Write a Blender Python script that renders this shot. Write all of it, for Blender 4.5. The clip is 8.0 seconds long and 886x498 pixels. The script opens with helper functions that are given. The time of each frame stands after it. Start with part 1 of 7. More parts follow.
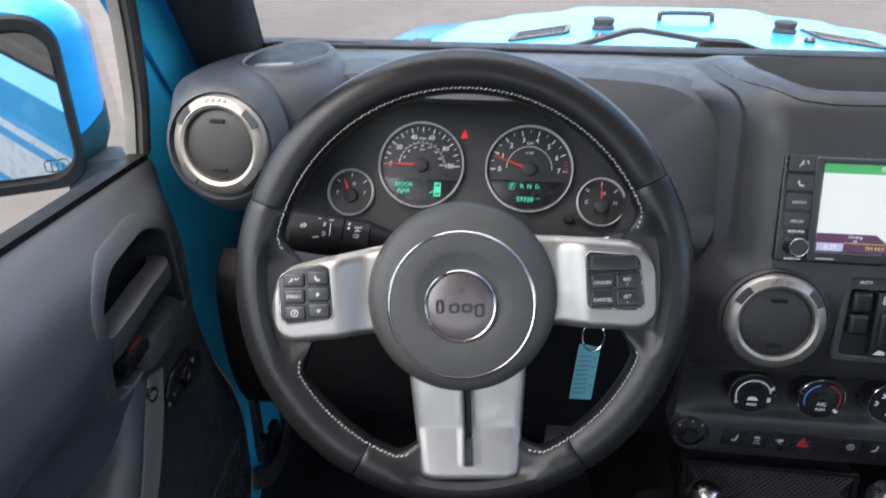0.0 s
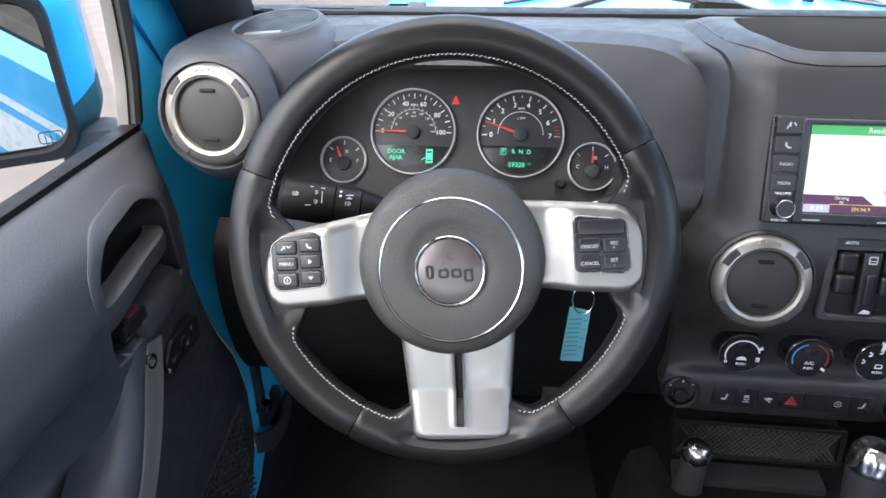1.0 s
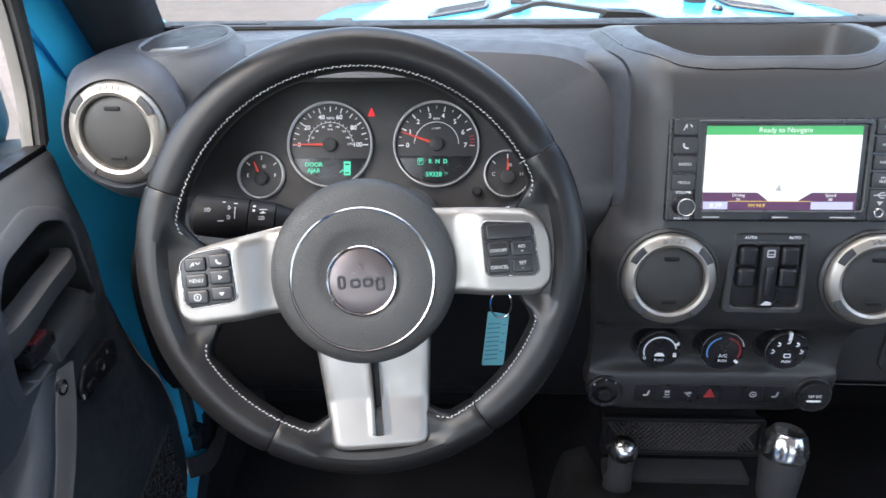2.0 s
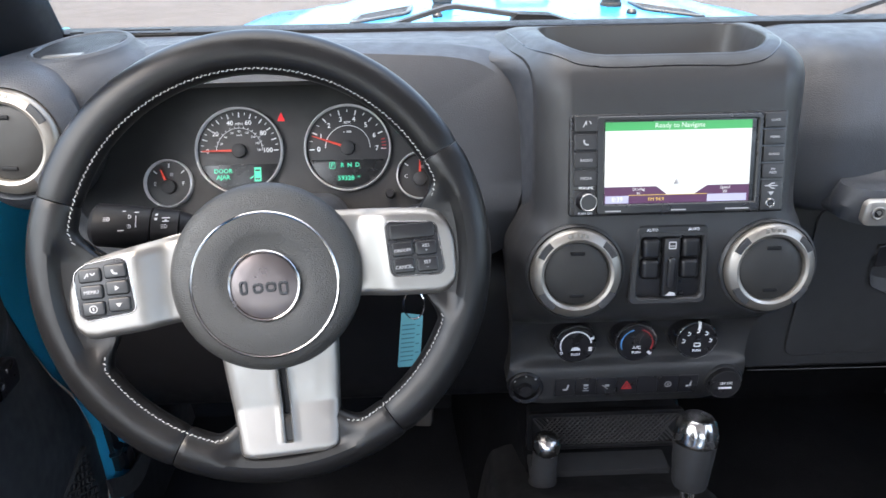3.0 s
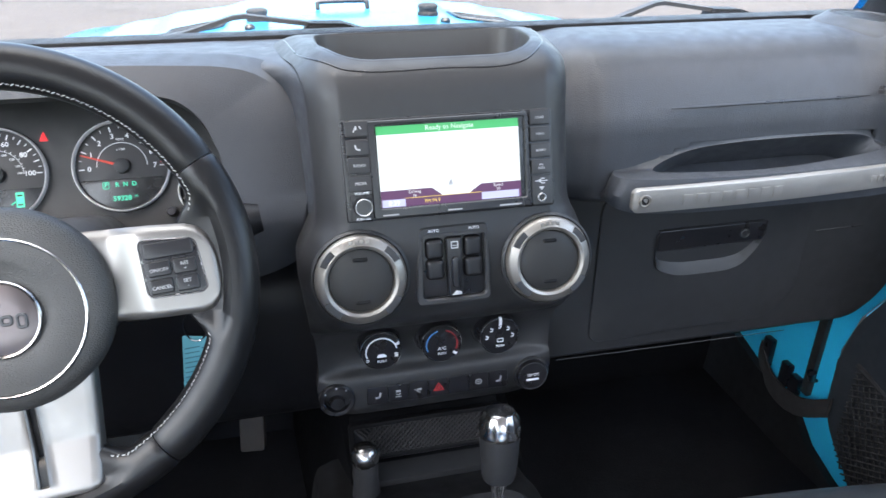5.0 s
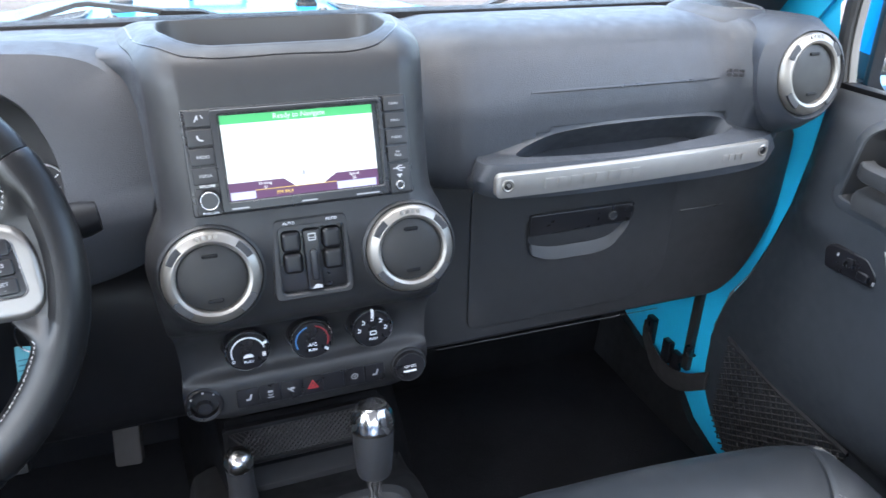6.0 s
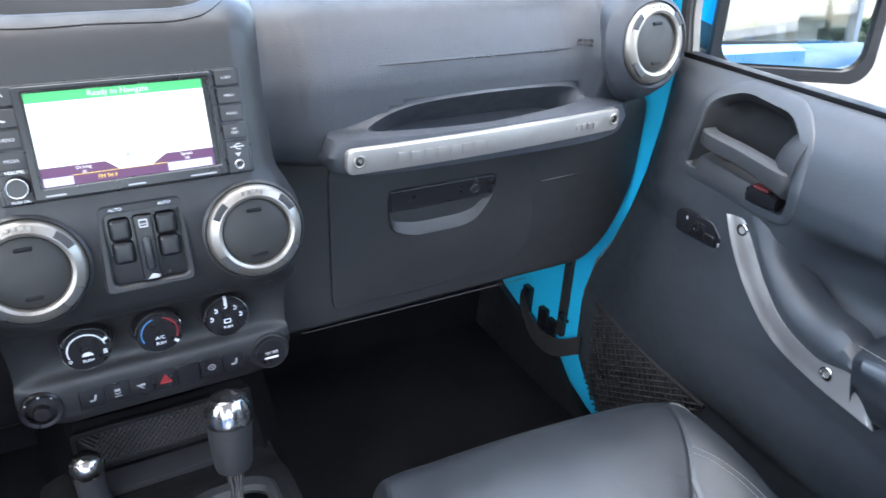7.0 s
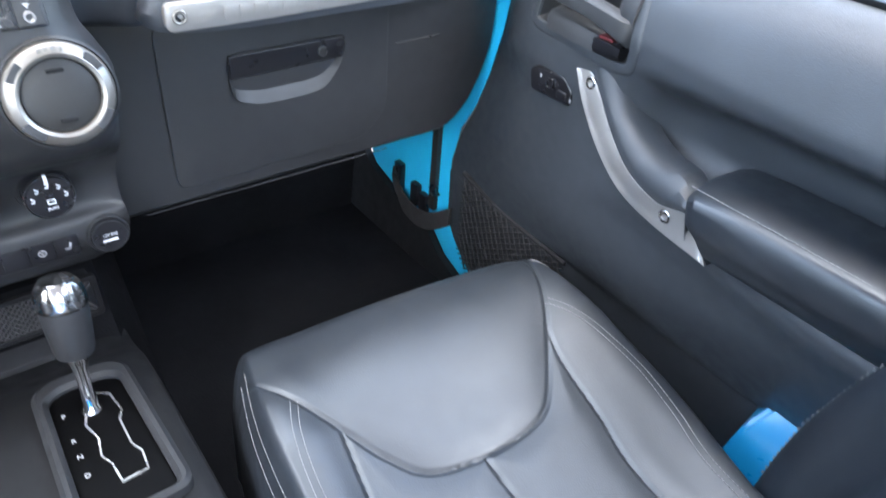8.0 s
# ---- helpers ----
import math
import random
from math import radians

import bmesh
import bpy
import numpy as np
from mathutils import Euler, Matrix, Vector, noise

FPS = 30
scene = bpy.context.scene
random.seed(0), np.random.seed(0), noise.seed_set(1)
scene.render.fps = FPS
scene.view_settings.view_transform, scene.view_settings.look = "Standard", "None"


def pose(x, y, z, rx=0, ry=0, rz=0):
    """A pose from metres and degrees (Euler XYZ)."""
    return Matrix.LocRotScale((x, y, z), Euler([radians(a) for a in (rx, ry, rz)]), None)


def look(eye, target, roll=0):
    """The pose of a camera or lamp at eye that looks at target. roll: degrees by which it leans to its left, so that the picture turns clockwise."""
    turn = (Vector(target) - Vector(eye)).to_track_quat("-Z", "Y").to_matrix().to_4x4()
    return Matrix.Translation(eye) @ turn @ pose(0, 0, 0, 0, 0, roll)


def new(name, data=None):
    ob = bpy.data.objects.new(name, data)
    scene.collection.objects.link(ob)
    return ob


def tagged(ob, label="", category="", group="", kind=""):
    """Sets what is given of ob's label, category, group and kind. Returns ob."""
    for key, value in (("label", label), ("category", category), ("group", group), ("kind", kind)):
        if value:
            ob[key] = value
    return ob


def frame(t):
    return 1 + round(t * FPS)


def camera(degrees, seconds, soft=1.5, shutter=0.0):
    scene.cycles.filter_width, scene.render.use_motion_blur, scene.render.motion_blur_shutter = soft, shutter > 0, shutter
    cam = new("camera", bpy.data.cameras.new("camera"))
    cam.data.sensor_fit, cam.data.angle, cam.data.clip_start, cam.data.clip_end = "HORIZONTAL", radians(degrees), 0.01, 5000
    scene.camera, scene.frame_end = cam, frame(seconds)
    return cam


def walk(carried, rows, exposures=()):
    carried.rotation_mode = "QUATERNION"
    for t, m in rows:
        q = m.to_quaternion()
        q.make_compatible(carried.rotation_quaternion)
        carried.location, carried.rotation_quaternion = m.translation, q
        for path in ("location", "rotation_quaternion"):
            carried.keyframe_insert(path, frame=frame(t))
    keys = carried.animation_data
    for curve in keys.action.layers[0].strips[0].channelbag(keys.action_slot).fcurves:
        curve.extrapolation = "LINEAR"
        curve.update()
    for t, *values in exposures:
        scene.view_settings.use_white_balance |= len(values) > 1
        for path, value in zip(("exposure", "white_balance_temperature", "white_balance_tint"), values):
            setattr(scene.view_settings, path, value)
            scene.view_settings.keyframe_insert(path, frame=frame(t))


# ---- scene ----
cam = camera(64.2, 8.0, soft=1.5, shutter=0.25)
PATH = [
    (0, (-0.34, 0.029, 1.427), (-0.562, 1.803, 0.531), 0.0),
    (0.1, (-0.340, 0.028, 1.427), (-0.590, 1.774, 0.484), 0.0),
    (0.2, (-0.341, 0.027, 1.427), (-0.605, 1.752, 0.450), 0.0),
    (0.3, (-0.341, 0.026, 1.428), (-0.608, 1.740, 0.430), -0.1),
    (0.4, (-0.342, 0.025, 1.428), (-0.606, 1.738, 0.427), -0.1),
    (0.5, (-0.342, 0.025, 1.428), (-0.6, 1.736, 0.424), -0.1),
    (1, (-0.327, 0.023, 1.431), (-0.553, 1.751, 0.45), -0.9),
    (1.5, (-0.31, 0.021, 1.43), (-0.471, 1.768, 0.47), -1.1),
    (3, (-0.254, 0.015, 1.422), (-0.191, 1.785, 0.492), -0.7),
    (3.5, (-0.236, 0.016, 1.418), (-0.095, 1.788, 0.501), -0.5),
    (4, (-0.21, 0.013, 1.418), (0.012, 1.783, 0.514), -0.4),
    (5.5, (-0.126, 0.006, 1.407), (0.381, 1.718, 0.506), 0.5),
    (6, (-0.096, 0.003, 1.4), (0.531, 1.672, 0.493), 1.1),
    (6.5, (-0.07, 0.004, 1.394), (0.684, 1.61, 0.47), 1.9),
    (7, (-0.042, 0.0, 1.394), (0.831, 1.522, 0.435), 2.8),
    (7.5, (-0.018, -0.006, 1.388), (0.97, 1.404, 0.369), 3.8),
    (8, (0.006, -0.034, 1.355), (1.042, 1.193, 0.163), 5.0),
]
EXPOSURES = [(0.0, 2.94, 6850, 10), (0.3, 3.36, 6800, 10), (0.7, 3.42, 6800, 10), (3.5, 3.43, 6900, 10), (5.5, 3.74, 6500, 8), (6.0, 3.92, 6400, 8), (7.0, 4.14, 6350, 8), (8.0, 4.58, 6450, 8)]
walk(cam, [(t, look(eye, target, roll)) for t, eye, target, roll in PATH], exposures=EXPOSURES)

# ---------- world and light ----------
world = bpy.data.worlds.new("sky")
scene.world = world
world.use_nodes = True
wn = world.node_tree.nodes
sky = wn.new("ShaderNodeTexSky")
sky.sky_type = 'NISHITA'
sky.sun_disc = False
SUN_EL, SUN_AZ = radians(67), radians(-150)
sky.sun_elevation = SUN_EL
sky.sun_rotation = SUN_AZ
sky.air_density, sky.dust_density, sky.ozone_density = 1.0, 4.0, 1.0
wn["Background"].inputs["Strength"].default_value = 0.15
world.node_tree.links.new(sky.outputs["Color"], wn["Background"].inputs["Color"])

sun = new("sun", bpy.data.lights.new("sun", "SUN"))
sun.data.energy = 0.9
sun.data.angle = radians(110)
sun.data.color = (1.0, 0.965, 0.92)
SUN_DIR = Vector((math.sin(SUN_AZ) * math.cos(SUN_EL), math.cos(SUN_AZ) * math.cos(SUN_EL), math.sin(SUN_EL)))
sun.matrix_world = look(SUN_DIR * 20, (0, 0, 0))


# ---------- materials ----------
def material(name, colour, rough=0.5, metal=0.0, grain=0.0, grain_size=700.0, mottle=0.12, mottle_size=9.0, coat=0.0, rough_var=0.08, spec=0.5, kind="noise"):
    m = bpy.data.materials.new(name)
    m.use_nodes = True
    nt = m.node_tree
    n, l = nt.nodes, nt.links
    b = n["Principled BSDF"]
    tc = n.new("ShaderNodeTexCoord")
    big = n.new("ShaderNodeTexNoise")
    big.inputs["Scale"].default_value = mottle_size
    big.inputs["Detail"].default_value = 5
    l.new(tc.outputs["Object"], big.inputs["Vector"])
    ramp = n.new("ShaderNodeMapRange")
    ramp.inputs["From Min"].default_value, ramp.inputs["From Max"].default_value = 0.3, 0.7
    ramp.inputs["To Min"].default_value, ramp.inputs["To Max"].default_value = 1 - mottle, 1 + mottle
    l.new(big.outputs["Fac"], ramp.inputs["Value"])
    mul = n.new("ShaderNodeMix")
    mul.data_type, mul.blend_type = 'RGBA', 'MULTIPLY'
    mul.inputs["Factor"].default_value = 1.0
    mul.inputs[6].default_value = (*colour, 1)
    l.new(ramp.outputs["Result"], mul.inputs[7])
    l.new(mul.outputs[2], b.inputs["Base Color"])
    rr = n.new("ShaderNodeMapRange")
    rr.inputs["From Min"].default_value, rr.inputs["From Max"].default_value = 0.3, 0.7
    rr.inputs["To Min"].default_value, rr.inputs["To Max"].default_value = max(rough - rough_var, 0.02), rough + rough_var
    mid = n.new("ShaderNodeTexNoise")
    mid.inputs["Scale"].default_value = mottle_size * 6
    mid.inputs["Detail"].default_value = 4
    l.new(tc.outputs["Object"], mid.inputs["Vector"])
    l.new(mid.outputs["Fac"], rr.inputs["Value"])
    l.new(rr.outputs["Result"], b.inputs["Roughness"])
    b.inputs["Metallic"].default_value = metal
    b.inputs["Specular IOR Level"].default_value = spec
    b.inputs["Coat Weight"].default_value = coat
    b.inputs["Coat Roughness"].default_value = 0.05
    if grain:
        if kind == "leather":
            g = n.new("ShaderNodeTexVoronoi")
            g.inputs["Scale"].default_value = grain_size
            out = g.outputs["Distance"]
        else:
            g = n.new("ShaderNodeTexNoise")
            g.inputs["Scale"].default_value = grain_size
            g.inputs["Detail"].default_value = 3
            out = g.outputs["Fac"]
        l.new(tc.outputs["Object"], g.inputs["Vector"])
        bump = n.new("ShaderNodeBump")
        bump.inputs["Strength"].default_value = grain
        bump.inputs["Distance"].default_value = 0.0006
        l.new(out, bump.inputs["Height"])
        l.new(bump.outputs["Normal"], b.inputs["Normal"])
    return m


def glow(name, colour, strength):
    m = bpy.data.materials.new(name)
    m.use_nodes = True
    b = m.node_tree.nodes["Principled BSDF"]
    b.inputs["Base Color"].default_value = (*[c * 0.3 for c in colour], 1)
    b.inputs["Emission Color"].default_value = (*colour, 1)
    b.inputs["Emission Strength"].default_value = strength
    return m


def clear_glass(name, tint=(0.93, 0.96, 0.95)):
    m = bpy.data.materials.new(name)
    m.use_nodes = True
    n, l = m.node_tree.nodes, m.node_tree.links
    n.remove(n["Principled BSDF"])
    tr = n.new("ShaderNodeBsdfTransparent")
    tr.inputs["Color"].default_value = (*tint, 1)
    gl = n.new("ShaderNodeBsdfGlossy")
    gl.inputs["Roughness"].default_value = 0.02
    fr = n.new("ShaderNodeFresnel")
    fr.inputs["IOR"].default_value = 1.35
    mx = n.new("ShaderNodeMixShader")
    l.new(fr.outputs["Fac"], mx.inputs["Fac"])
    l.new(tr.outputs["BSDF"], mx.inputs[1])
    l.new(gl.outputs["BSDF"], mx.inputs[2])
    l.new(mx.outputs["Shader"], n["Material Output"].inputs["Surface"])
    return m


DASH = material("grained dash plastic", (0.033, 0.037, 0.045), 0.5, grain=0.5, grain_size=900, kind="leather", mottle=0.08)
DASH_LOW = material("lower dash plastic", (0.0215, 0.0225, 0.0245), 0.46, grain=0.4, grain_size=1100, mottle=0.1)
STACK = material("satin stack plastic", (0.0185, 0.0188, 0.0203), 0.47, grain=0.2, grain_size=1400, mottle=0.06)
BLACK = material("gloss black plastic", (0.010, 0.010, 0.012), 0.29, mottle=0.1, rough_var=0.03)
SOFT_BLACK = material("matt black plastic", (0.024, 0.0245, 0.027), 0.6, grain=0.2, grain_size=900)
CARPET = material("black carpet", (0.010, 0.0106, 0.0125), 0.95, grain=1.0, grain_size=420, mottle=0.25, spec=0.1)
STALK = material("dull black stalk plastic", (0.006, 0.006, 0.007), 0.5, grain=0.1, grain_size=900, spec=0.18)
LEVER = material("matt lever plastic", (0.032, 0.0335, 0.036), 0.55, grain=0.2, grain_size=1000, spec=0.35)
# door trim darkened for the inside of the bowl, shade put into the colour
WELL_SHADE = material("well plastic with painted shade", (0.012, 0.0125, 0.0135), 0.5, grain=0.2, grain_size=1000, spec=0.35)
BOWL_MAT = material("dark bowl plastic", (0.025, 0.027, 0.030), 0.42, grain=0.2, grain_size=1000)
LINING = material("dark grey lining plastic", (0.026, 0.026, 0.027), 0.6, grain=0.4, grain_size=1100)
RUBBER = material("black rubber", (0.018, 0.018, 0.018), 0.7, grain=0.3)
LEATHER = material("black rim leather", (0.0075, 0.0075, 0.0080), 0.335, grain=0.10, grain_size=900, mottle=0.1, rough_var=0.04, spec=0.30, kind="leather")
SEAT = material("black seat leather", (0.0135, 0.0168, 0.0212), 0.41, grain=0.20, grain_size=650, kind="leather", mottle=0.15, rough_var=0.05, spec=0.80)
DOOR = material("door trim plastic", (0.0365, 0.0410, 0.0470), 0.44, grain=0.4, grain_size=1000, kind="leather", mottle=0.08)
HUB = material("airbag cover plastic", (0.034, 0.034, 0.0325), 0.50, grain=0.65, grain_size=850, kind="leather")
SILVER = material("satin silver paint", (0.232, 0.222, 0.210), 0.36, metal=0.8, mottle=0.03)
BAR = material("satin bar paint", (0.36, 0.345, 0.325), 0.46, metal=0.8, mottle=0.05)
INLAY = material("satin inlay paint", (0.47, 0.455, 0.435), 0.42, metal=0.85, mottle=0.05)
RING = material("brushed silver ring", (0.285, 0.265, 0.240), 0.42, metal=0.85, mottle=0.06)
GAUGE_RING = material("bright gauge ring", (0.86, 0.86, 0.87), 0.25, metal=0.3, mottle=0.02, rough_var=0.02)
CHROME = material("chrome", (0.85, 0.85, 0.86), 0.06, metal=1.0, mottle=0.02, rough_var=0.02)
CAP_CHROME = material("worn chrome", (0.42, 0.41, 0.40), 0.24, metal=1.0, mottle=0.05)
DARK_CHROME = material("dark chrome", (0.34, 0.325, 0.32), 0.20, metal=1.0, mottle=0.04)
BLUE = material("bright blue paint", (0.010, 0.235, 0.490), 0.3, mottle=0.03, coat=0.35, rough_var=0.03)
# body blue for the jambs, lightened to stand in for light they lack
BLUE_MATT_LIT = material("light-raised blue jamb paint", (0.03, 0.55, 0.88), 0.42, mottle=0.05)
STRIPE = material("white stripe paint", (0.78, 0.80, 0.82), 0.3, mottle=0.02)
DIM_THREAD = material("grey thread", (0.18, 0.18, 0.18), 0.8)
THREAD = material("pale grey thread", (0.36, 0.36, 0.35), 0.8)
WHITE_INK = material("white print", (0.75, 0.76, 0.78), 0.6, mottle=0.02)
SOFT_INK = material("dim white print", (0.42, 0.42, 0.43), 0.6, mottle=0.02)
GREY_INK = material("grey print", (0.30, 0.30, 0.31), 0.6, mottle=0.02)
ETCH = material("grey ceramic print", (0.035, 0.033, 0.032), 0.7)
RED_INK = material("red print", (0.28, 0.020, 0.024), 0.5)
LOCK_RED = material("dull red paint", (0.10, 0.014, 0.016), 0.5)
BLUE_INK = material("blue print", (0.08, 0.25, 0.55), 0.5)
DIAL = material("dial face", (0.016, 0.016, 0.018), 0.5, mottle=0.1)
LCD = material("display window", (0.006, 0.007, 0.008), 0.25)
NEEDLE = glow("red needle", (0.85, 0.06, 0.03), 0.055)
GREEN_LED = glow("green segments", (0.06, 0.85, 0.52), 0.085)
RED_LED = glow("red warning lamp", (1.0, 0.02, 0.03), 0.075)
GLASS = clear_glass("window glass", (0.84, 0.87, 0.86))
TINTED = clear_glass("tinted glass", (0.90, 0.92, 0.92))
MIRROR = material("mirror", (0.42, 0.45, 0.47), 0.02, metal=1.0, mottle=0.0, rough_var=0.0)
TAG = material("teal card", (0.12, 0.36, 0.40), 0.6, mottle=0.08)
ASPHALT = material("grey asphalt", (0.056, 0.047, 0.0415), 0.9, grain=0.8, grain_size=60, mottle=0.14, mottle_size=0.6)
SCREEN_WHITE = glow("screen map", (0.90, 0.96, 0.97), 0.068)
SCREEN_GREEN = glow("screen green bar", (0.06, 0.42, 0.14), 0.090)
SCREEN_PURPLE = glow("screen purple", (0.10, 0.03, 0.10), 0.070)
SCREEN_PALE = glow("screen pale button", (0.50, 0.52, 0.75), 0.080)
SCREEN_AMBER = glow("screen amber", (0.85, 0.62, 0.12), 0.080)
FRAME_GREY = material("weathered grey rubber", (0.12, 0.117, 0.108), 0.6, mottle=0.2)
CONSOLE = material("black console plastic", (0.020, 0.0208, 0.0228), 0.55, grain=0.3, grain_size=900, spec=0.32)
PLATE = material("black gate plate", (0.002, 0.002, 0.0022), 0.45, spec=0.04)
VENT_DISC = material("matt vent disc", (0.013, 0.0125, 0.012), 0.55, grain=0.2, grain_size=1000)
SWITCH = material("dark switch plastic", (0.008, 0.008, 0.0095), 0.33, mottle=0.1, rough_var=0.04)
GATE_CHROME = material("dull chrome", (0.70, 0.70, 0.70), 0.28, metal=0.9, mottle=0.04)
CORD = material("black net cord", (0.022, 0.021, 0.022), 0.85)
WEBBING = material("dark woven webbing", (0.030, 0.028, 0.028), 0.85, grain=0.6, grain_size=900)
# grey of the unseen roof lining, set by the fill light it bounces
ROOF_FILL = material("grey roof fill felt", (0.28, 0.28, 0.285), 0.9, grain=0.8, grain_size=250, mottle=0.15)
MATT_TOP = material("pale headliner", (0.42, 0.42, 0.41), 0.8, grain=0.8, grain_size=250)


# ---------- building helpers ----------
def link(name, bm, mat, parent, smooth=True):
    me = bpy.data.meshes.new(name)
    bmesh.ops.recalc_face_normals(bm, faces=bm.faces)
    if smooth:
        for f in bm.faces:
            f.smooth = True
        for e in bm.edges:
            if len(e.link_faces) == 2 and e.calc_face_angle(0) > radians(38):
                e.smooth = False
    bm.to_mesh(me)
    bm.free()
    me.materials.append(mat)
    ob = new(name, me)
    if parent:
        ob.parent = parent
    return ob


def part(name, bm, mat, parent, label="", smooth=True):
    ob = link(name, bm, mat, parent, smooth)
    if label:
        ob["label"] = label
    return ob


def thing(name, label, category, m=None, kind="", group=""):
    ob = new(name)
    ob.empty_display_size = 0.02
    if m is not None:
        ob.matrix_world = m
    return tagged(ob, label, category, group, kind)


def face_pose(x, y, z, lean=0, yaw=0, roll=0):
    """Local x to the right, y up along the face, z out of it towards the cabin."""
    return pose(x, y, z, 90 - lean, 0, yaw) @ pose(0, 0, 0, 0, 0, roll)


def spline(pts, n, closed=False):
    """n points along a Catmull-Rom curve."""
    P = [Vector(p) for p in pts]
    k = len(P)
    out = []
    for i in range(n):
        s = i / n * k if closed else i / (n - 1) * (k - 1)
        a = int(s) if closed else min(int(s), k - 2)
        f = s - a
        if closed:
            p0, p1, p2, p3 = P[(a - 1) % k], P[a % k], P[(a + 1) % k], P[(a + 2) % k]
        else:
            p1, p2 = P[a], P[a + 1]
            p0 = P[a - 1] if a > 0 else p1 * 2 - p2
            p3 = P[a + 2] if a + 2 < k else p2 * 2 - p1
        out.append(0.5 * ((2 * p1) + (p2 - p0) * f + (2 * p0 - 5 * p1 + 4 * p2 - p3) * f * f + (3 * p1 - p0 - 3 * p2 + p3) * f ** 3))
    return out


def grid(bm, rows, closed=False, cap0=False, cap1=False):
    vs = [[bm.verts.new(p) for p in r] for r in rows]
    n = len(vs[0])
    for a, b in zip(vs, vs[1:]):
        for i in range(n if closed else n - 1):
            j = (i + 1) % n
            bm.faces.new((a[i], a[j], b[j], b[i]))
    if cap0:
        bm.faces.new(vs[0])
    if cap1:
        bm.faces.new(vs[-1])
    return vs


def surface(rows, nu, nv):
    """A smooth sheet through a net of points: nu samples along each row, nv across the rows."""
    a = [spline(r, nu) for r in rows]
    cols = [spline([r[i] for r in a], nv) for i in range(nu)]
    return [[cols[i][j] for i in range(nu)] for j in range(nv)]


def sheet_bm(rows, nu, nv, thick=0.004):
    bm = bmesh.new()
    top = surface(rows, nu, nv)
    grid(bm, top)
    bmesh.ops.recalc_face_normals(bm, faces=bm.faces)
    bmesh.ops.solidify(bm, geom=bm.faces[:], thickness=thick)
    return bm


def offset(loop, d):
    """A flat loop pushed outwards by d."""
    n = len(loop)
    area = sum(loop[i][0] * loop[(i + 1) % n][1] - loop[(i + 1) % n][0] * loop[i][1] for i in range(n))
    s = 1 if area > 0 else -1
    out = []
    for i in range(n):
        a, b = loop[i - 1], loop[(i + 1) % n]
        t = Vector((b[0] - a[0], b[1] - a[1]))
        t = t.normalized() if t.length else Vector((1, 0))
        out.append((loop[i][0] + s * t.y * d, loop[i][1] - s * t.x * d))
    return out


def rrect(w, h, r, cx=0.0, cy=0.0, n=6):
    r = min(r, w / 2 - 1e-5, h / 2 - 1e-5)
    out = []
    for qx, qy, a0 in ((1, 1, 0), (-1, 1, 90), (-1, -1, 180), (1, -1, 270)):
        for i in range(n):
            a = radians(a0 + 90 * i / (n - 1))
            out.append((cx + qx * (w / 2 - r) + r * math.cos(a), cy + qy * (h / 2 - r) + r * math.sin(a)))
    return out


def rpoly(pts, r, n=5):
    """A polygon with rounded corners."""
    out, k = [], len(pts)
    for i in range(k):
        p, a, b = Vector(pts[i]), Vector(pts[i - 1]), Vector(pts[(i + 1) % k])
        ua, ub = a - p, b - p
        d = min(r, ua.length * 0.45, ub.length * 0.45)
        s, e = p + ua.normalized() * d, p + ub.normalized() * d
        for j in range(n):
            f = j / (n - 1)
            q = s * (1 - f) ** 2 + p * 2 * f * (1 - f) + e * f * f
            out.append((q.x, q.y))
    return out


def ell(rx, ry, cx=0.0, cy=0.0, n=40, a0=0):
    return [(cx + rx * math.cos(a0 + 2 * math.pi * i / n), cy + ry * math.sin(a0 + 2 * math.pi * i / n)) for i in range(n)]


def slab(bm, loop, z0, z1, bev=0.001, dz=None):
    """A flat loop raised from z0 to z1 with a rounded upper edge. dz(x, y) bends it."""
    f = dz or (lambda x, y: 0)
    rows = [[(x, y, z0 + f(x, y)) for x, y in loop], [(x, y, z1 - bev + f(x, y)) for x, y in loop]]
    for k in (0.3, 0.7, 1.0):
        rows.append([(x, y, z1 - bev * (1 - math.sin(k * math.pi / 2)) + f(x, y)) for x, y in offset(loop, -bev * (1 - math.cos(k * math.pi / 2)))])
    grid(bm, rows, True, True, True)
    return bm


def frame_bm(bm, outer, inner, z0, z1, bev=0.001):
    """A ring between two loops of equal length."""
    rows = [[(x, y, z0) for x, y in outer], [(x, y, z1 - bev) for x, y in outer], [(x, y, z1) for x, y in offset(outer, -bev)],
            [(x, y, z1) for x, y in offset(inner, bev)], [(x, y, z1 - bev) for x, y in inner], [(x, y, z0) for x, y in inner]]
    rows.append(rows[0])
    vs = [[bm.verts.new(p) for p in r] for r in rows[:-1]]
    vs.append(vs[0])
    n = len(outer)
    for a, b in zip(vs, vs[1:]):
        for i in range(n):
            bm.faces.new((a[i], a[(i + 1) % n], b[(i + 1) % n], b[i]))
    return bm


def lathe(bm, prof, n=48, cx=0.0, cy=0.0, sx=1.0, sy=1.0):
    """A profile of (radius, z) turned about z."""
    rows = []
    for r, z in prof:
        rows.append([(cx + sx * r * math.cos(2 * math.pi * i / n), cy + sy * r * math.sin(2 * math.pi * i / n), z) for i in range(n)])
    grid(bm, rows, True, prof[0][0] > 1e-6, prof[-1][0] > 1e-6)
    bmesh.ops.remove_doubles(bm, verts=bm.verts[:], dist=1e-6)
    return bm


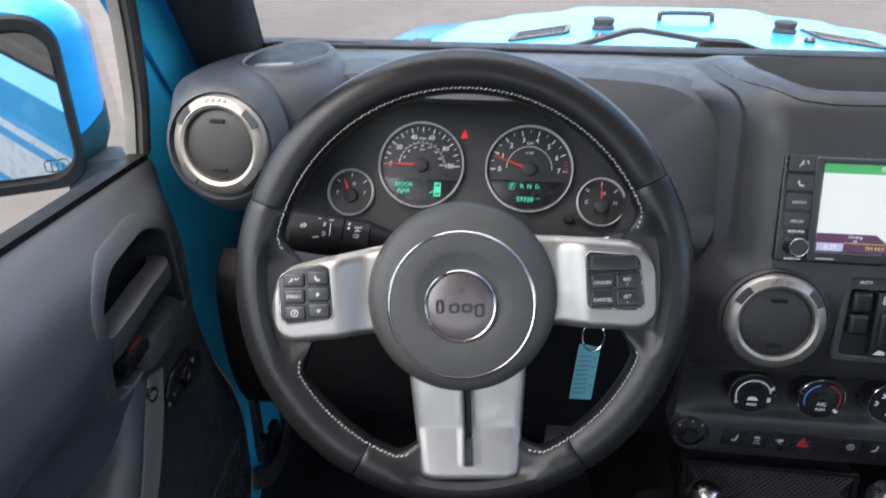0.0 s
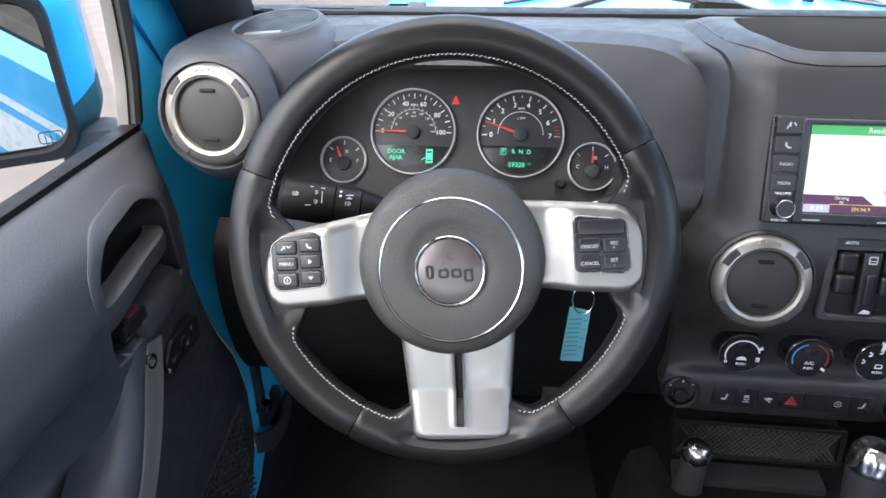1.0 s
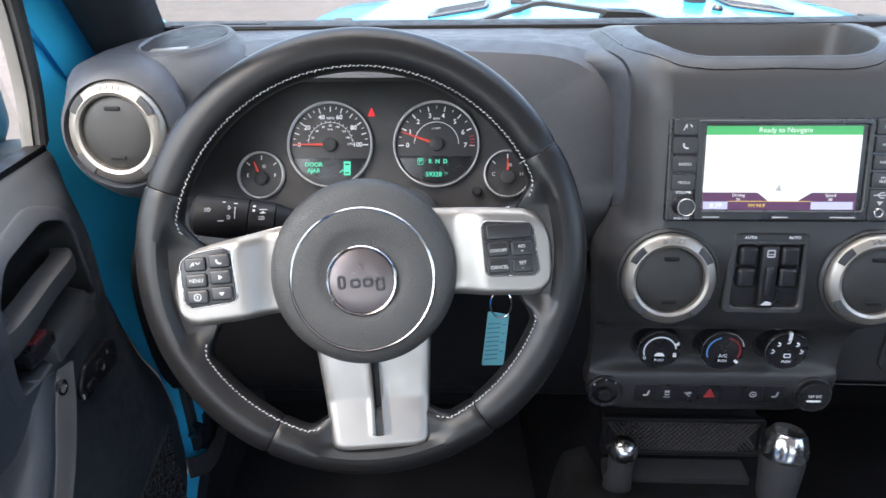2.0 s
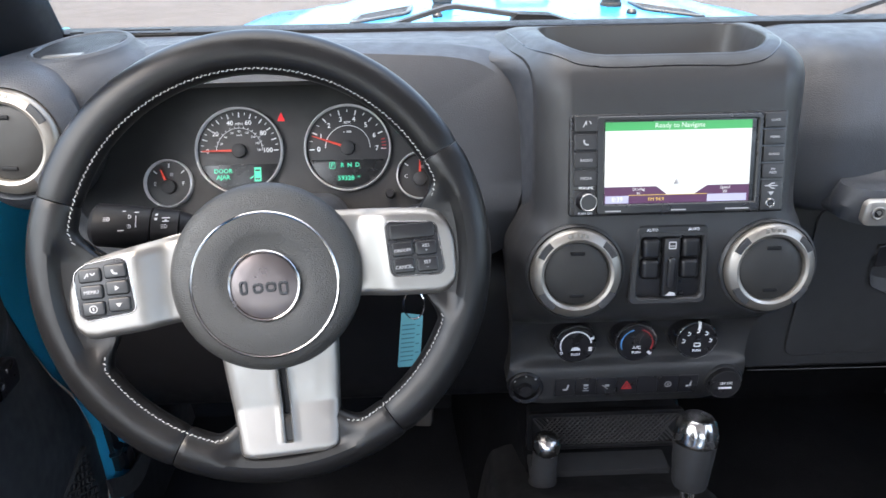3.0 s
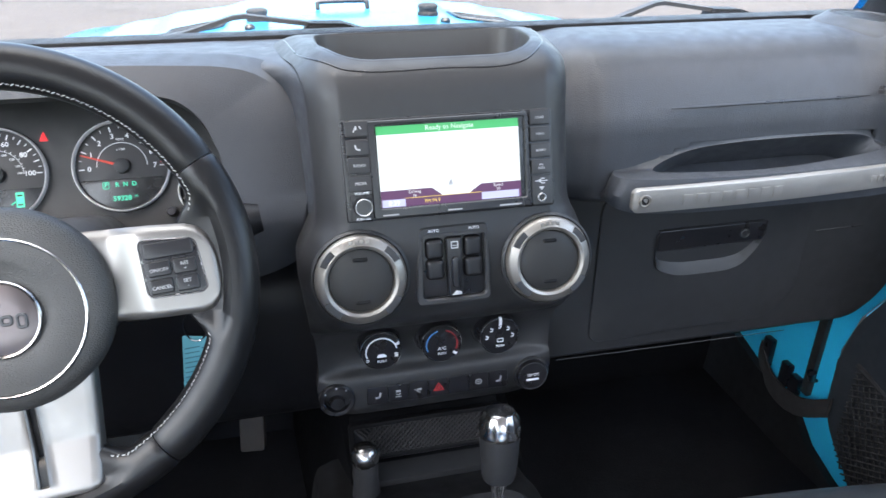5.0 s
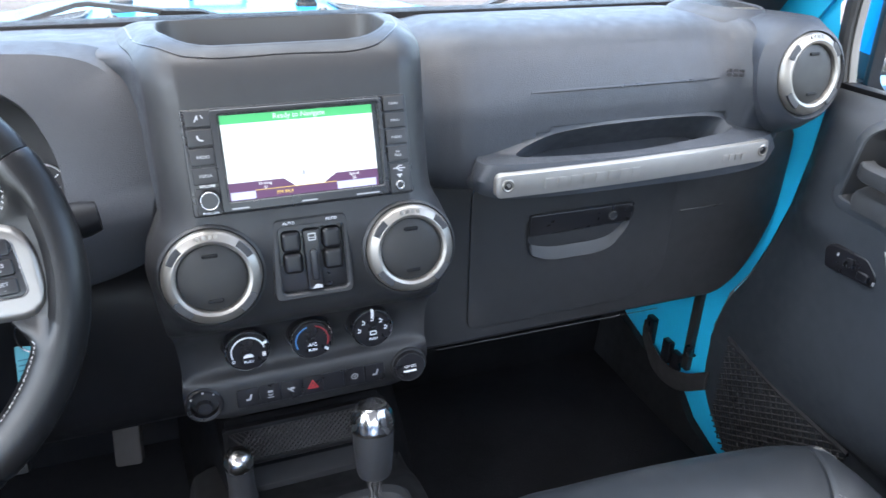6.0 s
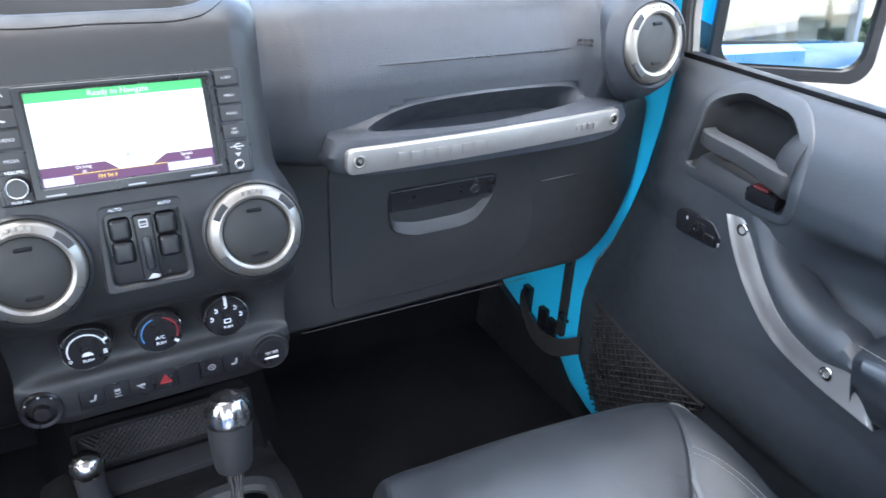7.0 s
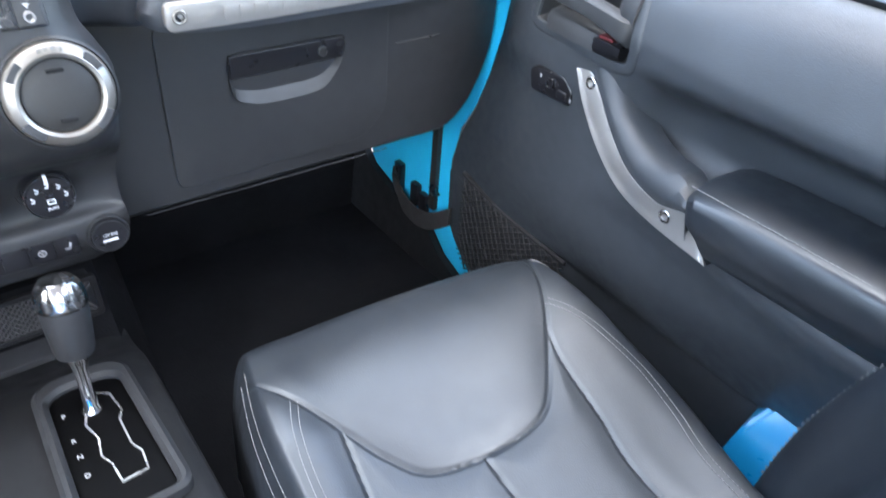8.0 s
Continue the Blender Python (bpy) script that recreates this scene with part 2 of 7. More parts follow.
def tube(bm, pts, r, n=12, cap=True):
    P = [Vector(p) for p in pts]
    rs = r if isinstance(r, (list, tuple)) else [r] * len(P)
    rows, up = [], None
    for i, p in enumerate(P):
        t = (P[min(i + 1, len(P) - 1)] - P[max(i - 1, 0)]).normalized()
        if up is None:
            up = t.orthogonal().normalized()
        up = (up - t * up.dot(t)).normalized()
        s = t.cross(up)
        rows.append([p + rs[i] * (up * math.cos(2 * math.pi * k / n) + s * math.sin(2 * math.pi * k / n)) for k in range(n)])
    grid(bm, rows, True, cap, cap)
    return bm


def box(bm, x0, x1, y0, y1, z0, z1, bev=0.0):
    r = bmesh.ops.create_cube(bm, size=1, matrix=Matrix.LocRotScale(((x0 + x1) / 2, (y0 + y1) / 2, (z0 + z1) / 2), None, (x1 - x0, y1 - y0, z1 - z0)))
    if bev:
        es = list({e for v in r["verts"] for e in v.link_edges})
        bmesh.ops.bevel(bm, geom=es, offset=bev, segments=2, profile=0.7, affect='EDGES')
    return bm


def words(text, size, at=(0, 0, 0), turn=0.0, align='CENTER', depth=0.0002, bold=0.0):
    """Raised print as a bmesh, in the face's own plane."""
    cu = bpy.data.curves.new("print", 'FONT')
    cu.body, cu.size, cu.align_x, cu.align_y, cu.extrude, cu.offset = text, size, align, 'CENTER', depth, bold
    cu.resolution_u = 2
    tmp = bpy.data.objects.new("print", cu)
    me = bpy.data.meshes.new_from_object(tmp)
    bm = bmesh.new()
    bm.from_mesh(me)
    bmesh.ops.transform(bm, matrix=Matrix.Translation(at) @ pose(0, 0, 0, 0, 0, turn), verts=bm.verts)
    bpy.data.objects.remove(tmp)
    bpy.data.curves.remove(cu)
    bpy.data.meshes.remove(me)
    return bm


def merge(*bms):
    out = bmesh.new()
    for b in bms:
        me = bpy.data.meshes.new("tmp")
        b.to_mesh(me)
        b.free()
        out.from_mesh(me)
        bpy.data.meshes.remove(me)
    return out


def bars(bm, rects, z0, z1):
    for x0, x1, y0, y1 in rects:
        box(bm, x0, x1, y0, y1, z0, z1)
    return bm


def polyline(bm, pts, w, z0, z1):
    """A thin raised stroke in the plane."""
    for a, b in zip(pts, pts[1:]):
        a, b = Vector(a), Vector(b)
        t = (b - a).normalized()
        s = Vector((-t.y, t.x)) * w / 2
        q = [a + s, a - s, b - s, b + s]
        slab_rows = [[(p.x, p.y, z0) for p in q], [(p.x, p.y, z1) for p in q]]
        grid(bm, slab_rows, True, True, True)
    return bm


def arc(r, a0, a1, n=24, cx=0.0, cy=0.0):
    return [(cx + r * math.cos(radians(a0 + (a1 - a0) * i / (n - 1))), cy + r * math.sin(radians(a0 + (a1 - a0) * i / (n - 1)))) for i in range(n)]


def inside(loop, x, y):
    odd = False
    for i in range(len(loop)):
        (x0, y0), (x1, y1) = loop[i - 1], loop[i]
        if (y0 > y) != (y1 > y) and x < (x1 - x0) * (y - y0) / (y1 - y0) + x0:
            odd = not odd
    return odd


def moved(bm, m):
    bmesh.ops.transform(bm, matrix=m, verts=bm.verts)
    return bm


# ---------- ground ----------
bm = bmesh.new()
bmesh.ops.create_grid(bm, x_segments=40, y_segments=40, size=600)
ground = tagged(link("ground", bm, ASPHALT, None), "grey asphalt lot around the vehicle", "ground", kind="structure")

# ---------- cabin shell ----------
FLOOR_Z = 0.43
bm = bmesh.new()
box(bm, -0.76, 0.76, -0.9, 1.30, FLOOR_Z - 0.05, FLOOR_Z)
floor = tagged(link("floor", bm, CARPET, None), "black carpeted cabin floor", "floor", kind="structure")
bm = bmesh.new()
box(bm, -0.76, 0.76, 1.18, 1.22, FLOOR_Z, 1.20)
tagged(link("wall_front", bm, CARPET, None), "black insulated firewall behind the dashboard", "wall", kind="structure")
bm = bmesh.new()
rows = []
for y, w, h in ((1.18, 0.20, 0.36), (0.95, 0.18, 0.33), (0.70, 0.16, 0.24), (0.3, 0.15, 0.20), (-0.9, 0.15, 0.20)):
    rows.append([(-w, y, FLOOR_Z - 0.01), (-w * 0.92, y, FLOOR_Z + h * 0.7), (-w * 0.7, y, FLOOR_Z + h), (w * 0.7, y, FLOOR_Z + h), (w * 0.92, y, FLOOR_Z + h * 0.7), (w, y, FLOOR_Z - 0.01)])
grid(bm, rows)
bmesh.ops.solidify(bm, geom=bm.faces[:], thickness=0.01)
tagged(link("floor_tunnel", bm, CARPET, None), "black carpeted transmission tunnel", "floor", kind="structure")

# unseen roof added to shape the light, rear body and rear corner walls, which close the cabin behind the camera
bm = bmesh.new()
rows = []
for y, z in ((0.52, 1.70), (0.42, 1.755), (0.2, 1.775), (-1.6, 1.78), (-2.1, 1.76)):
    rows.append([(-0.66, y, z - 0.07), (-0.62, y, z - 0.015), (-0.45, y, z), (0.45, y, z), (0.62, y, z - 0.015), (0.66, y, z - 0.07)])
grid(bm, rows)
bmesh.ops.solidify(bm, geom=bm.faces[:], thickness=0.03)
tagged(link("ceiling", bm, ROOF_FILL, None), "unseen grey roof lining, added to shape the cabin light", "roof", kind="structure")
for s, nm in ((-1, "wall_west"), (1, "wall_east")):
    bm = bmesh.new()
    prof = [(0.80, 0.50), (0.82, 0.75), (0.81, 1.00), (0.79, 1.14), (0.775, 1.165)]
    rows = [[(s * x, y, z) for x, z in prof] for y in (-0.25, -1.2, -2.15)]
    grid(bm, rows)
    bmesh.ops.solidify(bm, geom=bm.faces[:], thickness=0.04)
    side = tagged(link(nm, bm, BLUE, None), "bright blue painted rear body side", "body side", kind="structure")
    for z0, z1, x0, x1 in ((0.985, 1.06, 0.8115, 0.8045), (1.075, 1.09, 0.8030, 0.8010), (0.952, 0.968, 0.8145, 0.8135)):
        bm = bmesh.new()
        grid(bm, [[(s * (x0 + 0.006), y, z0), (s * (x1 + 0.006), y, z1)] for y in (-0.26, -2.1)])
        bmesh.ops.solidify(bm, geom=bm.faces[:], thickness=0.002)
        part("side_stripe", bm, STRIPE, side, "white painted stripe", smooth=False)
    bm = bmesh.new()
    box(bm, min(s * 0.655, s * 0.70), max(s * 0.655, s * 0.70), -2.1, -1.95, 1.16, 1.72, 0.01)
    box(bm, min(s * 0.665, s * 0.72), max(s * 0.665, s * 0.72), -0.36, -0.25, 1.16, 1.72, 0.01)
    tagged(link("pillar", bm, MATT_TOP, None), "grey hardtop side pillars", "pillar", kind="structure")
bm = bmesh.new()
box(bm, -0.78, 0.78, -2.17, -2.10, 0.5, 1.16, 0.01)
tagged(link("wall_south", bm, BLUE, None), "bright blue tailgate closing the rear", "tailgate", kind="structure")

for s, nm in ((-1, "window_1"), (1, "window_2")):
    bm = bmesh.new()
    grid(bm, [[(s * 0.72, -0.34, 1.165), (s * 0.70, -1.97, 1.165)], [(s * 0.685, -0.34, 1.70), (s * 0.67, -1.97, 1.70)]])
    bmesh.ops.solidify(bm, geom=bm.faces[:], thickness=0.004)
    tagged(link(nm, bm, TINTED, None, False), "dark tinted rear side window", "window", kind="structure").visible_shadow = False
bm = bmesh.new()
grid(bm, [[(-0.66, -2.12, 1.16), (0.66, -2.12, 1.16)], [(-0.64, -2.07, 1.74), (0.64, -2.07, 1.74)]])
bmesh.ops.solidify(bm, geom=bm.faces[:], thickness=0.004)
tagged(link("window_3", bm, TINTED, None, False), "dark tinted tailgate window", "window", kind="structure").visible_shadow = False

# blue body jambs beside the footwells, with black kick trim
for s in (-1, 1):
    jamb = thing("door_jamb", "bright blue painted door jamb beside the dashboard", "door jamb", kind="structure")
    bm = bmesh.new()
    loop = spline([(0.72, 1.62), (0.79, 1.32), (0.757, 1.18), (0.735, 1.10), (0.76, 0.96), (0.82, 0.84), (0.865, 0.76), (0.872, 0.66), (0.862, 0.57), (0.80, 0.50), (0.70, 0.455)], 40)
    loop = [(p[0], p[1]) for p in loop] + [(0.70, 0.40), (1.16, 0.40), (1.16, 1.22), (0.94, 1.25), (0.72, 1.66)]
    rows = [[(s * (0.768 + t), y - 0.02 + (dy if z > 1.12 else 0), z) for y, z in loop] for t, dy in ((0, 0), (0.03, 0.045))]
    grid(bm, rows, True, True, True)
    # the light falling on the jamb is put into this paler blue
    part("jamb_panel", bm, BLUE_MATT_LIT, jamb, "blue painted metal, colour raised in place of light")
    # pressed ridge and seam along the jamb
    bm = bmesh.new()
    box(bm, min(s * 0.757, s * 0.769), max(s * 0.757, s * 0.769), 0.898, 0.916, 0.56, 0.80, 0.003)
    part("seal", bm, RUBBER, jamb, "black rubber door seal")
    bm = bmesh.new()
    pts = spline([(s * 0.762, 1.045, 0.572), (s * 0.752, 0.995, 0.538), (s * 0.748, 0.94, 0.530), (s * 0.746, 0.885, 0.548), (s * 0.746, 0.828, 0.592)], 18)
    rows = [[(p.x - s * 0.004, p.y, p.z - 0.022), (p.x - s * 0.006, p.y, p.z + 0.0), (p.x - s * 0.004, p.y, p.z + 0.02), (p.x, p.y, p.z + 0.02), (p.x, p.y, p.z - 0.022)] for p in pts]
    grid(bm, rows, True, True, True)
    part("check_strap", bm, WEBBING, jamb, "black woven door check strap")
    bm = bmesh.new()
    tube(bm, [(s * 0.765, 0.893, 0.60), (s * 0.752, 0.893, 0.605), (s * 0.746, 0.89, 0.625)], [0.004, 0.005, 0.008], 10)
    part("hook", bm, BLACK, jamb)
    bm = bmesh.new()
    for yy, zz, hh in ((1.025, 0.548, 0.062), (0.965, 0.540, 0.050), (0.935, 0.540, 0.040)):
        box(bm, min(s * 0.755, s * 0.769), max(s * 0.755, s * 0.769), yy - 0.012, yy + 0.012, zz, zz + hh, 0.004)
    part("wiring_clip", bm, BLACK, jamb)
    kick = bmesh.new()
    rows = []
    for y, z0, z1 in ((1.18, 0.43, 0.62), (1.12, 0.43, 0.560), (1.036, 0.43, 0.536), (0.95, 0.43, 0.526), (0.905, 0.43, 0.512), (0.86, 0.42, 0.472), (0.80, 0.415, 0.45), (0.72, 0.41, 0.43)):
        rows.append([(s * 0.735, y, z0), (s * 0.742, y, (z0 + z1) / 2), (s * 0.75, y, z1), (s * 0.766, y, z1)])
    grid(kick, rows)
    bmesh.ops.solidify(kick, geom=kick.faces[:], thickness=0.004)
    tagged(link("kick_panel", kick, SOFT_BLACK, None), "black carpeted kick panel in the footwell", "kick panel", kind="structure")

# B pillar foot, seen beside the seat
for s in (-1, 1):
    bm = bmesh.new()
    rows = []
    for z, d, y0 in ((0.43, 0.135, 0.205), (0.60, 0.115, 0.190), (0.675, 0.085, 0.180), (0.715, 0.048, 0.163), (0.90, 0.02, -0.02), (1.16, 0.015, -0.08)):
        rows.append([(s * 0.775, y0, z), (s * (0.775 - d), y0 - 0.01, z), (s * (0.775 - d), y0 - 0.13, z), (s * 0.775, y0 - 0.14, z)])
    grid(bm, rows, True, True, True)
    bmesh.ops.bevel(bm, geom=bm.edges[:], offset=0.006, segments=2, affect='EDGES')
    tagged(link("pillar_foot", bm, BLUE, None), "bright blue painted foot of the middle pillar", "pillar", kind="structure")

# ---------- hood, cowl and fenders ----------
hood = thing("hood", "bright blue painted hood with black vents and catches", "car hood", pose(0, 1.05, 1.10))


def hood_half(y):
    return float(np.interp(y, [1.06, 1.45, 1.85, 2.05, 2.16, 2.24], [0.725, 0.680, 0.625, 0.585, 0.53, 0.43]))


def hood_z(x, y):
    """Raised middle with sloping shoulders, flat sides and a nose that rolls down."""
    ax = abs(x)
    z = float(np.interp(ax, [0, 0.20, 0.235, 0.27, 0.40, 0.445, 0.52, 0.62, 0.70], [1.166, 1.1645, 1.161, 1.151, 1.139, 1.126, 1.118, 1.108, 1.098]))
    return z - 0.012 * (y - 1.60) - 0.9 * max(0.0, y - 2.02) ** 2 - 0.02 * max(0.0, ax / hood_half(y) - 0.9) / 0.1


bm = bmesh.new()
rows = []
for j in range(41):
    y = 1.06 + (2.24 - 1.06) * j / 40
    w = hood_half(y)
    row = [(w * i / 44, y - 1.05, hood_z(w * i / 44, y) - 1.10) for i in range(-44, 45)]
    row = [(row[0][0] - 0.012, row[0][1], row[0][2] - 0.10), (row[0][0] - 0.008, row[0][1], row[0][2] - 0.02)] + row + [(row[-1][0] + 0.008, row[-1][1], row[-1][2] - 0.02), (row[-1][0] + 0.012, row[-1][1], row[-1][2] - 0.10)]
    rows.append(row)
last = rows[-1]
rows.append([(x * 0.99, y + 0.02, z - 0.04) for x, y, z in last])
rows.append([(x * 0.98, y + 0.025, z - 0.15) for x, y, z in last])
grid(bm, rows)
part("panel", bm, BLUE, hood, "glossy bright blue sheet metal")
for s in (-1, 1):
    bm = bmesh.new()
    lp = rpoly([(s * 0.262, 0.62), (s * 0.400, 0.57), (s * 0.385, 0.67), (s * 0.255, 0.73)], 0.02)
    zf = lambda x, y: hood_z(x, y + 1.05) - 1.10
    frame_bm(bm, lp, offset(lp, -0.012), 0.0, 0.006, 0.002)
    for v in bm.verts:
        v.co.z += zf(v.co.x, v.co.y)
    v_frame = part("vent_frame", bm, BLACK, hood, "black plastic hood vent")
    for k in range(5):
        bm = bmesh.new()
        yy = 0.605 + 0.021 * k
        box(bm, min(s * 0.268, s * 0.388), max(s * 0.268, s * 0.388), yy, yy + 0.011, 0.0, 0.004, 0.001)
        for v in bm.verts:
            v.co.y -= 0.36 * (abs(v.co.x) - 0.325)
        for v in bm.verts:
            v.co.z += zf(v.co.x, v.co.y)
        part("slat", bm, SOFT_BLACK, v_frame)
    bm = bmesh.new()
    lathe(bm, [(0.024, -0.002), (0.024, 0.006), (0.021, 0.008), (0.021, 0.014), (0.023, 0.016), (0.023, 0.022), (0.019, 0.025)], 24, s * 0.190, 0.615)
    moved(bm, Matrix.Translation((0, 0, zf(s * 0.190, 0.615))))
    part("rubber_bumper", bm, RUBBER, hood)
    bm = bmesh.new()
    lathe(bm, [(0.011, -0.002), (0.011, 0.005), (0.007, 0.010)], 16, s * 0.205, 0.50)
    moved(bm, Matrix.Translation((0, 0, zf(s * 0.205, 0.50))))
    part("washer_nozzle", bm, BLACK, hood)
    bm = bmesh.new()
    box(bm, s * 0.60 - 0.02, s * 0.60 + 0.02, 0.62, 0.68, zf(s * 0.60, 0.65) - 0.01, zf(s * 0.60, 0.65) + 0.022, 0.006)
    part("hood_latch", bm, RUBBER, hood)
bm = bmesh.new()
zz = hood_z(0.01, 1.80) - 1.10
tube(bm, spline([(-0.050, 0.75, zz - 0.004), (-0.050, 0.752, zz + 0.010), (-0.040, 0.755, zz + 0.017), (0.058, 0.755, zz + 0.017), (0.068, 0.752, zz + 0.010), (0.068, 0.75, zz - 0.004)], 24), 0.0055, 10)
part("prop_bracket", bm, BLACK, hood, "black metal loop")

bm = bmesh.new()
rows = [[(x, y, z) for x in (-0.74, -0.4, 0, 0.4, 0.74)] for y, z in ((0.955, 1.235), (1.0, 1.215), (1.06, 1.185), (1.085, 1.13))]
grid(bm, rows)
bmesh.ops.solidify(bm, geom=bm.faces[:], thickness=0.01)
cowl = tagged(link("cowl", bm, SOFT_BLACK, None), "black plastic cowl below the windshield", "cowl")
for s in (-1, 1):
    bm = bmesh.new()
    rows = []
    for j in range(15):
        y = 1.0 + 1.42 * j / 14
        out = float(np.interp(y, [1.0, 1.8, 2.2, 2.32, 2.39, 2.42], [0.83, 0.775, 0.735, 0.70, 0.63, 0.52]))
        z = 1.068 - 0.01 * max(0.0, y - 2.1) / 0.3
        inn = min(hood_half(min(y, 2.24)) - 0.03, out - 0.10)
        rows.append([(s * inn, y, z - 0.01), (s * (inn + 0.03), y, z), (s * (out - 0.03), y, z), (s * (out - 0.008), y, z - 0.008), (s * out, y, z - 0.03), (s * (out + 0.012), y, z - 0.20)])
    rows.append([(x, y + 0.012, z - 0.02) for x, y, z in rows[-1]])
    rows.append([(x, y + 0.002, z - 0.2) for x, y, z in rows[-1]])
    grid(bm, rows)
    bmesh.ops.solidify(bm, geom=bm.faces[:], thickness=0.008)
    tagged(link("fender", bm, BLUE, None), "bright blue painted front fender", "fender", group="fenders")

# ---------- windshield ----------
WS = [(-0.70, 0.945, 1.232), (0.70, 0.945, 1.232), (0.645, 0.56, 1.70), (-0.645, 0.56, 1.70)]
shield = thing("windshield", "clear flat windshield in a black frame", "windshield")
bm = bmesh.new()
grid(bm, [[WS[0], WS[1]], [WS[3], WS[2]]])
bmesh.ops.solidify(bm, geom=bm.faces[:], thickness=0.005)
g = part("pane", bm, GLASS, shield, "clear glass", smooth=False)
g.visible_shadow = False
bm = bmesh.new()
box(bm, -0.72, 0.72, 0.925, 0.965, 1.222, 1.2575, 0.004)
part("bottom_seal", bm, STALK, shield, "black rubber seal")
bm = bmesh.new()
box(bm, -0.68, 0.68, 0.50, 0.58, 1.68, 1.76, 0.01)
part("header", bm, SOFT_BLACK, shield)
for s in (-1, 1):
    # padded inner pillar and painted outer pillar
    bm = bmesh.new()
    rows = []
    for y, z, xi, xo in ((0.97, 1.20, 0.690, 0.765), (0.93, 1.245, 0.688, 0.765), (0.85, 1.35, 0.672, 0.755), (0.72, 1.51, 0.650, 0.735), (0.54, 1.73, 0.625, 0.71)):
        rows.append([(s * xi, y + 0.01, z), (s * (xi + 0.002), y - 0.03, z - 0.012), (s * (xi + 0.02), y - 0.046, z - 0.022), (s * (xo - 0.01), y - 0.05, z - 0.024), (s * (xo - 0.006), y + 0.01, z)])
    grid(bm, [spline(r, 16) for r in rows], False)
    bmesh.ops.solidify(bm, geom=bm.faces[:], thickness=0.004)
    part("pillar_trim", bm, DASH, shield, "dark grey padded pillar cover")
    bm = bmesh.new()
    rows = []
    for y, z, xo in ((1.0, 1.12, 0.80), (0.93, 1.245, 0.795), (0.85, 1.35, 0.785), (0.72, 1.51, 0.765), (0.54, 1.73, 0.74)):
        rows.append([(s * (xo - 0.03), y - 0.10, z - 0.045), (s * xo, y - 0.095, z - 0.04), (s * xo, y + 0.03, z + 0.01), (s * (xo - 0.09), y + 0.035, z + 0.012)])
    grid(bm, rows)
    bmesh.ops.solidify(bm, geom=bm.faces[:], thickness=0.004)
    part("outer_pillar", bm, BLUE, shield, "bright blue painted pillar")
# etched marks near the lower corner
wsm = Matrix.Translation(Vector(WS[0])) @ Matrix(((1, 0, 0), (0, -0.635, -0.7725), (0, 0.7725, -0.635))).to_4x4()
for r in ((0.030, 0.043, 0.030, 0.0315), (0.032, 0.041, 0.034, 0.040), (0.028, 0.045, 0.041, 0.043), (0.090, 0.150, 0.044, 0.046), (0.095, 0.155, 0.035, 0.037), (0.090, 0.112, 0.030, 0.032), (0.118, 0.150, 0.030, 0.032)):
    part("etched_mark", moved(bars(bmesh.new(), [r], 0.006, 0.0065), wsm), ETCH, shield, "small grey etched mark")

for x0, s in ((-0.06, -1), (0.57, -1)):
    wiper = thing("wiper", "black windshield wiper resting above the cowl", "wiper", pose(x0, 1.06, 1.215), group="wipers")
    bm = bmesh.new()
    arm_pts = [(0.01, 0, 0.018), (-0.045, 0.0, 0.030), (-0.135, -0.006, 0.044), (-0.150, -0.008, 0.043), (-0.26, -0.032, 0.014), (-0.34, -0.047, 0.006)]
    grid(bm, [[(x, y - w, z), (x, y - w, z + 0.006), (x, y + w, z + 0.006), (x, y + w, z)] for (x, y, z), w in zip(arm_pts, (0.011, 0.009, 0.008, 0.008, 0.007, 0.006))], True, True, True)
    part("arm", bm, SOFT_BLACK, wiper)
    bm = bmesh.new()
    rows = [[(x, -0.018 * k, 0.0), (x, -0.014 * k, h), (x, 0.014 * k, h), (x, 0.018 * k, 0.0)] for x, k, h in ((-0.056, 0.7, 0.026), (-0.048, 1.0, 0.036), (0.0, 1.1, 0.034), (0.05, 0.9, 0.018), (0.09, 0.5, 0.004))]
    grid(bm, rows, True, True, True)
    part("pivot_cover", bm, STALK, wiper, "black plastic pivot cover")
    bm = bmesh.new()
    tube(bm, [(-0.52, -0.055, 0.014), (-0.33, -0.05, 0.016), (-0.12, -0.045, 0.012)], 0.005, 8)
    part("blade", bm, STALK, wiper)

# ---------- dashboard ----------
dash = thing("dashboard", "dark grey grained plastic dashboard", "dashboard")
# passenger-side upper pad
P = [(0.98, 1.242), (0.93, 1.2525), (0.87, 1.258), (0.815, 1.2575), (0.781, 1.2475), (0.7600, 1.224), (0.7425, 1.188), (0.7375, 1.170), (0.737, 1.150), (0.738, 1.120), (0.742, 1.092), (0.752, 1.072), (0.785, 1.062)]


def pad_row(x, dy, dz):
    return [(x, y + dy * min(1, i / 3) * (1.0 if dy > 0 or i < 7 else max(0.3, 1 - 0.2 * (i - 6))), z + dz * (1 if i < 5 else max(0.0, 1 - (i - 5) / 6))) for i, (y, z) in enumerate(P)]


bm = sheet_bm([pad_row(0.128, 0.022, -0.008), pad_row(0.15, 0.022, -0.008), pad_row(0.172, 0.020, -0.007), pad_row(0.190, 0.012, -0.004), pad_row(0.206, 0.003, -0.001), pad_row(0.225, 0, 0), pad_row(0.26, 0, 0), pad_row(0.42, 0, 0), pad_row(0.53, 0, 0), pad_row(0.558, -0.003, 0), pad_row(0.578, -0.013, 0), pad_row(0.592, -0.031, 0.0), pad_row(0.606, -0.044, 0.0), pad_row(0.66, -0.034, -0.002), pad_row(0.70, 0.03, -0.012), pad_row(0.725, 0.10, -0.03)], 110, 130)
